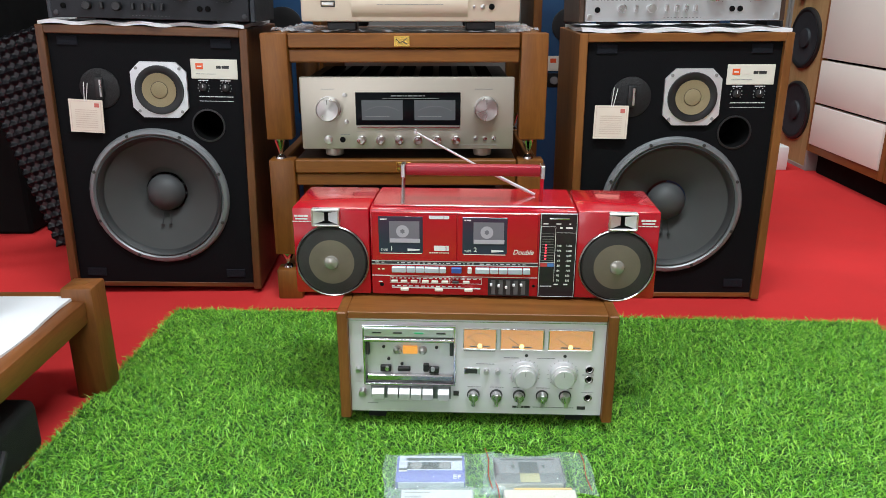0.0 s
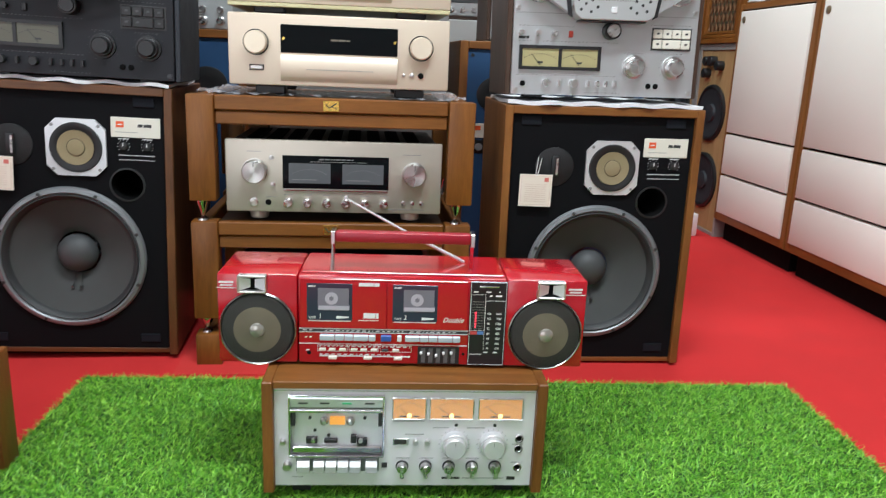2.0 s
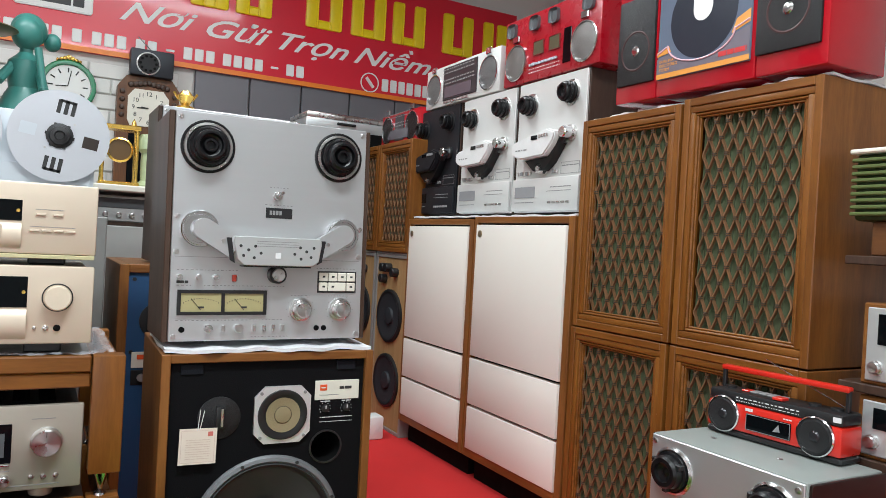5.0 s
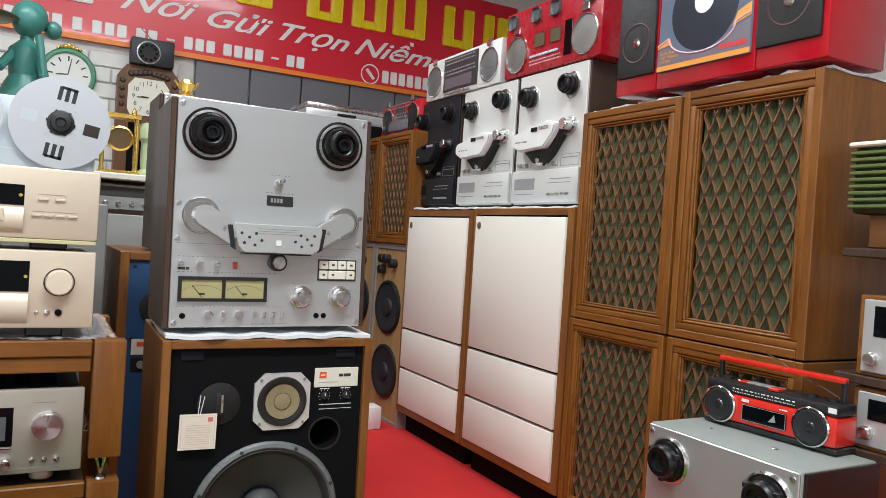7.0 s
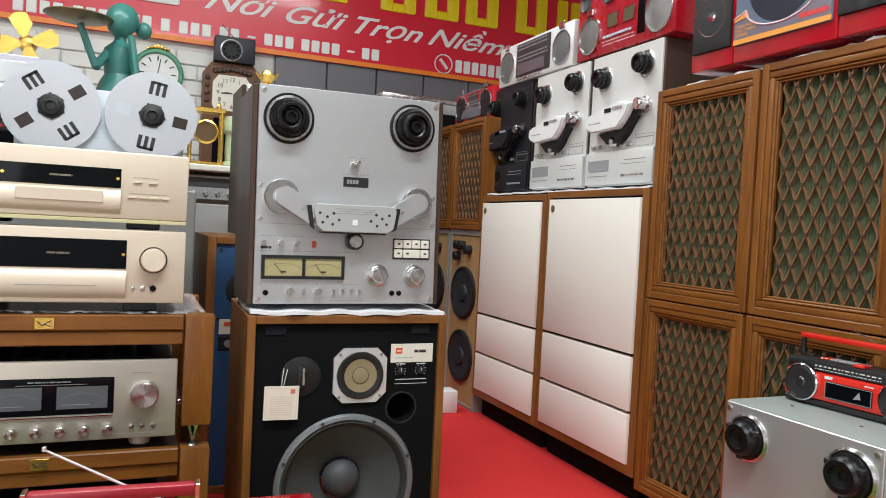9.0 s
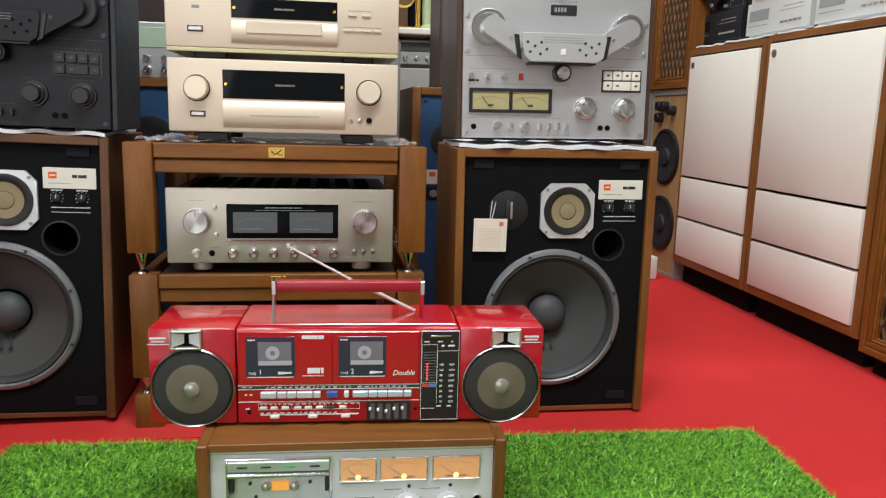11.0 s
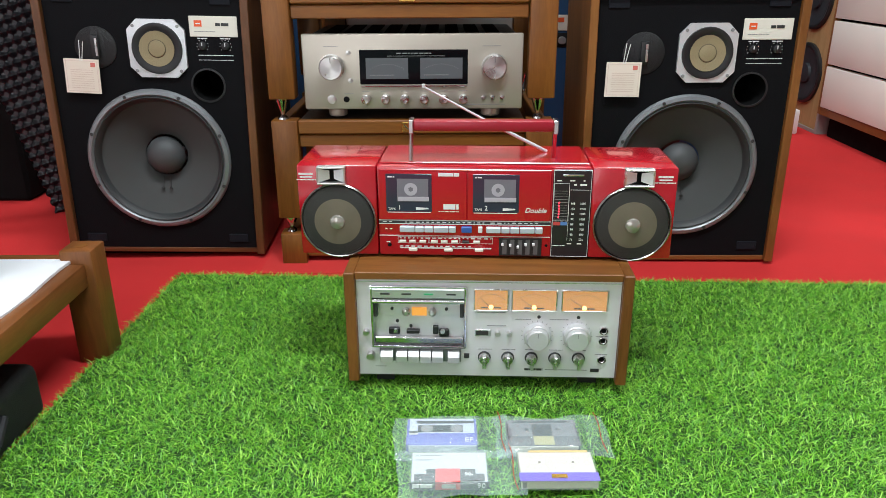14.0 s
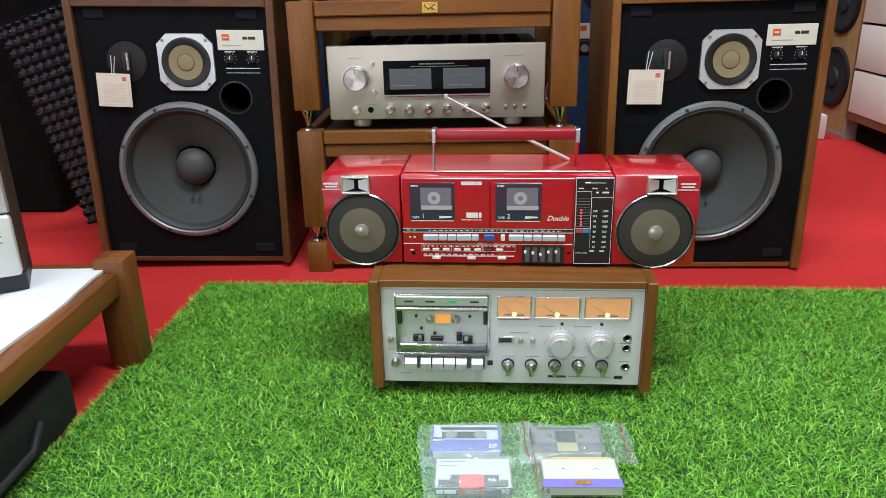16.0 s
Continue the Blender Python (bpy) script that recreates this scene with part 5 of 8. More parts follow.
    box(bm, 0.122, 0.155, -0.0055, -0.0028, 0.1405, 0.1440, 0.0012, 2)
    part("tuning_slider", bm, CHROME, tu)
    bm = shape()
    for k in range(6):
        box(bm, 0.1170, 0.1195, -0.0033, -0.0028, 0.072 + k * 0.0048, 0.0745 + k * 0.0048)
    part("level_light", bm, glow("red_light", (1.0, 0.04, 0.08), 2.5, (0.6, 0.02, 0.03)), tu, "lit red level lights")
    bm = shape()
    for k in range(11):
        box(bm, 0.1115, 0.1315, -0.0031, -0.0028, 0.070 + k * 0.0046, 0.0704 + k * 0.0046)
    part("scale_tick", bm, INK, tu)
    bm = shape()
    box(bm, 0.122, 0.1325, -0.0034, -0.0028, 0.060, 0.0655)
    part("blue_mark", bm, paint("blue_mark", (0.08, 0.2, 0.5), 0.4, bump=0), tu)
    bm = shape()
    box(bm, 0.1105, 0.1215, -0.0034, -0.0028, 0.060, 0.0655)
    part("red_mark", bm, paint("red_mark", (0.5, 0.05, 0.05), 0.4, bump=0), tu)
    # handle and aerial
    bm = shape()
    box(bm, -0.116, 0.108, 0.030, 0.052, 0.2015, 0.2185, 0.004, 2)
    part("handle_grip", bm, paint("dark_red_grip", (0.30, 0.006, 0.020), 0.35, bump=0.05), t, "dark red hand grip")
    for s, yy in ((-0.119, 0.018), (0.111, 0.048)):
        bm = shape()
        box(bm, s - 0.0035, s + 0.0035, 0.028, 0.054, 0.198, 0.2200, 0.001)
        rod(bm, (s, 0.041, 0.201), (s, yy, 0.154), 0.0030, 4)
        part("handle_arm", bm, CHROME, t, "chrome handle arm")
    bm = shape()
    rod(bm, (0.103, 0.085, 0.158), (0.010, 0.088, 0.203), 0.0028, 10)
    rod(bm, (0.010, 0.088, 0.203), (-0.103, 0.092, 0.262), 0.0021, 10, 0.0016)
    lathe(bm, [(0.003, 0), (0.003, 0.006), (0, 0.007)], 10, (-0.103, 0.092, 0.260), "z")
    part("aerial", bm, ALU, t, "telescopic metal aerial")


boombox()


# ---------------------------------------------------------------- cabinets along the aisle
RZ = -90.0


def row(y, z, off=0.0):
    """A pose on the aisle's right-hand front line, facing the aisle; local x runs towards the viewer."""
    return pose(1.48 + off, y, z, 0, 0, RZ)


ZB = 0.088


def white_cabinet(y_far, y_near, z1, zp, label):
    w = y_far - y_near
    t = thing("tall_speaker_cabinet", row((y_far + y_near) / 2, 0), label, "loudspeaker", "tall cabinets with white panels")
    W, D = w / 2 - 0.001, 0.50
    for nm, b, g in (("side_panel", (-W, -W + 0.022, 0, D, ZB, z1), "z"), ("side_panel", (W - 0.030, W, 0, D, ZB, z1), "z"), ("top_panel", (-W + 0.0225, W - 0.0305, 0, D, z1 - 0.022, z1), "x"), ("bottom_panel", (-W + 0.0225, W - 0.0305, 0, D, ZB, ZB + 0.03), "x")):
        bm = shape()
        box(bm, *b, 0.0015)
        part(nm, bm, teak(g), t)
    bm = shape()
    box(bm, -W + 0.023, W - 0.031, 0.02, 0.04, ZB + 0.031, z1 - 0.0225)
    part("back_board", bm, VOID, t)
    bm = shape()
    box(bm, -W + 0.02, W - 0.02, 0.045, D - 0.02, 0, ZB - 0.0005)
    part("plinth", bm, VOID, t, "recessed dark plinth")
    zs = [ZB + 0.032] + list(zp) + [z1 - 0.024]
    for i in range(3):
        bm = shape()
        box(bm, -W + 0.025, W - 0.033, -0.006, 0.0195, zs[i] + (0.005 if i else 0), zs[i + 1] - 0.005, 0.002, 2)
        part("front_panel", bm, PANELW, t, "cream white cloth-covered panel")
    bm = shape()
    lathe(bm, [(0.013, 0), (0.013, 0.002), (0.010, 0.003), (0, 0.003)], 20, (-W + 0.052, -0.006, z1 - 0.062))
    part("badge", bm, paint("bronze_badge", (0.35, 0.27, 0.17), 0.35, metal=0.8), t, "small round metal badge")


white_cabinet(3.165, 2.609, 0.963, (0.281, 0.452), "tall teak loudspeaker cabinet with cream white front panels")
white_cabinet(2.605, 2.017, 0.970, (0.279, 0.456), "tall teak loudspeaker cabinet with cream white front panels")


def lattice(t, w, h, y, strip_mat, pitch=0.0182, L=0.078, x0=None, ties=True):
    """Wavy wooden strips that touch in turn, over a pleated cloth; one strip is one part."""
    bm = shape()
    n = int(w / 0.020)
    prev = None
    for i in range(n * 2 + 1):
        x = -w / 2 + w * i / (n * 2)
        yy = y + 0.0140 + (0.010 if i % 2 else 0.0)
        cur = (bm.verts.new((x, yy, 0)), bm.verts.new((x, yy, h)))
        if prev:
            bm.faces.new((prev[0], cur[0], cur[1], prev[1]))
        prev = cur
    part("grille_cloth", bm, paint("olive_pleated_cloth", (0.082, 0.102, 0.050), 0.95, var=0.2, scale=60, bump=0.5), t, "pleated olive green cloth")
    k0 = int(w / 2 / pitch)
    for k in range(-k0, k0 + 1):
        bm = shape()
        prev = None
        steps = int(h / (L / 14))
        for i in range(steps + 1):
            z = h * i / steps
            c = math.cos(2 * math.pi * z / L)
            s = math.asin(0.99 * c) / math.asin(0.99)
            x = k * pitch + (1 if k % 2 else -1) * (pitch / 2 - 0.0018) * max(-1.0, min(1.0, 1.18 * s))
            x = max(-w / 2, min(w / 2, x))
            dy = 0.0012 * abs(s)
            a = [bm.verts.new((x + q, y + r - dy, z)) for q, r in ((-0.0018, 0.0), (0.0018, 0.0), (0.0018, 0.0088), (-0.0018, 0.0088))]
            if prev:
                for j in range(4):
                    bm.faces.new((prev[j], prev[(j + 1) % 4], a[(j + 1) % 4], a[j]))
            prev = a
        part("lattice_strip", bm, strip_mat, t)
    bm = shape()
    z, r_ = 0.0, 0
    while z < h and ties:
        for k in range(-k0, k0):
            up = (k % 2 == 1) == (r_ % 2 == 0)
            if up:
                x = (k + 0.5) * pitch
                if abs(x) < w / 2 - 0.004 and 0.006 < z < h - 0.006:
                    for dz in (-0.0024, 0.0024):
                        box(bm, x - 0.0043, x + 0.0043, y - 0.0032, y + 0.005, z + dz - 0.0013, z + dz + 0.0013)
        z += L / 2
        r_ += 1
    ob = part("lattice_tie", bm, paint("dark_wire_tie", (0.06, 0.045, 0.03), 0.5), t)
    ob["kind"] = "stuff"


STRIP = wood("lattice_wood", (0.115, 0.055, 0.026), (0.25, 0.13, 0.062), "z", rough=0.45)


def lattice_speaker(m, w, h, D, label, bead=0.016):
    t = thing("lattice_speaker", m, label, "loudspeaker", "loudspeakers with wooden lattice fronts")
    W = w / 2 - 0.001
    f = 0.037
    for nm, b, g in (("side_panel", (-W, -W + 0.02, 0.0, D, 0, h), "z"), ("side_panel", (W - 0.02, W, 0.0, D, 0, h), "z"), ("top_panel", (-W + 0.0205, W - 0.0205, 0, D, h - 0.02, h), "x"), ("bottom_panel", (-W + 0.0205, W - 0.0205, 0, D, 0, 0.02), "x"), ("back_panel", (-W + 0.0205, W - 0.0205, D - 0.02, D - 0.002, 0.0205, h - 0.0205), "z")):
        bm = shape()
        box(bm, *b, 0.002)
        part(nm, bm, honey(g), t)
    for x0, x1, z0, z1, g in ((-W + 0.0205, W - 0.0205, h - f, h - 0.0205, "x"), (-W + 0.0205, W - 0.0205, 0.0205, f, "x"), (-W + 0.0205, -W + f, f + 0.0005, h - f - 0.0005, "z"), (W - f, W - 0.0205, f + 0.0005, h - f - 0.0005, "z")):
        bm = shape()
        box(bm, x0, x1, 0.003, 0.02, z0, z1, 0.003, 2)
        part("front_frame", bm, honey(g), t)
    bm = shape()
    frame4(bm, -W + f + 0.0005, W - f - 0.0005, f + 0.001, h - f - 0.001, 0.007, 0.006, 0.02, 0.0025)
    part("outer_bead", bm, honey("x"), t)
    bm = shape()
    frame4(bm, -W + f + 0.008, W - f - 0.008, f + 0.0085, h - f - 0.0085, 0.005, 0.010, 0.02, 0.0015)
    part("inner_bead", bm, honey("x"), t)
    inner = new("grille")
    inner.parent = t
    inner.matrix_basis = Matrix.Translation((0, 0.016, f + 0.010))
    return t, inner, w - 2 * f - 0.022, h - 2 * f - 0.020


for y0, y1, z0, z1 in ((2.005, 1.617, 0.642, 1.254), (1.609, 1.224, 0.642, 1.262), (2.010, 1.622, 0.06, 0.638), (1.612, 1.224, 0.06, 0.638)):
    if z0 < 0.1:
        bm = shape()
        box(bm, y1 + 0.02, y0 - 0.02, -1.84, -1.52, 0.0, 0.0595)
        st = single("speaker_stand", bm, VOID, "low black stand under the loudspeaker", "stand", "stands", m=pose(0, 0, 0, 0, 0, 90))
    t, g, lw, lh = lattice_speaker(row((y0 + y1) / 2, z0), y0 - y1, z1 - z0, 0.40, "honey walnut loudspeaker with woven wooden lattice over olive cloth")
    lattice(g, lw, lh, 0.0, STRIP)


# ---------------------------------------------------------------- decks and stereos on top of the aisle cabinets
def slant_deck(m, label, panel, light):
    """A later open-reel deck with a slanted white head cover and a lower control panel; 0.385 wide."""
    t = thing("reel_tape_deck", m, label, "tape deck", "reel tape decks")
    W, H, D = 0.190, 0.472, 0.21
    bm = shape()
    box(bm, -W, W, 0.006, D, 0.010, H, 0.002)
    part("case", bm, DWOOD, t, "dark brown case")
    bm = shape()
    box(bm, -W + 0.003, W - 0.003, -0.004, 0.0055, 0.012, H - 0.004, 0.0015)
    part("front_panel", bm, panel, t)
    for s in (-1, 1):
        bm = shape()
        box(bm, s * 0.13 - 0.02, s * 0.13 + 0.02, 0.03, 0.08, 0, 0.0095)
        part("foot", bm, BLACK, t)
    y = -0.004
    for x, z in ((-0.112, 0.385), (0.112, 0.400)):
        bm = shape()
        lathe(bm, [(0.043, 0), (0.043, 0.003), (0.038, 0.005)], 32, (x, y, z))
        h = part("reel_table", bm, KNOB if light else BLACK, t, "metal reel table")
        bm = shape()
        lathe(bm, [(0.035, 0.004), (0.035, 0.014), (0.031, 0.016), (0.031, 0.022), (0.033, 0.024), (0.033, 0.030), (0.029, 0.032), (0.029, 0.040), (0.025, 0.044), (0.019, 0.044), (0.016, 0.034), (0.008, 0.032), (0, 0.036)], 26, (x, y, z))
        part("hub_clamp", bm, HUBB, h, "ribbed black hub adapter")
        for k in range(3):
            a = radians(30 + 120 * k)
            bm = shape()
            box(bm, x + 0.030 * math.cos(a) - 0.003, x + 0.030 * math.cos(a) + 0.003, y - 0.040, y - 0.018, z + 0.030 * math.sin(a) - 0.003, z + 0.030 * math.sin(a) + 0.003, 0.001)
            part("claw", bm, HUBB, h)
    pts = [(-0.150, 0.232), (-0.142, 0.250), (0.050, 0.286), (0.098, 0.270), (0.088, 0.240), (0.040, 0.196), (-0.100, 0.190), (-0.148, 0.210)]
    bm = shape()
    prism(bm, pts, y - 0.052, y)
    bmesh.ops.bevel(bm, geom=list(bm.edges), offset=0.005, segments=2, affect="EDGES")
    cov = part("head_cover", bm, panel if not light else paint("white_plastic", (0.74, 0.74, 0.73), 0.4, bump=0.02), t, "moulded head cover")
    bm = shape()
    box(bm, -0.030, 0.005, y - 0.0545, y - 0.052, 0.252, 0.266, 0.0008)
    part("counter_window", bm, GLASSB, cov)
    for i in range(4):
        bm = shape()
        box(bm, 0.014 + i * 0.014, 0.024 + i * 0.014, y - 0.0555, y - 0.052, 0.257, 0.268, 0.001)
        part("key", bm, KNOB if light else INK, cov)
    bm = shape()
    rod(bm, (0.112, y - 0.020, 0.262), (-0.010, y - 0.012, 0.150), 0.012, 10)
    part("tape_guide_bar", bm, BLACK, t, "dark slanted guide")
    bm = shape()
    lathe(bm, [(0.019, 0), (0.019, 0.040), (0.016, 0.044), (0, 0.044)], 24, (0.124, y, 0.268))
    part("tension_roller", bm, CHROME, t)
    knob(t, -0.012, 0.158, 0.017, 0.030, y, WHITE if light else BLACK, "capstan", False)
    knob(t, -0.012, 0.158, 0.009, 0.036, y, KNOB, "capstan_cap", False)
    bm = shape()
    lathe(bm, [(0.026, 0), (0.026, 0.010), (0.023, 0.012), (0, 0.012)], 24, (0.124, y, 0.268))
    part("roller_base", bm, KNOB if light else BLACK, t)
    bm = shape()
    prism(bm, [(-0.090, 0.188), (0.040, 0.194), (0.086, 0.236), (0.100, 0.236), (0.050, 0.176), (0.010, 0.150), (-0.040, 0.150)], y - 0.030, y - 0.001)
    bmesh.ops.recalc_face_normals(bm, faces=list(bm.faces))
    part("head_bay", bm, HUBB, t, "glossy black head bay")
    for k in range(5):
        bm = shape()
        box(bm, 0.030 + k * 0.024, 0.050 + k * 0.024, y - 0.0165, y - 0.014, 0.040, 0.048, 0.0008)
        part("switch", bm, KNOB if light else INK, t)
    bm = shape()
    bars(bm, -0.120, -0.050, 0.222, 0.0045, y - 0.052, gap=0.003, seed=9)
    part("cover_print", bm, INK, cov)
    bm = shape()
    box(bm, -W + 0.004, W - 0.004, y - 0.014, y, 0.016, 0.128, 0.004, 2)
    low = part("control_panel", bm, panel, t)
    bm = shape()
    box(bm, -0.165, -0.045, y - 0.0152, y - 0.014, 0.062, 0.100, 0.001)
    part("meter_window", bm, paint("meter_grey", (0.28, 0.28, 0.29), 0.3, bump=0) if light else GLASSB, low, "level meter window")
    bm = shape()
    bars(bm, 0.04, 0.15, 0.095, 0.003, y - 0.014, seed=2)
    bars(bm, 0.02, 0.15, 0.082, 0.002, y - 0.014, seed=3)
    bars(bm, -0.165, -0.05, 0.046, 0.002, y - 0.014, seed=4)
    part("panel_print", bm, INK, low)
    for i in range(7):
        bm = shape()
        box(bm, -0.165 + i * 0.016 + (0.12 if i > 4 else 0), -0.154 + i * 0.016 + (0.12 if i > 4 else 0), y - 0.008, y, 0.142, 0.155, 0.001)
        part("key", bm, INK if i % 2 else KNOB, t)
    bm = shape()
    frame4(bm, 0.075, 0.170, 0.138, 0.176, 0.001, y - 0.001, y)
    bars(bm, 0.08, 0.165, 0.165, 0.003, y, seed=1)
    part("panel_print", bm, INK, t)


PALE = paint("pale_silver_deck", (0.70, 0.70, 0.68), 0.45, metal=0.3, var=0.04, bump=0.04)
TOPZ = 0.967
for yc, pn, lt, lb in ((3.085, DECKD, False, "black open-reel tape deck with slanted head cover on a cabinet"), (2.673, PALE, True, "pale silver open-reel tape deck with white head cover on a cabinet"), (2.276, PALE, True, "pale silver open-reel tape deck with white head cover on a cabinet")):
    slant_deck(row(yc, TOPZ + 0.010, 0.080), lb, pn, lt)
for yc, sd in ((2.86, 3), (2.29, 4)):
    cloth_sheet("white_cloth", row(yc, TOPZ + 0.001, 0.122), 0.54, 0.22, "white towel laid along the cabinet top", sd, 0.008)
for yc, sd in ((1.80, 5), (1.41, 6)):
    cloth_sheet("white_cloth", row(yc, 1.254 if yc > 1.6 else 1.262, 0.135), 0.37, 0.23, "white towel laid along the loudspeaker top", sd, 0.007)


def disc_stereo():
    t = thing("boombox", row(1.536, 1.276, -0.008), "large red disc stereo with smoked window and grey speakers", "boombox")
    W, H, D = 0.323, 0.335, 0.20
    for x0, x1 in ((-W, -0.1685), (-0.1675, 0.1425), (0.1435, W)):
        bm = shape()
        box(bm, x0, x1, 0, D, 0.004, H if abs(x0 + x1) < 0.2 else H - 0.01, 0.006, 2)
        part("housing", bm, REDP, t)
    for x0, x1 in ((-W + 0.012, -0.172), (0.147, W - 0.014)):
        bm = shape()
        box(bm, x0, x1, -0.010, 0, 0.050, H - 0.05, 0.004, 2)
        sp = part("speaker_grille", bm, GRILLED, t, "dark grey mesh grille")
        bm = shape()
        cx = (x0 + x1) / 2
        lathe(bm, [(0.055, 0.0102), (0.052, 0.0112), (0.049, 0.0102)], 32, (cx, 0, 0.14), closed=False)
        part("cone_ring", bm, paint("dim_red_cone", (0.05, 0.012, 0.012), 0.5), sp)
        bm = shape()
        lathe(bm, [(0.014, 0.0102), (0.010, 0.0135), (0, 0.0145)], 20, (cx, 0, 0.14), closed=False)
        part("centre_dome", bm, CHROME, sp)
    # bluish reflections are put into the base colours of the window and disc
    bm = shape()
    box(bm, -0.158, 0.133, -0.009, 0, 0.045, 0.285, 0.003)
    win = part("disc_door", bm, paint("smoked_window_blue_sheen", (0.13, 0.16, 0.22), 0.12, bump=0), t, "smoked disc window with a bluish reflection in its colour")
    bm = shape()
    lathe(bm, [(0.105, 0.0092), (0.0, 0.0098)], 48, (-0.01, 0, 0.185), closed=False)
    part("disc_tray", bm, paint("dark_disc", (0.028, 0.032, 0.045), 0.2, bump=0), win)
    bm = shape()
    lathe(bm, [(0.030, 0.0105), (0.0, 0.0108)], 32, (-0.01, 0, 0.200), closed=False)
    box(bm, -0.040, 0.020, -0.0107, -0.0098, 0.200, 0.250, 0.0)
    part("centre_label", bm, WHITE, win, "white round centre label")
    ob = paint("orange_stripe", (0.72, 0.30, 0.05), 0.4, bump=0)
    bm = shape()
    box(bm, -0.158, 0.133, -0.0096, -0.009, 0.047, 0.060)
    prism(bm, [(-0.157, 0.105), (-0.110, 0.112), (-0.118, 0.128), (-0.157, 0.118)], -0.0102, -0.009)
    prism(bm, [(0.080, 0.118), (0.132, 0.135), (0.132, 0.165), (0.095, 0.150)], -0.0102, -0.009)
    part("orange_stripe", bm, ob, win)
    bm = shape()
    prev = None
    for k in range(25):
        a = math.pi + math.pi * k / 24
        p = (-0.015 + 0.105 * math.cos(a), -0.0104, 0.128 + 0.052 * math.sin(a))
        if prev:
            rod(bm, prev, p, 0.0022, 6)
        prev = p
    rod(bm, (-0.157, -0.0104, 0.112), (-0.120, -0.0104, 0.128), 0.0022, 6)
    rod(bm, prev, (0.132, -0.0104, 0.142), 0.0022, 6)
    part("pink_line", bm, paint("pink_line", (0.75, 0.45, 0.52), 0.4, bump=0), win)
    bm = shape()
    prism(bm, [(-0.157, 0.060), (0.132, 0.060), (0.132, 0.128), (0.075, 0.112), (0.04, 0.084), (-0.015, 0.074), (-0.07, 0.084), (-0.11, 0.108), (-0.157, 0.100)], -0.0098, -0.009)
    part("lower_field", bm, paint("mauve_field", (0.16, 0.14, 0.17), 0.3, bump=0), win)
    for i, s in enumerate(("DUAL-PLAY", "DISC STEREO", "SYSTEM")):
        letters(s, 0.0105, ob, win, Matrix.Translation((-0.148, -0.0102, 0.091 - i * 0.011)), align="LEFT")
    bm = shape()
    bars(bm, 0.045, 0.125, 0.075, 0.012, -0.0098, gap=-0.005, seed=4)
    part("maker_name", bm, paint("red_print", (0.55, 0.03, 0.03), 0.4, bump=0), win)
    bm = shape()
    box(bm, -0.30, -0.19, -0.004, 0, 0.295, 0.325, 0.002)
    part("horn_tweeter", bm, CHROME, t)


disc_stereo()


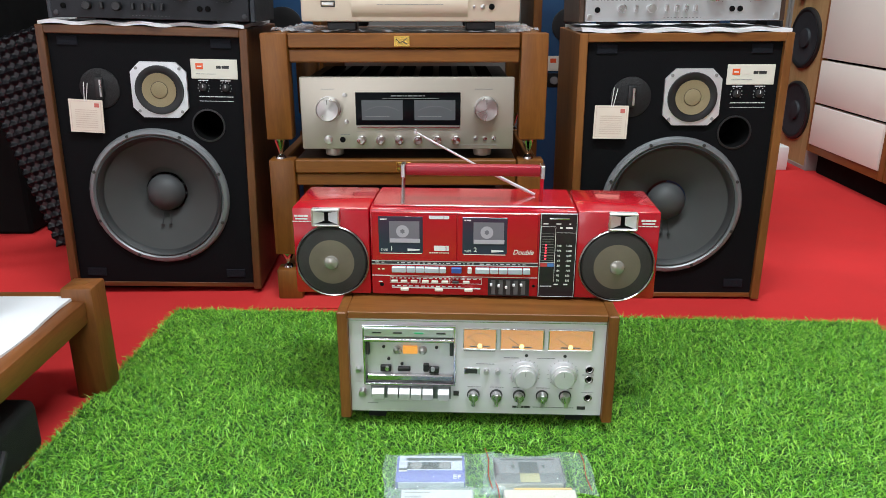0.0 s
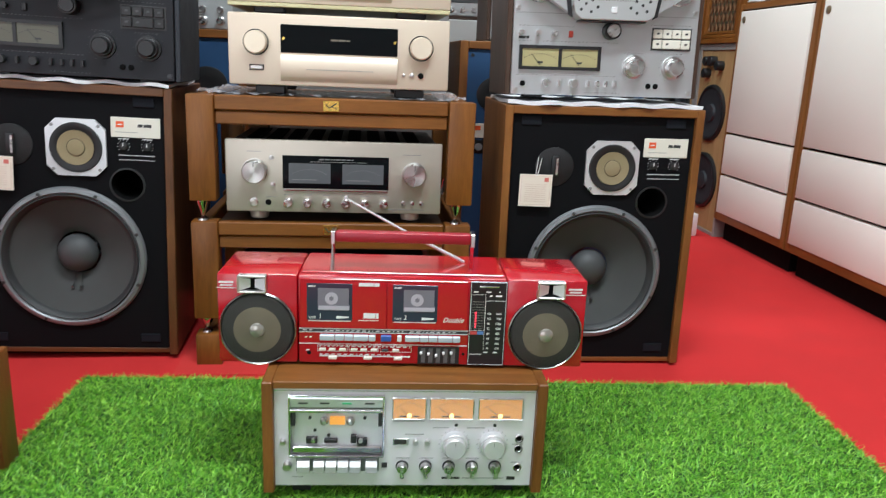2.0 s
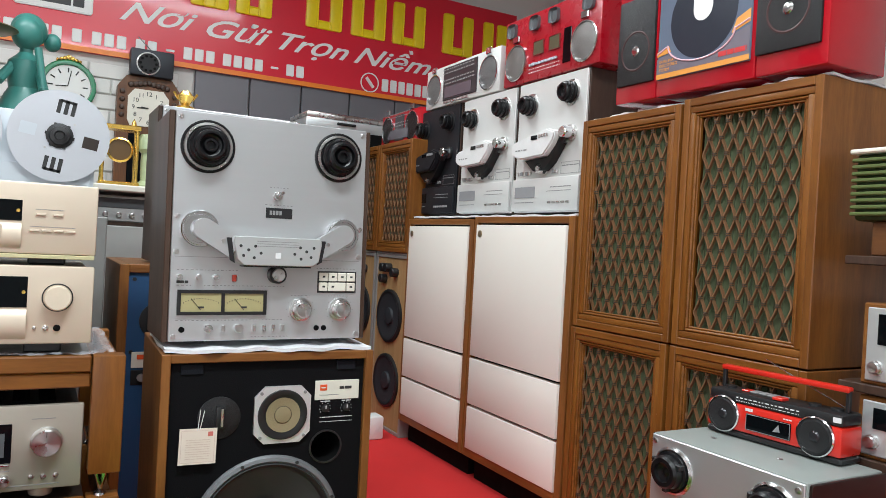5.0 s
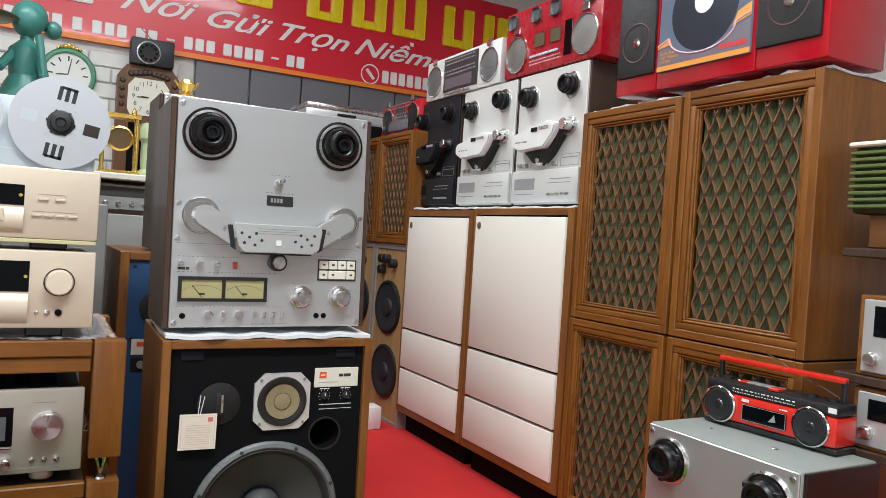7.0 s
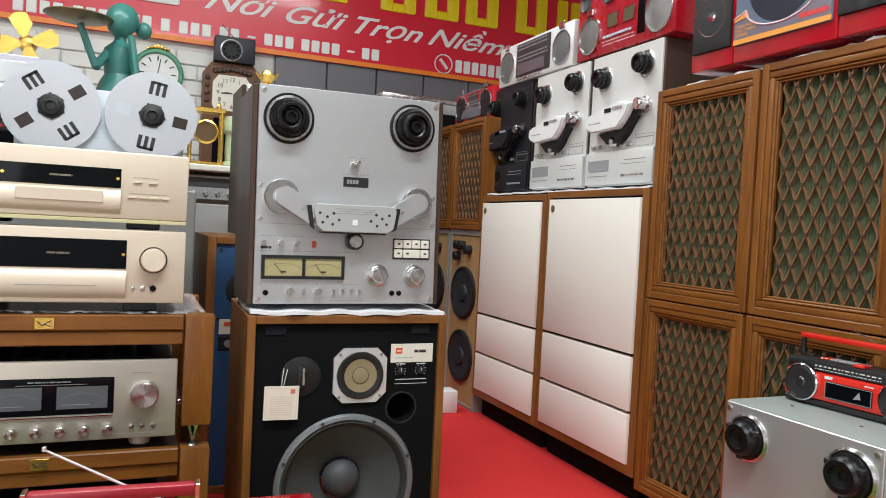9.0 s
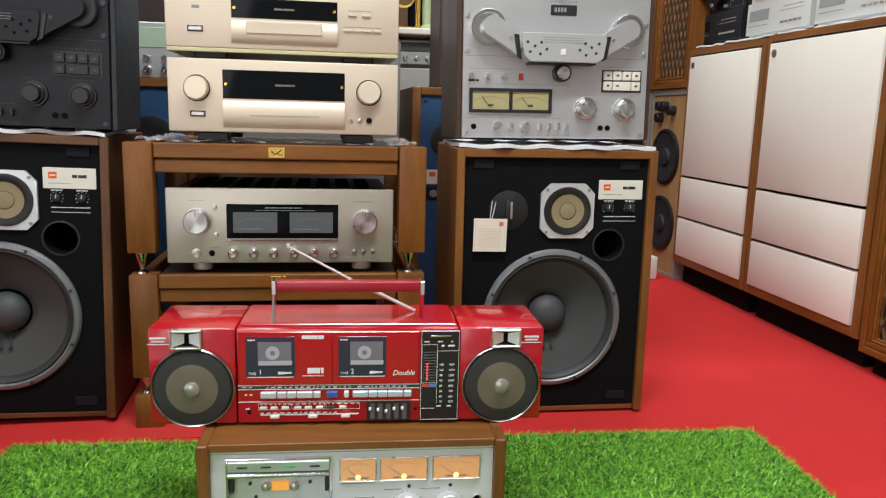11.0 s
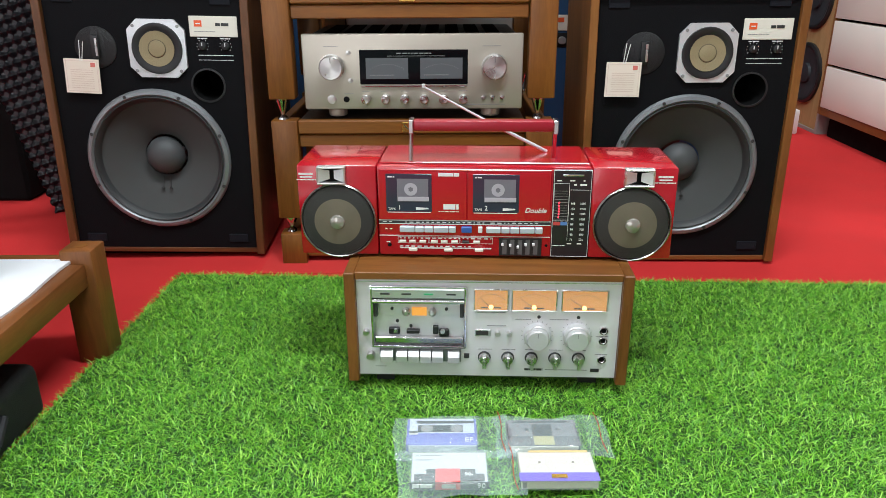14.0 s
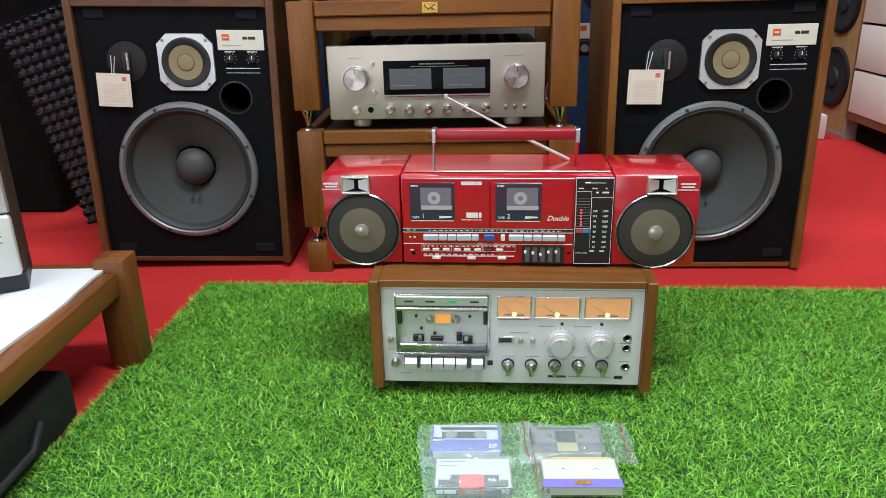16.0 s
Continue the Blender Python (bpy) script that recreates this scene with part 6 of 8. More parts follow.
def twin_stereo(m, body, w, H, label, grille, twin):
    t = thing("boombox", m, label, "boombox", "stereos on the cabinets")
    W, D = w / 2, 0.13
    bm = shape()
    box(bm, -W, W, 0, D, 0, H, 0.006, 2)
    part("housing", bm, body, t)
    rad = 0.066
    for s in (-1, 1):
        x, z = s * (W - rad - 0.012), rad + 0.014
        bm = shape()
        lathe(bm, [(rad, 0), (rad, 0.005), (rad - 0.004, 0.006), (rad - 0.005, 0.002)], 36, (x, 0, z), closed=False)
        r = part("speaker", bm, CHROME, t, "metal ringed speaker")
        bm = shape()
        lathe(bm, [(rad - 0.004, 0.002), (rad * 0.5, 0.006), (0, 0.007)], 36, (x, 0, z), closed=False)
        part("grille", bm, grille, r)
        bm = shape()
        box(bm, x - 0.018, x + 0.018, -0.008, 0, 2 * rad + 0.020, 2 * rad + 0.045, 0.002)
        part("horn_tweeter", bm, CHROME, t)
    if twin:
        for x in (-0.085, 0.005):
            bm = shape()
            box(bm, x, x + 0.060, -0.003, 0, 0.085, 0.135, 0.001)
            d = part("cassette_window", bm, paint("olive_window", (0.09, 0.085, 0.05), 0.2, bump=0), t)
            bm = shape()
            frame4(bm, x, x + 0.060, 0.085, 0.135, 0.002, -0.004, -0.003)
            part("window_frame", bm, paint("deep_red", (0.2, 0.004, 0.008), 0.3), d)
        bm = shape()
        box(bm, 0.085, 0.125, -0.003, 0, 0.03, 0.145, 0.001)
        part("tuner_panel", bm, GLASSB, t)
        for i in range(9):
            bm = shape()
            box(bm, -0.105 + i * 0.018, -0.091 + i * 0.018, -0.006, 0, 0.052, 0.061, 0.001)
            part("key", bm, GREYB, t)
        bm = shape()
        for z in (0.042, 0.030):
            bars(bm, -0.11, 0.07, z, 0.003, 0, gap=0.004, seed=int(z * 1000))
        part("panel_print", bm, INKW, t)
        for x in (-W + 0.05, -0.08, 0.03, W - 0.06):
            bm = shape()
            box(bm, x - 0.025, x + 0.025, -0.003, 0, 0.175, 0.225, 0.012, 3)
            part("upper_window", bm, DISPG, t)
    else:
        bm = shape()
        box(bm, -W + 2 * rad + 0.03, W - 2 * rad - 0.03, -0.004, 0, 0.020, H - 0.012, 0.002)
        f = part("centre_panel", bm, paint("grey_centre", (0.040, 0.040, 0.045), 0.35, metal=0.3), t, "dark grey tuner and cassette panel")
        bm = shape()
        box(bm, -0.12, 0.10, -0.006, -0.004, 0.028, 0.075, 0.001)
        part("cassette_door", bm, paint("mauve_door", (0.10, 0.085, 0.10), 0.25), f)
        bm = shape()
        for z in (0.09, 0.105, 0.135, 0.15):
            bars(bm, -0.14, 0.12, z, 0.005, -0.004, gap=0.004, seed=int(z * 1000))
        part("panel_print", bm, INK, f)
        for i in range(8):
            bm = shape()
            box(bm, -0.12 + i * 0.026, -0.10 + i * 0.026, -0.010, -0.004, 0.006, 0.014, 0.001)
            part("key", bm, KNOB, f)


twin_stereo(row(2.300, 1.450, 0.070), paint("deep_red_plastic", (0.34, 0.004, 0.014), 0.28, var=0.05, coat=0.4), 0.54, 0.24, "red double-cassette stereo with silver speakers on a tape deck", paint("silver_grille", (0.20, 0.19, 0.18), 0.4, metal=0.5, var=0.3, fine=1800, bump=0.5), True)
twin_stereo(row(2.900, 1.450, 0.070), PALE, 0.60, 0.172, "silver portable stereo with grey speakers on two tape decks", paint("grey_mesh", (0.16, 0.16, 0.16), 0.45, metal=0.4, var=0.3, fine=1800, bump=0.5), False)


# far end of the aisle
for y0, y1 in ((3.525, 3.170), (3.885, 3.530)):
    t, g, lw, lh = lattice_speaker(row((y0 + y1) / 2, 0.815), y0 - y1, 0.505, 0.35, "brown loudspeaker with woven wooden lattice at the aisle's end")
    lattice(g, lw, lh, 0.0, STRIP, 0.0182, 0.078)
    bm = shape()
    box(bm, -(y0 - y1) / 2 + 0.01, (y0 - y1) / 2 - 0.01, 0.01, 0.34, 0.0, 0.012, 0.002)
    single("metal_edge_board", bm, paint("grey_board", (0.4, 0.4, 0.38), 0.5, metal=0.4), "grey metal-edged board between the loudspeakers", "board", m=row((y0 + y1) / 2, 0.8025))


def two_woofer(m):
    t = thing("tower_speaker", m, "tall plywood loudspeaker with two black woofers and bare knobs", "loudspeaker", "tall loudspeakers at the aisle's end")
    W, H, D = 0.172, 0.855, 0.33
    for nm, b in (("side_panel", (-W, -W + 0.015, 0, D, 0, H)), ("side_panel", (W - 0.015, W, 0, D, 0, H)), ("top_panel", (-W + 0.0155, W - 0.0155, 0, D, H - 0.015, H)), ("bottom_panel", (-W + 0.0155, W - 0.0155, 0, D, 0, 0.015))):
        bm = shape()
        box(bm, *b, 0.001)
        part(nm, bm, paint("grey_edge", (0.30, 0.29, 0.27), 0.5, metal=0.2), t, "grey cabinet edge")
    bm = shape()
    box(bm, -W + 0.0155, W - 0.0155, 0.006, 0.02, 0.0155, H - 0.0155)
    part("baffle", bm, wood("plywood", (0.30, 0.17, 0.07), (0.48, 0.31, 0.14), "z", rough=0.6), t, "bare plywood baffle")
    for z in (0.24, 0.555):
        bm = shape()
        lathe(bm, [(0.130, -0.006), (0.130, 0.004), (0.120, 0.008), (0.110, 0.004)], 40, (0, 0, z), closed=False)
        w = part("woofer", bm, BLACK, t)
        bm = shape()
        lathe(bm, [(0.112, 0.004), (0.06, -0.003), (0.042, -0.004), (0.04, 0.006), (0, 0.012)], 40, (0, 0, z), closed=False)
        part("cone", bm, paint("grey_cone_far", (0.022, 0.025, 0.030), 0.6), w, "blue-grey cone")
    for x, z in ((-0.07, 0.79), (-0.02, 0.79), (-0.07, 0.735), (0.05, 0.77)):
        knob(t, x, z, 0.022, 0.03, 0.006, BLACK, "knob", False)


two_woofer(row(3.345, 0.0, 0.012) @ Matrix.Diagonal((1, 1, 0.938, 1)))
two_woofer(row(3.705, 0.0, 0.012) @ Matrix.Diagonal((1, 1, 0.938, 1)))
bm = shape()
box(bm, -0.045, 0.045, -0.04, 0.04, 0, 0.10, 0.008, 2)
single("small_white_box", bm, WHITE, "small white box on the carpet beside the tall speaker", "box", m=row(3.22, 0.0, -0.10))
twin_stereo(row(3.44, 1.321, 0.06), REDD, 0.42, 0.155, "red portable stereo at the aisle's end", GRILLED, False)


# ---------------------------------------------------------------- deck and small radio in front of the lattice speakers
def floor_deck():
    t = thing("reel_tape_deck", pose(1.25, 1.234, 0.0, 0, 0, -90) @ Matrix.Diagonal((1, 1, 0.936, 1)), "grey metal open-reel deck standing on the floor with dark wood sides", "tape deck", "reel tape decks")
    W, H, D = 0.190, 0.515, 0.222
    grey = paint("grey_green_metal", (0.34, 0.37, 0.35), 0.5, metal=0.25, var=0.08, bump=0.05)
    for s in (-1, 1):
        bm = shape()
        box(bm, min(s * W, s * (W - 0.006)), max(s * W, s * (W - 0.006)), 0.004, D, 0.0, H - 0.003, 0.001)
        part("side_panel", bm, wood("ebony_veneer", (0.010, 0.005, 0.004), (0.030, 0.015, 0.011), "y", rough=0.3), t, "dark brown wooden side")
    bm = shape()
    box(bm, -W + 0.0065, W - 0.0065, 0.0, D, 0.006, H, 0.004, 2)
    part("case", bm, grey, t, "grey-green metal case")
    bm = shape()
    box(bm, -W + 0.008, W - 0.008, -0.005, 0.0, 0.01, H - 0.003, 0.0015)
    part("front_panel", bm, BRUSHW, t)
    for x, z in ((-0.118, 0.444), (0.122, 0.444)):
        bm = shape()
        lathe(bm, [(0.052, 0), (0.052, 0.003), (0.047, 0.006), (0.045, 0.002)], 36, (x, -0.005, z))
        h = part("reel_table", bm, KNOB, t, "bright metal reel table")
        bm = shape()
        lathe(bm, [(0.044, 0.003), (0.043, 0.012), (0.037, 0.014), (0.036, 0.028), (0.031, 0.033), (0.022, 0.033), (0.020, 0.026), (0.010, 0.022), (0, 0.026)], 28, (x, -0.005, z))
        part("hub_clamp", bm, HUBB, h, "ribbed black hub adapter")
        for k in range(3):
            a = radians(30 + 120 * k)
            bm = shape()
            box(bm, x + 0.038 * math.cos(a) - 0.006, x + 0.038 * math.cos(a) + 0.006, -0.030, -0.015, z + 0.038 * math.sin(a) - 0.006, z + 0.038 * math.sin(a) + 0.006, 0.0015)
            part("claw", bm, BLACK, h)
    for x, z in ((-0.172, 0.498), (0.170, 0.498)):
        bm = shape()
        lathe(bm, [(0.006, 0), (0.006, 0.002), (0.003, 0.003)], 14, (x, -0.005, z))
        part("screw", bm, KNOB, t)
    pts = [(-0.165, 0.262), (-0.150, 0.235), (-0.080, 0.190), (0.08, 0.190), (0.15, 0.235), (0.165, 0.262), (0.13, 0.272), (0.07, 0.232), (-0.07, 0.232), (-0.13, 0.272)]
    bm = shape()
    prism(bm, pts[::-1], -0.045, -0.006)
    part("head_cover", bm, BRUSHW, t)
    for x in (-0.148, 0.148):
        knob(t, x, 0.265, 0.030, 0.022, -0.005, CHROME, "tape_guide", False)
    for x in (0.05, 0.13):
        knob(t, x, 0.08, 0.022, 0.02, -0.005, KNOB, "level_knob")
    bm = shape()
    for x, z in ((-0.1, 0.5155), (0.06, 0.5155)):
        lathe(bm, [(0.006, 0), (0.004, 0.0015), (0, 0.0015)], 12, (x, 0.09, z), "z")
    part("top_rivet", bm, KNOB, t)


floor_deck()


def small_radio():
    t = thing("cassette_radio", pose(1.394, 1.243, 0.4845, 0, 0, -86) @ Matrix.Scale(1.02, 4), "small red and black cassette radio with a raised handle", "radio")
    red = paint("orange_red_plastic", (0.62, 0.022, 0.012), 0.3, var=0.04, bump=0.02, coat=0.3)
    bm = shape()
    box(bm, -0.148, 0.148, 0.002, 0.072, 0.0, 0.012, 0.003)
    part("base", bm, BLACK, t)
    bm = shape()
    box(bm, -0.148, 0.148, 0.0, 0.074, 0.0125, 0.070, 0.007, 2)
    part("housing", bm, red, t)
    bm = shape()
    box(bm, -0.147, 0.147, 0.003, 0.072, 0.0705, 0.094, 0.006, 2)
    top = part("top_deck", bm, BLACK, t, "black top with keys and dials")
    bm = shape()
    bars(bm, -0.08, 0.06, 0.083, 0.0022, 0.003, gap=0.003, seed=3)
    bars(bm, -0.08, 0.06, 0.0765, 0.0015, 0.003, gap=0.002, seed=4)
    part("dial_print", bm, INKW, top)
    for i in range(5):
        bm = shape()
        box(bm, -0.085 + i * 0.020, -0.068 + i * 0.020, 0.025, 0.050, 0.094, 0.0975, 0.001)
        part("key", bm, INK if i else red, top)
    bm = shape()
    box(bm, 0.000, 0.022, 0.005, 0.028, 0.094, 0.100, 0.001)
    part("red_key", bm, red, top)
    for x in (-0.120, 0.070, 0.115):
        bm = shape()
        cyl(bm, x, 0.040, 0.094, 0.012, 0.005, 18, "z")
        part("dial", bm, BLACK, top)
    for x in (-0.106, 0.098):
        bm = shape()
        lathe(bm, [(0.0385, 0), (0.0385, 0.004), (0.036, 0.006), (0.035, 0.002)], 40, (x, 0, 0.044), closed=False)
        s = part("speaker", bm, CHROME, t, "black speaker with thin chrome ring")
        bm = shape()
        lathe(bm, [(0.0355, 0.003), (0.030, 0.0065), (0.012, 0.0045), (0, 0.0045)], 40, (x, 0, 0.044), closed=False)
        part("grille", bm, GRILLED, s)
        bm = shape()
        lathe(bm, [(0.011, 0.005), (0.008, 0.0085), (0, 0.0095)], 20, (x, 0, 0.044), closed=False)
        part("centre_dome", bm, paint("smoky_chrome", (0.05, 0.05, 0.055), 0.15, metal=0.6, bump=0), s)
    bm = shape()
    box(bm, -0.052, 0.048, -0.003, 0, 0.022, 0.056, 0.002)
    w = part("cassette_window", bm, GLASSB, t, "black cassette window")
    bm = shape()
    prism(bm, [(0.010, 0.032), (0.026, 0.034), (0.022, 0.048)], -0.0036, -0.003)
    frame4(bm, -0.051, 0.047, 0.023, 0.055, 0.001, -0.0036, -0.003)
    part("window_print", bm, INK, w)
    bm = shape()
    bars(bm, -0.055, -0.038, 0.063, 0.006, 0, gap=-0.003, seed=3)
    bars(bm, 0.030, 0.048, 0.062, 0.0025, 0, seed=4)
    box(bm, 0.128, 0.144, 0.0022, 0.003, 0.078, 0.088)
    part("maker_name", bm, INKW, t)
    for s in (-1, 1):
        bm = shape()
        box(bm, s * 0.136 - 0.004, s * 0.136 + 0.004, 0.034, 0.044, 0.094, 0.138, 0.0015)
        part("handle_arm", bm, BLACK, t)
    bm = shape()
    box(bm, -0.140, 0.140, 0.030, 0.048, 0.132, 0.143, 0.003, 2)
    part("handle_grip", bm, red, t)
    bm = shape()
    rod(bm, (0.118, 0.058, 0.100), (-0.055, 0.060, 0.165), 0.0016, 8)
    part("aerial", bm, CHROME, t)


small_radio()

# shelf with receivers beside the lattice speakers
sh = thing("shelf_unit", pose(0, 0, 0), "dark wooden shelf holding old receivers beside the loudspeakers", "shelf")
for z in (0.470, 0.615, 0.868):
    bm = shape()
    box(bm, 1.50, 1.85, 0.62, 1.17, z, z + 0.018, 0.002)
    part("shelf_board", bm, DWOOD, sh)
for x in (1.502, 1.828):
    for y in (0.63, 1.155):
        bm = shape()
        box(bm, x, x + 0.02, y, y + 0.013, 0, 0.4695)
        part("shelf_post", bm, DWOOD, sh)
for z, h, lb in ((0.4885, 0.122, "silver receiver in a walnut case on the shelf"), (0.6335, 0.160, "silver cassette receiver in a walnut case on the shelf")):
    t = thing("stereo_receiver", pose(1.51, 0.905, z, 0, 0, -90), lb, "receiver", "receivers on the shelf")
    bm = shape()
    box(bm, -0.225, 0.225, 0.0, 0.28, 0, h, 0.003)
    part("case", bm, teak("x"), t)
    bm = shape()
    box(bm, -0.213, 0.213, -0.006, 0, 0.008, h - 0.008, 0.002)
    part("front_panel", bm, BRUSH, t)
    bm = shape()
    box(bm, -0.19, 0.16, -0.008, -0.006, h * 0.5, h - 0.02, 0.001)
    part("dial_window", bm, GLASSB, t)
    for k in range(7):
        knob(t, -0.19 + k * 0.06, 0.035, 0.014, 0.014, -0.006, KNOB, "knob")
bm = shape()
box(bm, 1.52, 1.82, 0.65, 1.13, 0.8865, 0.955, 0.003)
single("wooden_box", bm, wal("y"), "small brown wooden box on the shelf", "box")
t = thing("louvred_radio", pose(1.50, 0.985, 0.956, 0, 0, -90), "olive green plastic set with horizontal louvres", "radio")
olive = paint("olive_plastic", (0.09, 0.12, 0.035), 0.45, bump=0.03)
bm = shape()
box(bm, -0.18, 0.18, 0.012, 0.15, 0, 0.135, 0.008, 2)
part("housing", bm, paint("dark_olive", (0.03, 0.045, 0.012), 0.5), t)
for k in range(9):
    bm = shape()
    box(bm, -0.182, 0.182, 0.0, 0.05, 0.010 + k * 0.0135, 0.0175 + k * 0.0135, 0.002)
    part("louvre", bm, olive, t)
bm = shape()
box(bm, -0.185, 0.185, -0.004, 0.153, 0.134, 0.144, 0.003)
part("top_rim", bm, CREAM, t, "cream top rim")


# ---------------------------------------------------------------- behind the front row
def blue_monitor(x0, x1, label):
    t = thing("studio_monitor", pose((x0 + x1) / 2, 2.45, 0) @ Matrix.Diagonal((1, 1, 0.921, 1)), label, "loudspeaker", "blue studio monitors")
    W, H, D = (x1 - x0) / 2, 0.825, 0.46
    for nm, b, g in (("side_panel", (-W, -W + 0.025, -0.012, D, 0, H), "z"), ("side_panel", (W - 0.025, W, -0.012, D, 0, H), "z"), ("top_panel", (-W + 0.0255, W - 0.0255, -0.012, D, H - 0.025, H), "x"), ("bottom_panel", (-W + 0.0255, W - 0.0255, -0.012, D, 0, 0.025), "x")):
        bm = shape()
        box(bm, *b, 0.002)
        part(nm, bm, teak(g), t)
    bm = shape()
    box(bm, -W + 0.0255, W - 0.0255, 0, 0.02, 0.0255, H - 0.0255)
    part("baffle", bm, BLUEB, t, "deep blue front board")
    for s in (-1, 1):
        bm = shape()
        lathe(bm, [(0.058, 0), (0.058, 0.004), (0.05, 0.006), (0.02, 0.002), (0, 0.002)], 32, (s * (W - 0.115), 0, 0.655))
        part("port", bm, BLACK, t)
        for z in (0.78, 0.56):
            bm = shape()
            cyl(bm, s * (W - 0.04), 0, z, 0.006, 0.003, 10)
            part("bolt", bm, BLACK, t)
    bm = shape()
    lathe(bm, [(0.185, 0), (0.185, 0.008), (0.17, 0.010), (0.05, -0.0), (0, 0.01)], 40, (0, 0, 0.27))
    part("woofer", bm, BLACK, t)
    bm = shape()
    box(bm, -W + 0.042, -W + 0.155, -0.004, 0, 0.512, 0.560, 0.001)
    p = part("name_plate", bm, CREAM, t, "cream plate with orange mark")
    bm = shape()
    box(bm, -W + 0.056, -W + 0.074, -0.005, -0.004, 0.538, 0.552)
    part("maker_mark", bm, ORANGE, p)
    bm = shape()
    box(bm, -W + 0.042, -W + 0.155, -0.003, 0, 0.460, 0.505, 0.001)
    q = part("control_plate", bm, BLACK, t)
    for dx in (0.07, 0.12):
        knob(q, -W + dx, 0.482, 0.012, 0.008, -0.003, INK, "dial", False)


blue_monitor(0.260, 0.870, "large teak studio monitor with a deep blue baffle")
blue_monitor(-0.975, -0.365, "large teak studio monitor with a deep blue baffle")

# big reel deck on the stand behind the rack
t = thing("reel_tape_deck", pose(-0.036, 2.70, 0.886), "white open-reel deck carrying two large metal reels", "tape deck", "reel tape decks")
pale_blue = paint("pale_blue_white_panel", (0.66, 0.71, 0.76), 0.45, metal=0.1, var=0.03)
bm = shape()
box(bm, -0.235, 0.235, 0.0, 0.2, 0, 0.295, 0.005, 2)
part("case", bm, pale_blue, t)
bm = shape()
box(bm, -0.225, 0.225, -0.004, 0, 0.02, 0.145, 0.001)
part("lower_panel", bm, pale_blue, t)
knob(t, 0.075, 0.167, 0.010, 0.014, 0, BLACK, "knob", False)
bm = shape()
box(bm, 0.045, 0.125, -0.002, 0, 0.125, 0.142)
part("window", bm, GLASSB, t)
reelm = paint("anodised_reel", (0.62, 0.64, 0.68), 0.42, metal=0.45, var=0.03, bump=0.02)
for x, rot in ((-0.138, 35), (0.138, -10)):
    reel = new("tape_reel")
    reel.parent = t
    reel.matrix_basis = Matrix.Translation((x, -0.03, 0.228)) @ pose(0, 0, 0, 0, -rot, 0)
    bm = shape()
    lathe(bm, [(0.133, 0.0), (0.133, 0.002), (0.034, 0.002)], 64, (0, 0, 0))
    part("front_flange", bm, reelm, reel)
    bm = shape()
    lathe(bm, [(0.133, 0.010), (0.133, 0.012)], 64, (0, 0.014, 0))
    part("back_flange", bm, reelm, reel)
    bm = shape()
    lathe(bm, [(0.036, 0), (0.036, 0.006), (0.028, 0.008), (0.026, 0.018), (0.014, 0.020), (0.012, 0.012), (0, 0.012)], 24, (0, -0.002, 0))
    for k in range(6):
        a = k * math.pi / 3
        box(bm, 0.035 * math.cos(a) - 0.004, 0.035 * math.cos(a) + 0.004, -0.008, -0.002, 0.035 * math.sin(a) - 0.004, 0.035 * math.sin(a) + 0.004)
    part("hub_clamp", bm, BLACK, reel, "black hub clamp")
    for s in (-1, 1):
        for dx in (-0.019, 0, 0.019):
            bm = shape()
            box(bm, dx - 0.0055, dx + 0.0055, -0.0026, -0.002, min(s * 0.064, s * 0.104), max(s * 0.064, s * 0.104))
            part("cut_out", bm, INKD, reel, "dark slot of the reel")
        bm = shape()
        box(bm, dx - 0.019 - 0.0195, dx + 0.005, -0.0026, -0.002, s * 0.102 - 0.004, s * 0.102 + 0.004)
        part("slot_bridge", bm, INKD, reel)
        bm = shape()
        box(bm, min(s * 0.062, s * 0.104), max(s * 0.062, s * 0.104), -0.0026, -0.002, -0.017, 0.017)
        part("window", bm, pale_blue if s < 0 < x else paint("brown_tape", (0.035, 0.022, 0.018), 0.35), reel, "open window of the reel")
        bm = shape()
        cyl(bm, s * 0.03, -0.002, 0.042 * s, 0.003, 0.002, 10)
        part("screw", bm, KNOB, reel)
bm = shape()
box(bm, -0.305, 0.225, 2.46, 2.95, 0, 0.8855, 0.004)
single("deck_stand", bm, paint("grey_stand", (0.25, 0.25, 0.24), 0.6), "plain grey stand under the reel deck", "stand")

# equipment on the far monitor
t = thing("stereo_receiver", pose(-0.64, 2.47, 0.7605), "silver receiver with a pale green dial and many knobs", "receiver", "old receivers")
bm = shape()
box(bm, -0.235, 0.235, 0.0, 0.3, 0.0, 0.155, 0.003)
part("case", bm, BRUSH, t)
bm = shape()
box(bm, -0.225, 0.225, -0.003, 0, 0.085, 0.140, 0.001)
part("dial_window", bm, paint("pale_green_dial", (0.42, 0.55, 0.42), 0.3, bump=0), t, "pale green dial")
for k in range(9):
    knob(t, -0.2 + k * 0.05, 0.055, 0.010, 0.012, 0, KNOB, "knob", False)
    knob(t, -0.2 + k * 0.05, 0.024, 0.013, 0.018, 0, KNOB, "knob")
t = thing("turntable", pose(-0.62, 2.50, 0.9165), "black turntable under a clear hinged lid", "turntable")
bm = shape()
box(bm, -0.215, 0.215, 0, 0.32, 0, 0.085, 0.004)
part("plinth", bm, paint("dark_plinth", (0.035, 0.022, 0.022), 0.4), t)
bm = shape()
box(bm, -0.21, 0.21, 0.004, 0.31, 0.086, 0.150, 0.004)
part("dust_cover", bm, clear("lid_plastic", (0.75, 0.78, 0.8), 0.35), t, "clear plastic lid")
bm = shape()
cyl(bm, -0.03, 0.16, 0.0855, 0.145, 0.02, 36, "z", 0.003)
part("platter", bm, KNOB, t)
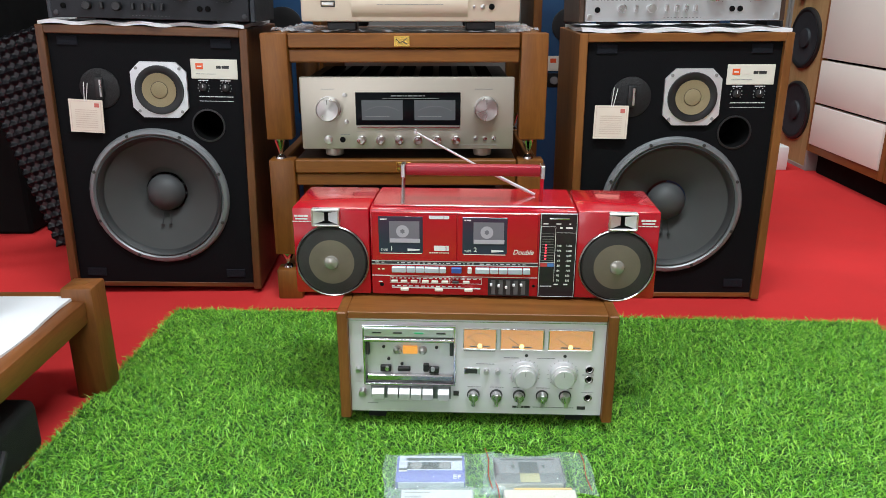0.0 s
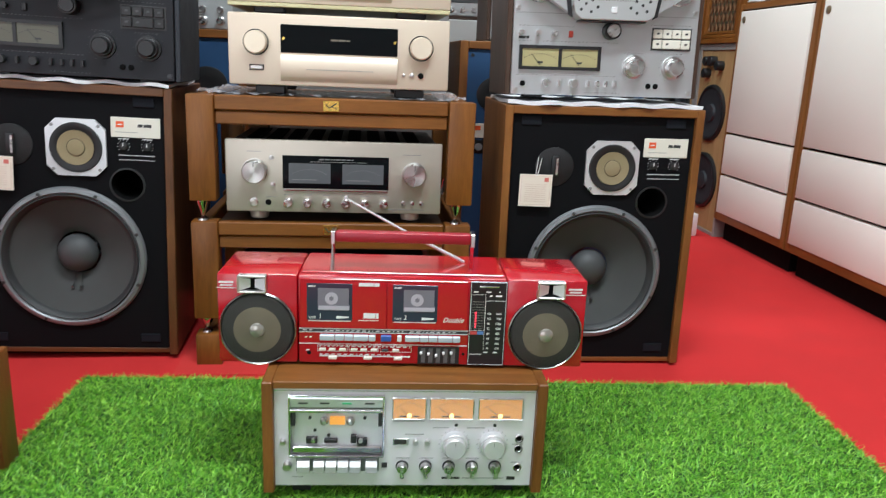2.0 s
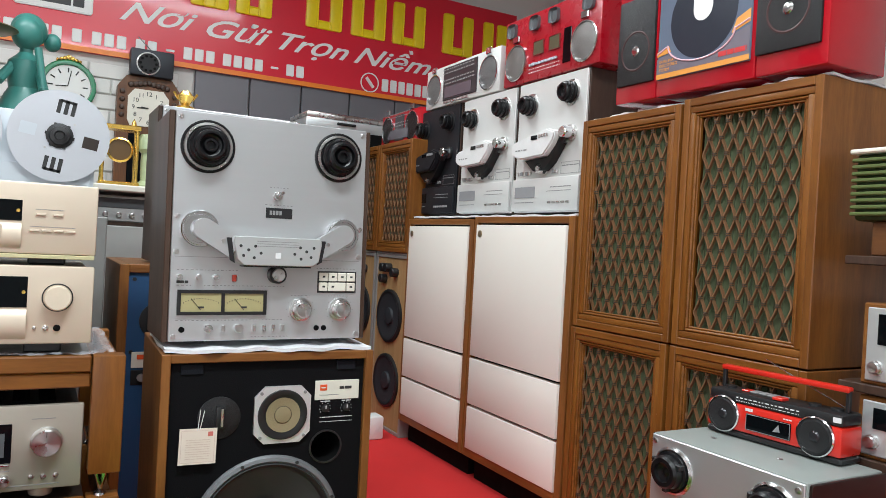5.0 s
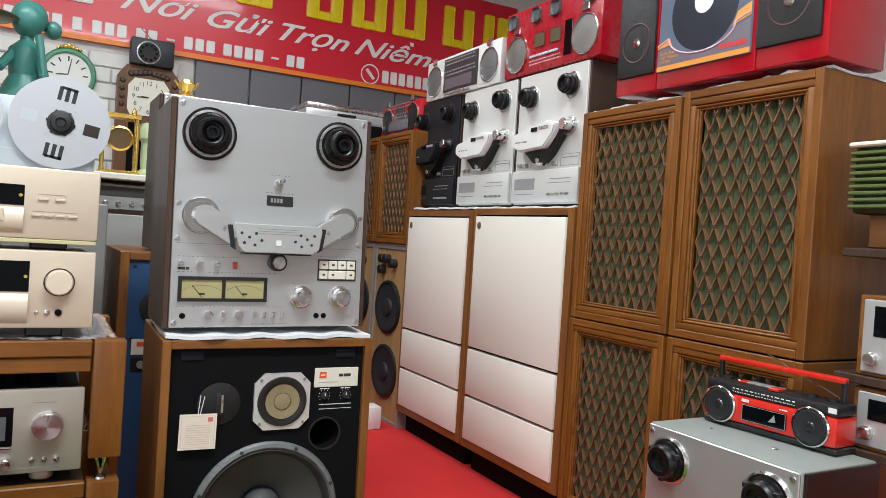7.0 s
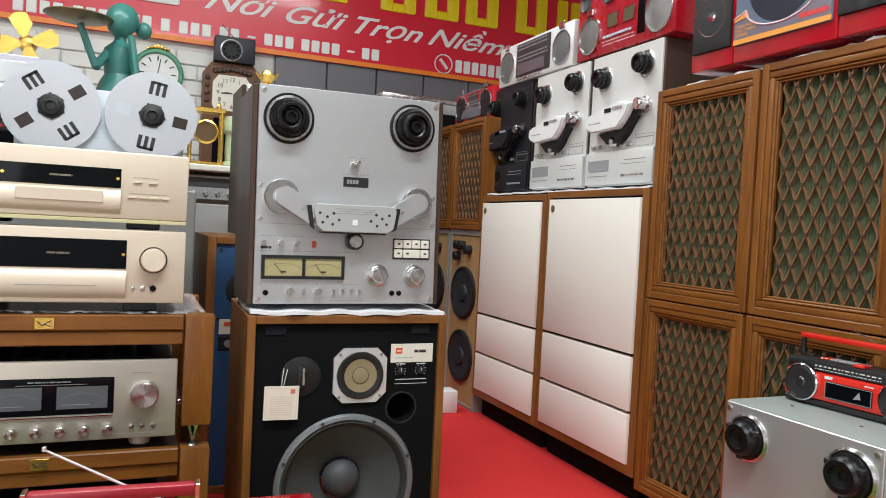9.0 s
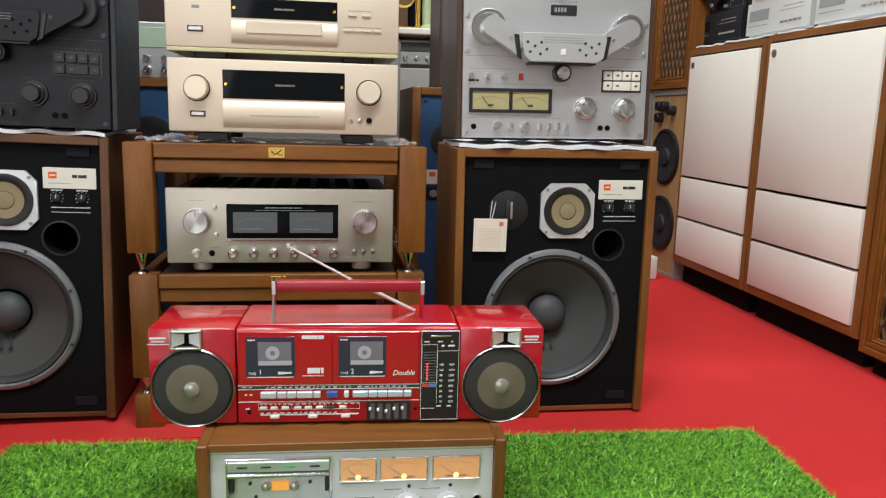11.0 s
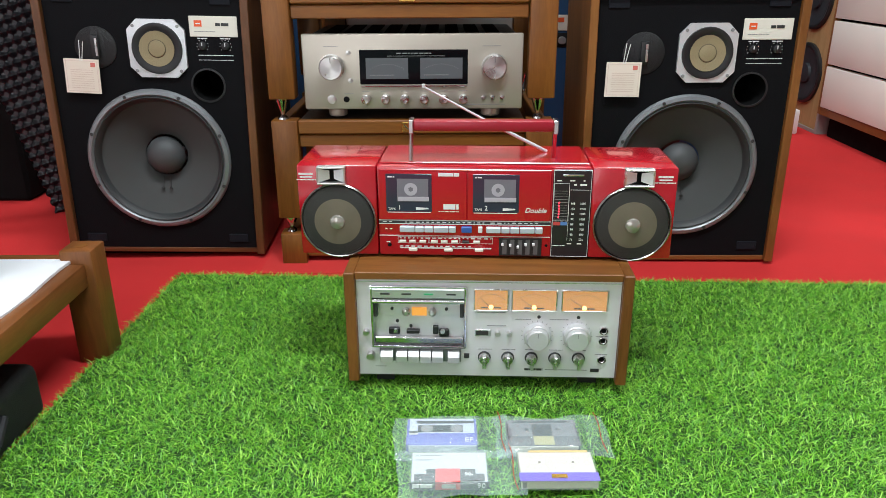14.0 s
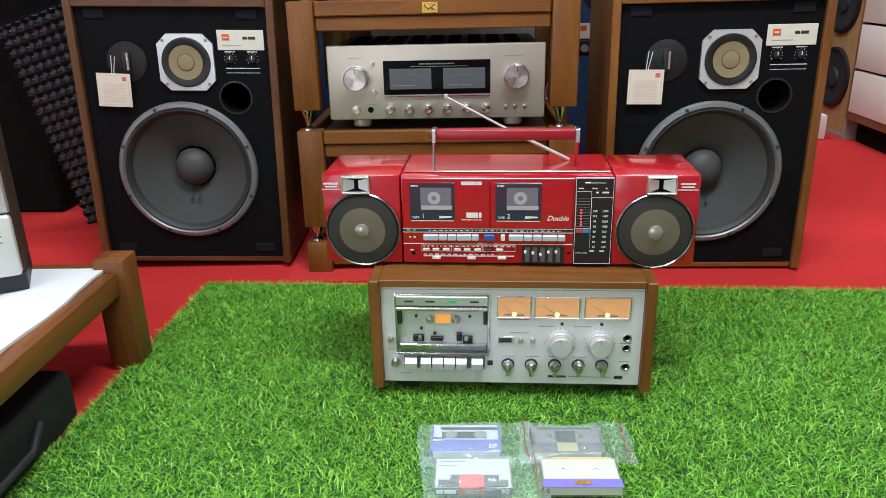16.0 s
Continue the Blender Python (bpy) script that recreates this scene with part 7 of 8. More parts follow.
for zz, lb, wd in ((1.060, "black cassette deck with grey panels", 0.42), (1.187, "silver cassette deck with a row of keys", 0.44)):
    t = thing("cassette_deck", pose(-0.46, 3.0, zz), lb, "cassette deck", "old cassette decks")
    dark = zz < 1.1
    bm = shape()
    box(bm, -wd / 2, wd / 2, 0, 0.25, 0, 0.122, 0.003)
    part("case", bm, BLACK if dark else paint("lilac_silver", (0.58, 0.56, 0.62), 0.4, metal=0.3), t)
    bm = shape()
    box(bm, -0.05, 0.18, -0.004, 0, 0.03, 0.10, 0.001)
    part("front_window", bm, GLASSB if dark else BRUSH, t)
    for k in range(10):
        bm = shape()
        box(bm, -0.19 + k * 0.036, -0.165 + k * 0.036, -0.006, 0, 0.010, 0.020, 0.001)
        part("key", bm, REDD if dark and k > 6 else KNOB, t)
bm = shape()
box(bm, -0.95, -0.30, 2.98, 3.30, 0.0, 1.0595, 0.003)
single("equipment_stand", bm, VOID, "dark stand under the old cassette decks", "stand")


# ---------------------------------------------------------------- the back wall
def back_wall():
    lime = paint("white_painted_brick", (0.74, 0.73, 0.70), 0.75, var=0.06, scale=12, bump=0.4, fine=150)
    bm = shape()
    box(bm, -1.4, 0.765, 4.475, 4.4995, 0.9, 1.74)
    face = single("brick_facing", bm, paint("pale_mortar", (0.60, 0.59, 0.56), 0.9), "white painted brick facing on the back wall", "wall", kind="structure")
    rnd = random.Random(9)
    meshes = []
    for k in range(4):
        bm = shape()
        box(bm, -0.106, 0.106, -0.012 - 0.003 * k, 0, -0.036, 0.036, 0.004)
        meshes.append(mesh_of("brick", bm, lime))
    z, r_ = 0.94, 0
    while z < 1.70:
        x = -1.29 + (0.11 if r_ % 2 else 0.0)
        while x < 0.66:
            ob = new("brick", rnd.choice(meshes))
            ob.parent = face
            ob.matrix_basis = Matrix.Translation((x, 4.475, z))
            x += 0.22
        z += 0.08
        r_ += 1
    # grey shutters right of the bricks
    for k in range(6):
        bm = shape()
        x = 0.775 + k * 0.30
        box(bm, x, x + 0.292, 4.46, 4.49, 0.0, 1.74, 0.004)
        single("shutter_panel", bm, paint("grey_shutter", (0.16, 0.155, 0.17), 0.5, metal=0.2, var=0.1, scale=4), "dark grey metal shutter panel below the sign", "shutter", "shutter panels", kind="structure")
    # sign
    t = thing("shop_sign", pose(0.105, 4.44, 1.735), "long red shop sign with yellow and white lettering", "sign")
    sr = paint("sign_red", (0.66, 0.014, 0.036), 0.3, var=0.04, scale=3, bump=0.0, coat=0.3)
    bm = shape()
    box(bm, -2.4, 2.72, 0, 0.03, 0.0, 0.69, 0.004)
    part("board", bm, sr, t)
    bm = shape()
    box(bm, -2.4, 2.72, -0.003, 0, 0.0, 0.026)
    part("orange_edge", bm, paint("orange_edge", (0.80, 0.22, 0.02), 0.4), t)
    SC = Matrix.Diagonal((1.52, 1, 1, 1))
    letters("Nơi", 0.142, WHITE, t, Matrix.Translation((0.435, -0.004, 0.240)) @ SC, shear=0.5, bold=0.002)
    letters("Gửi", 0.142, WHITE, t, Matrix.Translation((0.845, -0.004, 0.232)) @ SC, shear=0.5, bold=0.002)
    letters("Trọn", 0.142, WHITE, t, Matrix.Translation((1.285, -0.004, 0.230)) @ SC, shear=0.5, bold=0.002)
    letters("Niềm", 0.142, WHITE, t, Matrix.Translation((1.81, -0.004, 0.230)) @ SC, shear=0.5, bold=0.002)
    x = -0.62
    for q, n in enumerate((4, 4, 2, 1, 3, 2, 1, 3, 4, 1, 2)):
        for k in range(n):
            bm = shape()
            box(bm, x, x + 0.045, -0.003, 0, 0.070 if q in (6, 9) else 0.043, 0.082 if q in (6, 9) else 0.109, 0.004)
            part("address_bar", bm, WHITE, t)
            x += 0.0585
        x += 0.032
    x = 1.76
    for k in range(8):
        bm = shape()
        box(bm, x, x + 0.042, -0.003, 0, 0.042, 0.118, 0.005)
        part("number_bar", bm, WHITE, t)
        x += 0.056
    bm = shape()
    lathe(bm, [(0.060, 0.0), (0.060, 0.002), (0.053, 0.002), (0.053, 0.0)], 32, (1.68, -0.001, 0.082), closed=False)
    rod(bm, (1.655, -0.003, 0.110), (1.705, -0.003, 0.055), 0.010, 8)
    part("phone_mark", bm, WHITE, t)
    yel = paint("sign_yellow", (0.85, 0.66, 0.01), 0.35, bump=0)
    for x0, w in ((0.62, 0.20), (0.86, 0.20), (1.26, 0.22), (1.54, 0.22), (1.81, 0.22), (2.16, 0.22), (2.46, 0.18)):
        bm = shape()
        box(bm, x0, x0 + 0.075, -0.006, 0, 0.345, 0.60, 0.012, 2)
        box(bm, x0 + w - 0.075, x0 + w, -0.006, 0, 0.345, 0.60, 0.012, 2)
        box(bm, x0 + 0.06, x0 + w - 0.06, -0.0055, 0, 0.345, 0.395, 0.01)
        part("name_shape", bm, yel, t)
    for x0, x1, c in ((-0.20, 0.15, WHITE), (-0.42, -0.25, WHITE), (-0.75, -0.47, WHITE), (-1.1, -0.80, WHITE)):
        bm = shape()
        box(bm, x0, x1, -0.004, 0, 0.185, 0.30, 0.01)
        p = part("maker_plate", bm, c, t)
        bm = shape()
        bars(bm, x0 + 0.04, x1 - 0.04, 0.242, 0.05, -0.004, gap=-0.02, seed=int(x0 * 100))
        part("plate_bar", bm, INKD if x0 > -0.3 else ORANGE, p)


back_wall()


def clock_round(m, r, rim, label, top=True):
    t = thing("wall_clock", m, label, "clock", "clocks")
    bm = shape()
    lathe(bm, [(r, 0), (r, 0.02), (r * 0.94, 0.032), (r * 0.84, 0.032), (r * 0.80, 0.014)], 48, (0, 0, 0), closed=False)
    part("rim", bm, rim, t)
    bm = shape()
    lathe(bm, [(r * 0.82, 0.014), (0, 0.0142)], 48, (0, 0, 0), closed=False)
    f = part("dial", bm, WHITE, t, "white dial with dark numerals")
    for k in range(12):
        a = k * math.pi / 6
        bm = shape()
        rod(bm, (r * 0.52 * math.cos(a), -0.0145, r * 0.52 * math.sin(a)), (r * 0.70 * math.cos(a), -0.0145, r * 0.70 * math.sin(a)), r * 0.028, 5)
        part("numeral", bm, INKD, f)
    for a, l in ((80, 0.6), (185, 0.42)):
        bm = shape()
        rod(bm, (0, -0.017, 0), (r * l * math.cos(radians(a)), -0.017, r * l * math.sin(radians(a))), r * 0.018, 5)
        part("hand_pointer", bm, INKD, f)
    if top:
        bm = shape()
        for k in range(-3, 4):
            lathe(bm, [(0.016 - abs(k) * 0.0025, 0), (0.012 - abs(k) * 0.002, 0.02), (0, 0.026)], 10, (k * 0.017, -0.004, r * 1.0 + 0.012 - abs(k) * 0.005))
        part("crest", bm, GOLD, t, "gilt crest")


clock_round(pose(0.160, 4.455, 1.552), 0.130, paint("green_enamel", (0.01, 0.22, 0.09), 0.25, coat=0.4), "round green wall clock with gilt crest")
t = thing("pendulum_clock", pose(0.535, 4.40, 0.985), "carved brown wooden pendulum clock with a square pale dial", "clock", "clocks")
bm = shape()
prism(bm, [(-0.15, 0), (0.15, 0), (0.15, 0.60), (0.11, 0.655), (-0.11, 0.655), (-0.15, 0.60)], -0.02, 0.058)
part("case", bm, wal("z"), t)
bm = shape()
prism(bm, [(-0.085, 0.40), (0.085, 0.40), (0.10, 0.43), (0.10, 0.55), (0.07, 0.59), (-0.07, 0.59), (-0.10, 0.55), (-0.10, 0.43)], -0.026, -0.02)
f = part("dial", bm, CREAM, t, "pale eight-sided dial")
for k in range(12):
    a = k * math.pi / 6
    letters(str((3 - k - 1) % 12 + 1), 0.032, INKD, f, Matrix.Translation((0.073 * math.cos(a), -0.0275, 0.495 + 0.073 * math.sin(a))))
for a, l in ((182, 0.055), (175, 0.035)):
    bm = shape()
    rod(bm, (0, -0.029, 0.495), (l * math.cos(radians(a)), -0.029, 0.495 + l * math.sin(radians(a))), 0.003, 6)
    part("hand_pointer", bm, INKD, f)
bm = shape()
for k in range(-4, 5):
    lathe(bm, [(0.016, 0), (0.011, 0.012), (0, 0.016)], 10, (k * 0.022, -0.02, 0.625 - abs(k) * 0.004))
for s in (-1, 1):
    for k in range(4):
        lathe(bm, [(0.014, 0), (0.010, 0.012), (0, 0.015)], 10, (s * 0.127, -0.02, 0.45 + k * 0.04))
part("carving", bm, DWOOD, t, "dark carved leaves")
bm = shape()
box(bm, -0.09, 0.09, -0.024, -0.02, 0.05, 0.36, 0.003)
part("glass_door", bm, GLASSB, t)

t = thing("portable_radio", pose(0.540, 4.34, 1.642), "small black portable radio with a round speaker", "radio", "old radios")
bm = shape()
box(bm, -0.105, 0.105, 0, 0.08, 0, 0.135, 0.006, 2)
part("housing", bm, DECKC, t)
bm = shape()
lathe(bm, [(0.058, 0), (0.058, 0.006), (0.053, 0.008), (0.051, 0.004)], 32, (-0.02, 0, 0.062), closed=False)
s = part("speaker", bm, KNOB, t, "metal ringed speaker")
bm = shape()
lathe(bm, [(0.052, 0.004), (0.03, 0.007), (0.018, 0.003), (0, 0.006)], 32, (-0.02, 0, 0.062), closed=False)
part("grille", bm, GRILLED, s)
for k in range(10):
    a = k * math.pi / 5
    bm = shape()
    cyl(bm, -0.02 + 0.038 * math.cos(a), -0.006, 0.062 + 0.038 * math.sin(a), 0.007, 0.001, 10)
    part("grille_hole", bm, VOID, s)
bm = shape()
rod(bm, (0.0, 0.04, 0.135), (-0.07, 0.04, 0.20), 0.003, 6)
part("aerial", bm, CHROME, t)

# table of ornaments
before = set(bpy.data.objects)
t = thing("display_table", pose(0, 0, 0), "cream-topped display table against the back wall", "table")
bm = shape()
box(bm, -1.1, 0.60, 3.30, 4.20, 1.075, 1.10, 0.004)
part("tabletop", bm, CREAM, t)
for x in (-1.08, 0.56):
    for y in (3.33, 4.14):
        bm = shape()
        box(bm, x, x + 0.04, y, y + 0.04, 0.08, 1.0745)
        part("leg", bm, CREAM, t)
bm = shape()
box(bm, -1.04, 0.555, 3.36, 4.1, 0.945, 0.96)
part("lower_shelf", bm, DWOOD, t)
bm = shape()
box(bm, -0.15, 0.54, 3.34, 3.85, 0.08, 0.9445, 0.004)
cab = single("grey_cabinet", bm, paint("pale_grey_cabinet", (0.40, 0.40, 0.38), 0.6, var=0.06), "pale grey cabinet with a small brass plate", "cabinet")
t = thing("stereo_receiver", pose(0.27, 3.38, 0.961), "silver receiver under the display table", "receiver", "old receivers")
bm = shape()
box(bm, -0.22, 0.22, 0, 0.3, 0, 0.10, 0.003)
part("case", bm, BRUSH, t)
bm = shape()
box(bm, -0.2, 0.2, -0.003, 0, 0.052, 0.09, 0.001)
part("dial_window", bm, DISPG, t)
for k in range(9):
    knob(t, -0.19 + k * 0.047, 0.025, 0.011, 0.014, 0, KNOB, "knob")
t = thing("mantel_clock", pose(0.265, 3.42, 1.10), "gilt mantel clock with four columns", "clock", "clocks")
bm = shape()
box(bm, -0.075, 0.075, 0, 0.09, 0, 0.018, 0.003)
box(bm, -0.075, 0.075, 0, 0.09, 0.225, 0.242, 0.003)
part("frame", bm, GOLD, t)
for x in (-0.062, 0.062):
    for y in (0.012, 0.078):
        bm = shape()
        lathe(bm, [(0.008, 0), (0.006, 0.02), (0.007, 0.1), (0.006, 0.19), (0.008, 0.2065)], 12, (x, y, 0.0182), "z")
        part("column", bm, GOLD, t)
bm = shape()
lathe(bm, [(0.012, 0), (0.008, 0.02), (0, 0.035)], 12, (0.05, 0.045, 0.242), "z")
part("finial", bm, GOLD, t)
bm = shape()
lathe(bm, [(0.05, 0), (0.05, 0.01), (0.042, 0.014), (0.040, 0.008)], 32, (0, 0.03, 0.145), closed=False)
part("dial_ring", bm, GOLD, t)
bm = shape()
lathe(bm, [(0.041, 0.008), (0, 0.008)], 32, (0, 0.03, 0.145), closed=False)
part("dial", bm, paint("bronze_dial", (0.12, 0.07, 0.03), 0.35, metal=0.3), t)
bm = shape()
lathe(bm, [(0.034, 0), (0.036, 0.012), (0.020, 0.03), (0.022, 0.09), (0.020, 0.14), (0.034, 0.155), (0.036, 0.19), (0.026, 0.215), (0, 0.22)], 20, (0.365, 3.45, 1.10), "z")
single("jade_column", bm, paint("pale_jade", (0.36, 0.42, 0.24), 0.3, var=0.25, scale=25), "pale jade stone column ornament", "ornament")
bm = shape()
lathe(bm, [(0.030, 0), (0.030, 0.012), (0.012, 0.018), (0.018, 0.030), (0.026, 0.045), (0.018, 0.052), (0.012, 0.060), (0, 0.062)], 16, (0.43, 2.58, 1.2175), "z")
for s in (-1, 1):
    rod(bm, (0.43 + s * 0.02, 2.58, 1.252), (0.43 + s * 0.034, 2.58, 1.273), 0.004, 6)
single("gold_urn", bm, GOLD, "small gilt urn standing on the tape deck", "ornament")

# figurine holding a tray: one plain shape
bm = shape()
lathe(bm, [(0.125, 0), (0.128, 0.02), (0.120, 0.10), (0.108, 0.19), (0.092, 0.27), (0.070, 0.325), (0.056, 0.350), (0.060, 0.385), (0.066, 0.425), (0.060, 0.455), (0.038, 0.475), (0.024, 0.490), (0.022, 0.515)], 32, (-0.075, 3.55, 1.10), "z")
lathe(bm, [(0.056 * math.sin(math.pi * k / 14), -0.066 * math.cos(math.pi * k / 14)) for k in range(15)], 28, (-0.075, 3.545, 1.665), "z")
lathe(bm, [(0.064 * math.sin(math.pi * (k + 5) / 18), -0.066 * math.cos(math.pi * (k + 5) / 18)) for k in range(14)], 28, (-0.070, 3.568, 1.682), "z")
lathe(bm, [(0.032 * math.sin(math.pi * k / 10), -0.036 * math.cos(math.pi * k / 10)) for k in range(11)], 20, (0.012, 3.60, 1.655), "z")
rod(bm, (-0.12, 3.52, 1.53), (-0.16, 3.46, 1.46), 0.018, 10)
rod(bm, (-0.16, 3.46, 1.46), (-0.22, 3.46, 1.62), 0.014, 10)
rod(bm, (-0.03, 3.52, 1.53), (-0.01, 3.46, 1.44), 0.018, 10)
rod(bm, (-0.01, 3.46, 1.44), (-0.035, 3.47, 1.60), 0.014, 10)
fig = single("figurine", bm, paint("green_glazed_ceramic", (0.035, 0.17, 0.145), 0.42, var=0.2, coat=0.1), "glazed green figurine holding a tray on the table", "figurine")
bm = shape()
lathe(bm, [(0, 0), (0.10, 0.002), (0.125, 0.014), (0.122, 0.018), (0.10, 0.008), (0, 0.006)], 32, (-0.225, 3.46, 1.632), "z")
single("round_tray", bm, paint("bronze_tray", (0.16, 0.12, 0.06), 0.35, metal=0.6), "round bronze tray held by the figurine", "tray")
t = thing("table_fan", pose(-0.40, 3.50, 1.40), "old brass table fan with four blades", "fan")
bm = shape()
lathe(bm, [(0.06, -0.30), (0.06, -0.28), (0.015, -0.26), (0.013, 0.0)], 16, (0, 0, 0), "z")
part("stand", bm, GOLD, t)
bm = shape()
lathe(bm, [(0.03, 0), (0.035, 0.03), (0.02, 0.07), (0, 0.075)], 16, (0, 0.02, 0.12))
rod(bm, (0, 0.01, 0.0), (0, 0.01, 0.12), 0.012, 8)
part("motor", bm, GOLD, t)
for k in range(4):
    a = radians(20 + 90 * k)
    bm = shape()
    pts = [(0.02, -0.012), (0.06, -0.042), (0.105, -0.035), (0.115, 0.0), (0.10, 0.03), (0.06, 0.022), (0.02, 0.010)]
    prism(bm, [(px_ * math.cos(a) - pz_ * math.sin(a), 0.12 + px_ * math.sin(a) + pz_ * math.cos(a)) for px_, pz_ in pts], -0.052, -0.049)
    part("blade", bm, GOLD, t)
clock_round(pose(-0.585, 3.45, 1.53), 0.10, GOLD, "round gilt table clock on the stack", False)
bm = shape()
box(bm, -0.72, -0.30, 3.35, 3.62, 1.1, 1.395, 0.003)
single("storage_box", bm, CREAM, "cream storage box on the display table", "box")
for ob in set(bpy.data.objects) - before:
    if ob.parent is None and ob.name != "gold_urn":
        ob.location += Vector((0.065, 0, -0.08))
bm = shape()
box(bm, 1.10, 1.62, 3.75, 4.15, 0.0, 1.40, 0.004)
single("dark_cupboard", bm, VOID, "dark cupboard against the shutters", "cupboard")
t = thing("aluminium_case", pose(1.40, 3.78, 1.4005), "silver aluminium carrying case lying on the cupboard", "case")
bm = shape()
box(bm, -0.21, 0.21, 0, 0.3, 0, 0.055, 0.008, 2)
part("body", bm, BRUSH, t)
bm = shape()
box(bm, -0.205, 0.205, 0.004, 0.296, 0.0555, 0.085, 0.008, 2)
part("lid", bm, KNOB, t)
bm = shape()
box(bm, -0.05, 0.05, -0.012, 0.0, 0.030, 0.042, 0.003)
part("handle", bm, BLACK, t)

# ---------------------------------------------------------------- bench, case and foam board
t = thing("low_bench", pose(-0.009, -0.02, 0), "low brown wooden bench with thick square legs", "bench")
for x, y in ((-0.6275, 1.378), (-0.6275, 0.15), (-1.20, 1.378), (-1.20, 0.15)):
    bm = shape()
    box(bm, x - 0.0275, x + 0.0275, y - 0.0275, y + 0.0275, 0, 0.212, 0.004, 2)
    part("leg", bm, wood("bench_wood", (0.11, 0.034, 0.008), (0.26, 0.095, 0.024), "z"), t)
for x in (-0.6575, -1.2125):
    bm = shape()
    box(bm, x, x + 0.045, 0.178, 1.350, 0.148, 0.190, 0.004, 2)
    part("side_rail", bm, wood("bench_wood", (0.11, 0.034, 0.008), (0.26, 0.095, 0.024), "y"), t)
for y in (0.13, 1.356):
    bm = shape()
    box(bm, -1.172, -0.6555, y, y + 0.04, 0.148, 0.190, 0.004, 2)
    part("end_rail", bm, wood("bench_wood", (0.11, 0.034, 0.008), (0.26, 0.095, 0.024), "x"), t)
bm = shape()
box(bm, -1.167, -0.658, 0.172, 1.355, 0.165, 0.184)
part("seat_board", bm, wood("bench_wood", (0.11, 0.034, 0.008), (0.26, 0.095, 0.024), "y"), t)
for k in range(2):
    bm = shape()
    lathe(bm, [(0.010, 0), (0.010, 0.0006), (0, 0.0006)], 16, (-0.6275, (1.378, 0.15)[k], 0.212), "z")
    part("peg", bm, teak("x"), t)
cloth_sheet("white_cloth", pose(-0.897, 0.76, 0.1888, 0, 0, 90), 1.16, 0.50, "white cloth spread over the bench", 7, 0.006, 0.3)
t = thing("cassette_deck", pose(-0.852, 1.185, 0.196, 0, 0, 27), "silver upright deck with dark sides standing on the bench", "tape deck", "reel tape decks")
bm = shape()
box(bm, -0.14, 0.14, 0.006, 0.115, 0.03, 0.300, 0.003)
part("case", bm, DWOOD, t, "dark brown case")
bm = shape()
box(bm, -0.137, 0.137, -0.004, 0.0055, 0.130, 0.297, 0.003)
part("upper_panel", bm, BRUSHW, t)
bm = shape()
box(bm, -0.137, 0.137, -0.016, 0.0055, 0.030, 0.128, 0.006, 2)
low = part("lower_panel", bm, PALE, t)
bm = shape()
bars(bm, 0.05, 0.12, 0.098, 0.003, -0.016, seed=2)
bars(bm, 0.05, 0.12, 0.088, 0.002, -0.016, seed=3)
bars(bm, 0.03, 0.12, 0.165, 0.002, -0.004, seed=4)
part("panel_print", bm, INK, low)
bm = shape()
bars(bm, 0.085, 0.105, 0.112, 0.009, -0.016, gap=-0.004, seed=5)
part("maker_mark", bm, ORANGE, low)
for z in (0.19, 0.225, 0.26):
    knob(t, 0.118, z, 0.008, 0.016, -0.004, KNOB, "knob", False)
for s in (-1, 1):
    bm = shape()
    box(bm, s * 0.10 - 0.035, s * 0.10 + 0.04, 0.0, 0.115, 0, 0.0295, 0.002)
    part("foot", bm, DECKC, t)
t = thing("equipment_bag", pose(-0.889, 0.96, 0.0), "soft black carrying case lying under the bench", "bag")
bm = shape()
box(bm, -0.245, 0.245, -0.34, 0.22, 0.0, 0.092, 0.016, 3)
cl = paint("black_nylon", (0.004, 0.004, 0.005), 0.8, var=0.3, scale=25, bump=0.5, fine=600)
part("body", bm, cl, t)
bm = shape()
rod(bm, (0.247, -0.10, 0.06), (0.262, -0.05, 0.045), 0.006, 8)
rod(bm, (0.262, -0.05, 0.045), (0.262, 0.06, 0.045), 0.006, 8)
rod(bm, (0.262, 0.06, 0.045), (0.247, 0.11, 0.06), 0.006, 8)
part("carry_strap", bm, paint("grey_strap", (0.010, 0.010, 0.012), 0.7), t)


def foam_board():
    """Egg-crate foam leaning beside the loudspeaker."""
    bm = shape()
    nx, nz, p, q = 12, 21, 0.027, 8
    g = [[bm.verts.new((i * p / q, -0.013 * max(-0.25, math.cos(2 * math.pi * (i + j) / q / 2) * math.cos(2 * math.pi * (i - j) / q / 2)), j * p / q)) for j in range(nz * q + 1)] for i in range(nx * q + 1)]
    for i in range(nx * q):
        for j in range(nz * q):
            f = bm.faces.new((g[i][j], g[i + 1][j], g[i + 1][j + 1], g[i][j + 1]))
            f.smooth = True
    fm = paint("black_foam", (0.005, 0.0055, 0.008), 0.36, var=0.3, bump=0.3, spec=0.5)
    ob = single("foam_panel", bm, fm, "black egg-crate acoustic foam board leaning on its corner", "acoustic foam", "foam boards")
    ob.matrix_basis = pose(-1.120, 2.19, 0.004, -3, -17, 0)
    m = ob.modifiers.new("thick", "SOLIDIFY")
    m.thickness, m.offset = 0.02, 1
    ob2 = new("foam_panel", ob.data)
    tagged(ob2, "black egg-crate acoustic foam board leaning behind another", "acoustic foam", "foam boards")
    ob2.matrix_basis = pose(-1.060, 2.25, 0.004, -3, -10, 0)
    m = ob2.modifiers.new("thick", "SOLIDIFY")
    m.thickness, m.offset = 0.02, 1


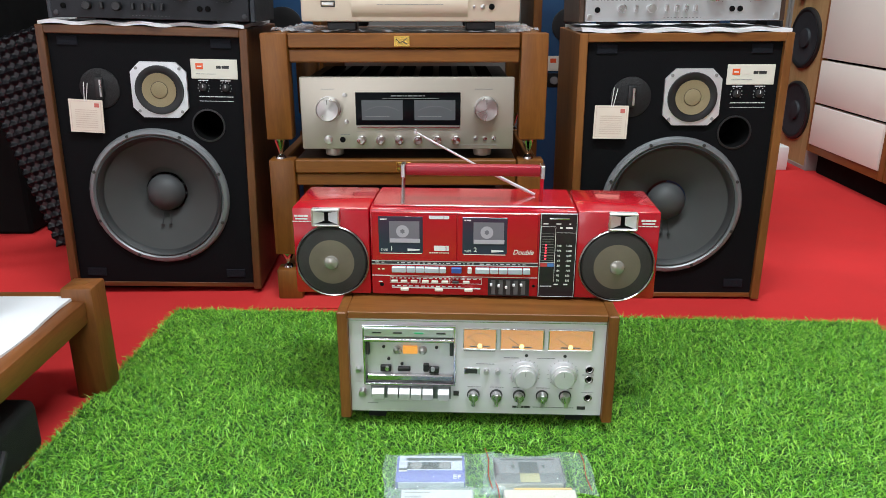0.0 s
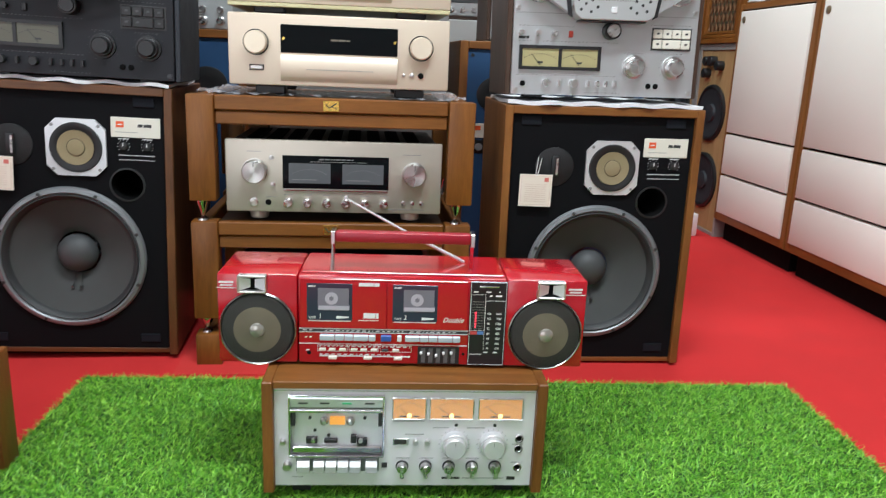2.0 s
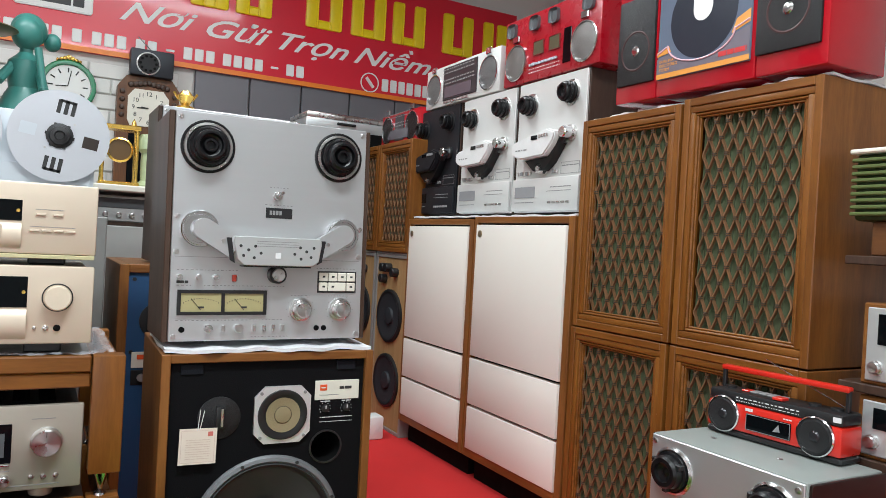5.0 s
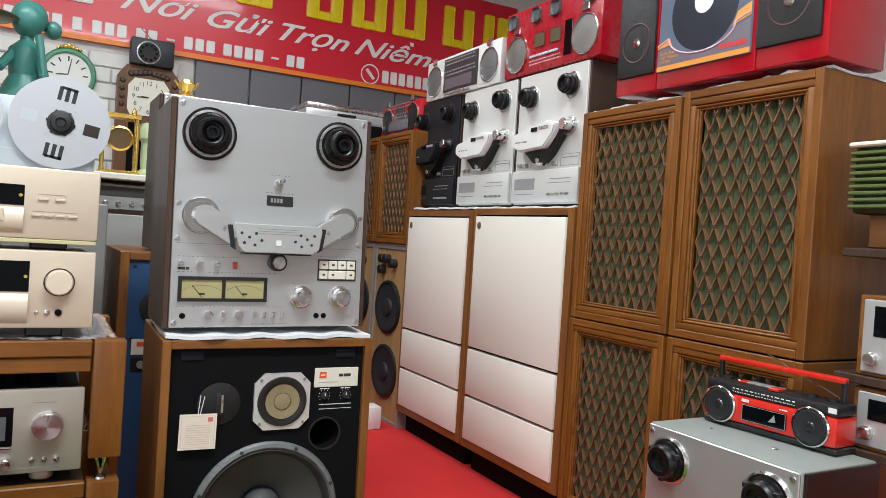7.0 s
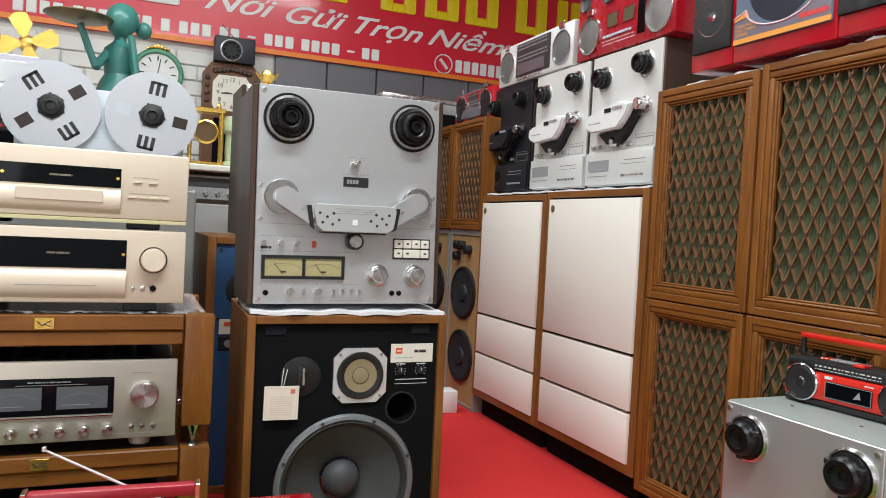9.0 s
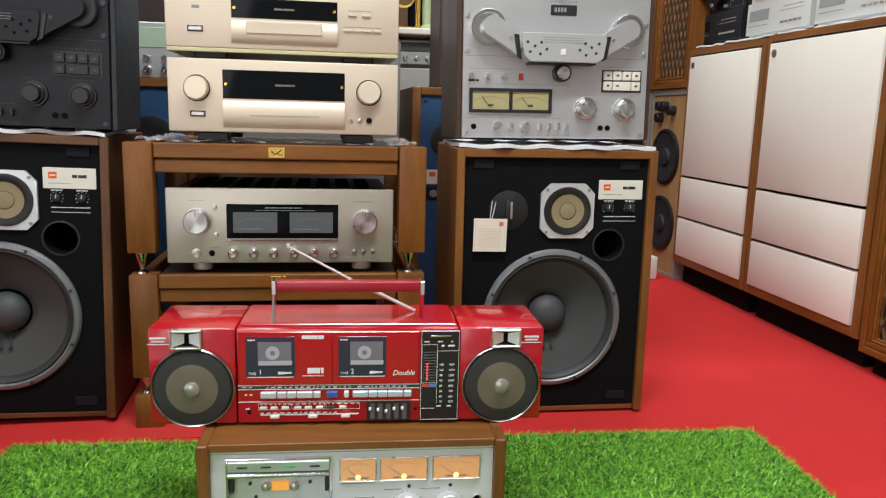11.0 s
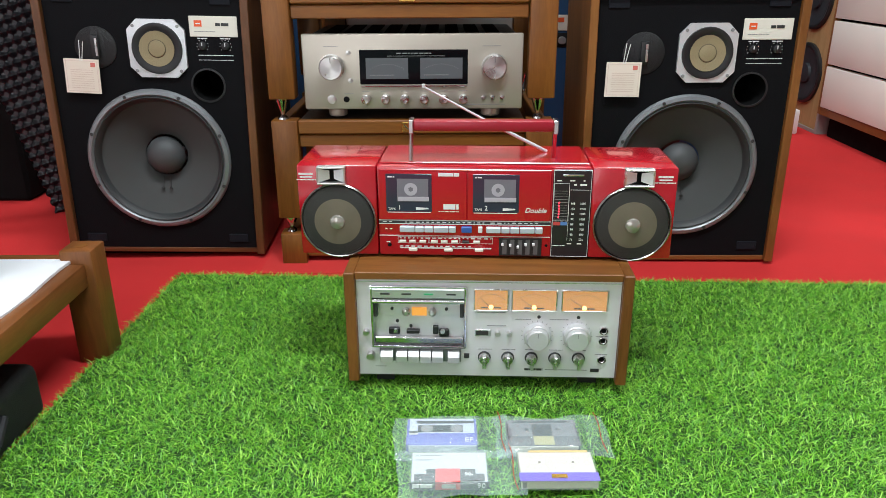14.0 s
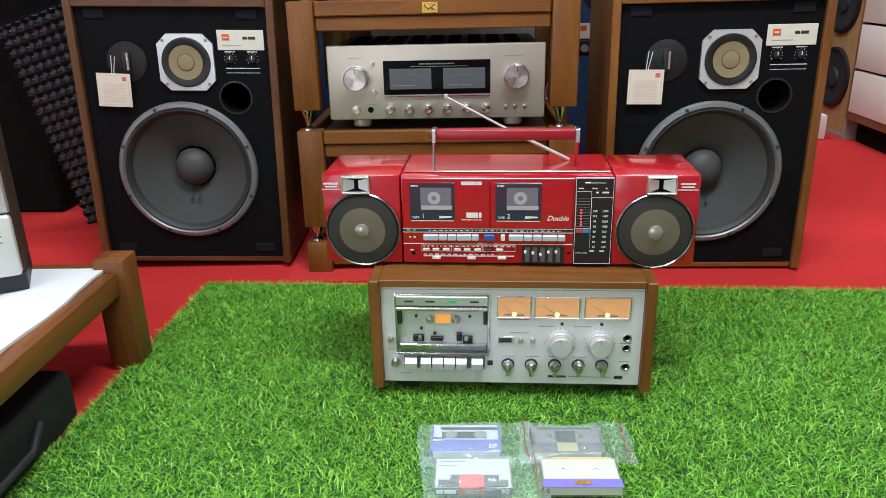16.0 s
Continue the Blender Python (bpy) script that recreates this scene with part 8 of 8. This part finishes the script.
foam_board()
bm = shape()
box(bm, -2.2, -1.25, 2.3, 2.9, 0.0, 1.3, 0.01)
single("dark_cabinet", bm, VOID, "tall dark cabinet in the shaded corner", "cabinet")

# ---------------------------------------------------------------- cassettes on the mat
CLR = clear("cassette_case_plastic", (0.92, 0.95, 0.97), 0.10, 0.06)
BAG = clear("zip_bag_plastic", (0.70, 0.86, 0.86), 0.20, 0.10)


def cassette(x, y, rz, kind, label, bag=True, zip_side=1, bw=0.155):
    t = thing("audio_cassette", pose(x, y, 0.024, 0, 0, rz), label, "cassette", "cassettes on the grass mat")
    W, D, H = 0.0515, 0.0325, 0.0155
    pal = {"blue": ((0.10, 0.12, 0.45), (0.55, 0.60, 0.75)), "dark": ((0.05, 0.05, 0.055), (0.09, 0.09, 0.10)), "red": ((0.46, 0.48, 0.50), (0.015, 0.015, 0.015)), "violet": ((0.56, 0.55, 0.48), (0.13, 0.09, 0.50))}[kind]
    base = paint("card_" + kind, pal[0], 0.5, bump=0.02)
    sec = paint("print_" + kind, pal[1], 0.5, bump=0.0)
    bm = shape()
    box(bm, -W + 0.002, W - 0.002, -D + 0.002, D - 0.002, 0.001, H - 0.0018, 0.001)
    part("inlay_card", bm, base, t)

    def flat(nm, m_, *rects):
        b = shape()
        for a in rects:
            box(b, a[0], a[1], a[2], a[3], H - 0.0018, H - 0.0012)
        part(nm, b, m_, t)

    def front(nm, m_, *rects):
        b = shape()
        for a in rects:
            box(b, a[0], a[1], -D + 0.0012, -D + 0.002, a[2], a[3])
        part(nm, b, m_, t)
    redm = paint("label_red", (0.62, 0.03, 0.025), 0.45, bump=0)
    if kind == "red":
        flat("black_band", sec, (-0.0455, 0.0455, -0.0305, -0.016), (-0.030, 0.034, -0.016, -0.006))
        flat("small_print", INK, (-0.045, -0.010, 0.022, 0.024), (-0.045, -0.022, 0.013, 0.0145))
        bm = shape()
        box(bm, -0.018, 0.014, -0.0332, -0.006, H - 0.0012, H - 0.0006)
        part("red_field", bm, redm, t)
        front("spine_black", sec, (-0.0515, 0.0515, 0.002, 0.0125))
        bm = shape()
        box(bm, -0.018, 0.014, -D + 0.0006, -D + 0.0012, 0.002, 0.0125)
        part("red_field", bm, redm, t)
        letters("90", 0.011, INKW, t, Matrix.Translation((0.041, -D + 0.0008, 0.0072)))
        letters("90", 0.009, INKW, t, Matrix.Translation((0.024, -0.018, H - 0.0004)) @ pose(0, 0, 0, -90, 0, 0))
        bm = shape()
        bars(bm, -0.048, -0.022, 0.0072, 0.0055, -D + 0.0012, gap=-0.002, seed=1)
        bars(bm, -0.010, 0.008, 0.0072, 0.0060, -D + 0.0006, gap=-0.002, seed=2)
        part("maker_name", bm, INKW, t)
        flat("white_bar", INKW, (-0.032, -0.020, -0.0135, -0.0105), (-0.034, -0.020, -0.0245, -0.0205))
    elif kind == "violet":
        flat("violet_band", sec, (-0.0515, 0.0515, -0.031, -0.014))
        bm = shape()
        bars(bm, -0.010, 0.010, 0, 0.007, 0, gap=-0.003, seed=2)
        bmesh.ops.transform(bm, matrix=Matrix.Translation((0, -0.0225, H - 0.0004)) @ pose(0, 0, 0, -90, 0, 0), verts=list(bm.verts))
        part("maker_name", bm, GOLD, t)
        for sx in (-0.022, 0.022):
            flat("hub_mark", CREAM, (sx - 0.006, sx + 0.006, 0.006, 0.009), (sx - 0.0015, sx + 0.0015, 0.002, 0.013))
        flat("tan_strip", paint("tan_strip", (0.62, 0.45, 0.16), 0.5, bump=0), (-0.035, 0.045, 0.029, 0.033))
        front("spine_print", INK, (-0.048, -0.043, 0.003, 0.012))
    elif kind == "blue":
        flat("pale_label", sec, (-0.046, 0.046, -0.005, 0.030))
        flat("window", INKD, (-0.034, 0.030, -0.003, 0.014))
        bm = shape()
        for sx in (-0.021, 0.021):
            lathe(bm, [(0.009, 0), (0.009, 0.0006), (0, 0.0006)], 20, (sx, 0.006, H - 0.0012), "z")
        part("hub", bm, INK, t)
        flat("white_strip", INKW, (-0.036, 0.046, 0.018, 0.025))
        flat("tan_patch", CREAM, (-0.046, -0.034, -0.008, 0.0))
        letters("EF", 0.013, INKW, t, Matrix.Translation((0.038, -0.022, H - 0.0006)) @ pose(0, 0, 0, -90, 0, 0))
        front("spine", paint("pale_spine", (0.62, 0.66, 0.75), 0.4, bump=0), (-0.046, 0.048, 0.002, 0.012))
    else:
        flat("label", paint("grey_label", (0.16, 0.16, 0.17), 0.4, bump=0), (-0.048, 0.048, -0.010, 0.028))
        flat("olive_patch", paint("olive_patch", (0.36, 0.33, 0.12), 0.5, bump=0), (-0.014, 0.014, -0.030, 0.018))
        flat("white_strip", INKW, (-0.040, 0.040, 0.022, 0.026))
        for sx in (-0.022, 0.022):
            flat("hub_mark", INKW, (sx - 0.005, sx + 0.005, 0.005, 0.0065), (sx - 0.001, sx + 0.001, 0.001, 0.010))
        front("spine", CREAM, (-0.048, 0.046, 0.002, 0.012))
    bm = shape()
    box(bm, -W, W, -D, D, 0, H, 0.0012)
    case = part("case", bm, CLR, t, "clear plastic case")
    case.visible_shadow = False
    if bag:
        rnd = random.Random(int((x + y) * 1000))
        b = thing("zip_bag", pose(x + 0.014 * zip_side, y, 0.024, 0, 0, rz + rnd.uniform(-3, 3)), "clear plastic zip bag with a red line round the cassette", "plastic bag", "zip bags")
        bm = shape()
        n, m_ = 26, 16
        g = []
        ph = [rnd.uniform(0, 6) for _ in range(3)]
        for i in range(n + 1):
            r_ = []
            for j in range(m_ + 1):
                u, v = i / n * 2 - 1, j / m_ * 2 - 1
                xx, yy = u * bw / 2, v * 0.049
                ins = max(0.0, 1 - max(abs((xx + 0.014 * zip_side) / 0.062), abs(yy / 0.042)) ** 6)
                zz = 0.0005 + ins * 0.0165 + (1 - ins) * 0.005 * (1 + math.sin(60 * xx + ph[0]) * math.cos(48 * yy + ph[1])) + 0.0008 * math.sin(120 * xx + 90 * yy)
                r_.append(bm.verts.new((xx + 0.002 * math.sin(70 * yy + ph[2]), yy + 0.0015 * math.sin(55 * xx), zz)))
            g.append(r_)
        for i in range(n):
            for j in range(m_):
                bm.faces.new((g[i][j], g[i + 1][j], g[i + 1][j + 1], g[i][j + 1]))
        fl = part("film", bm, BAG, b)
        fl.visible_shadow = False
        bm = shape()
        for k in range(8):
            y0, y1 = -0.048 + k * 0.012, -0.036 + k * 0.012
            xz = zip_side * (bw / 2 - 0.012)
            rod(bm, (xz + 0.002 * math.sin(70 * y0), y0, 0.0125 + 0.001 * math.sin(k)), (xz + 0.002 * math.sin(70 * y1), y1, 0.0125 + 0.001 * math.sin(k + 1)), 0.0006, 6)
        part("zip_line", bm, paint("zip_red", (0.45, 0.06, 0.03), 0.4, bump=0), b, "red zip line")


cassette(-0.024, 1.067, 0, "blue", "cassette with blue and white label in a clear case", True, 1, 0.165)
cassette(0.118, 1.064, 0, "dark", "dark grey cassette with an olive patch in a clear case", True, 1, 0.160)
cassette(-0.014, 0.988, 0, "red", "cassette with black and red card in a clear case", True, 1, 0.165)
cassette(0.128, 0.988, 0, "violet", "cream cassette with a violet band in a clear case", False)

# ---------------------------------------------------------------- ceiling fittings
for lx, ly, lw in LAMPS:
    t = thing("ceiling_light", pose(lx, ly, 2.56), "white ceiling batten with a lit diffuser", "ceiling light", "ceiling lights")
    bm = shape()
    box(bm, -0.60, 0.60, -0.13, 0.13, 0.03, 0.0895, 0.004)
    part("housing", bm, WHITE, t)
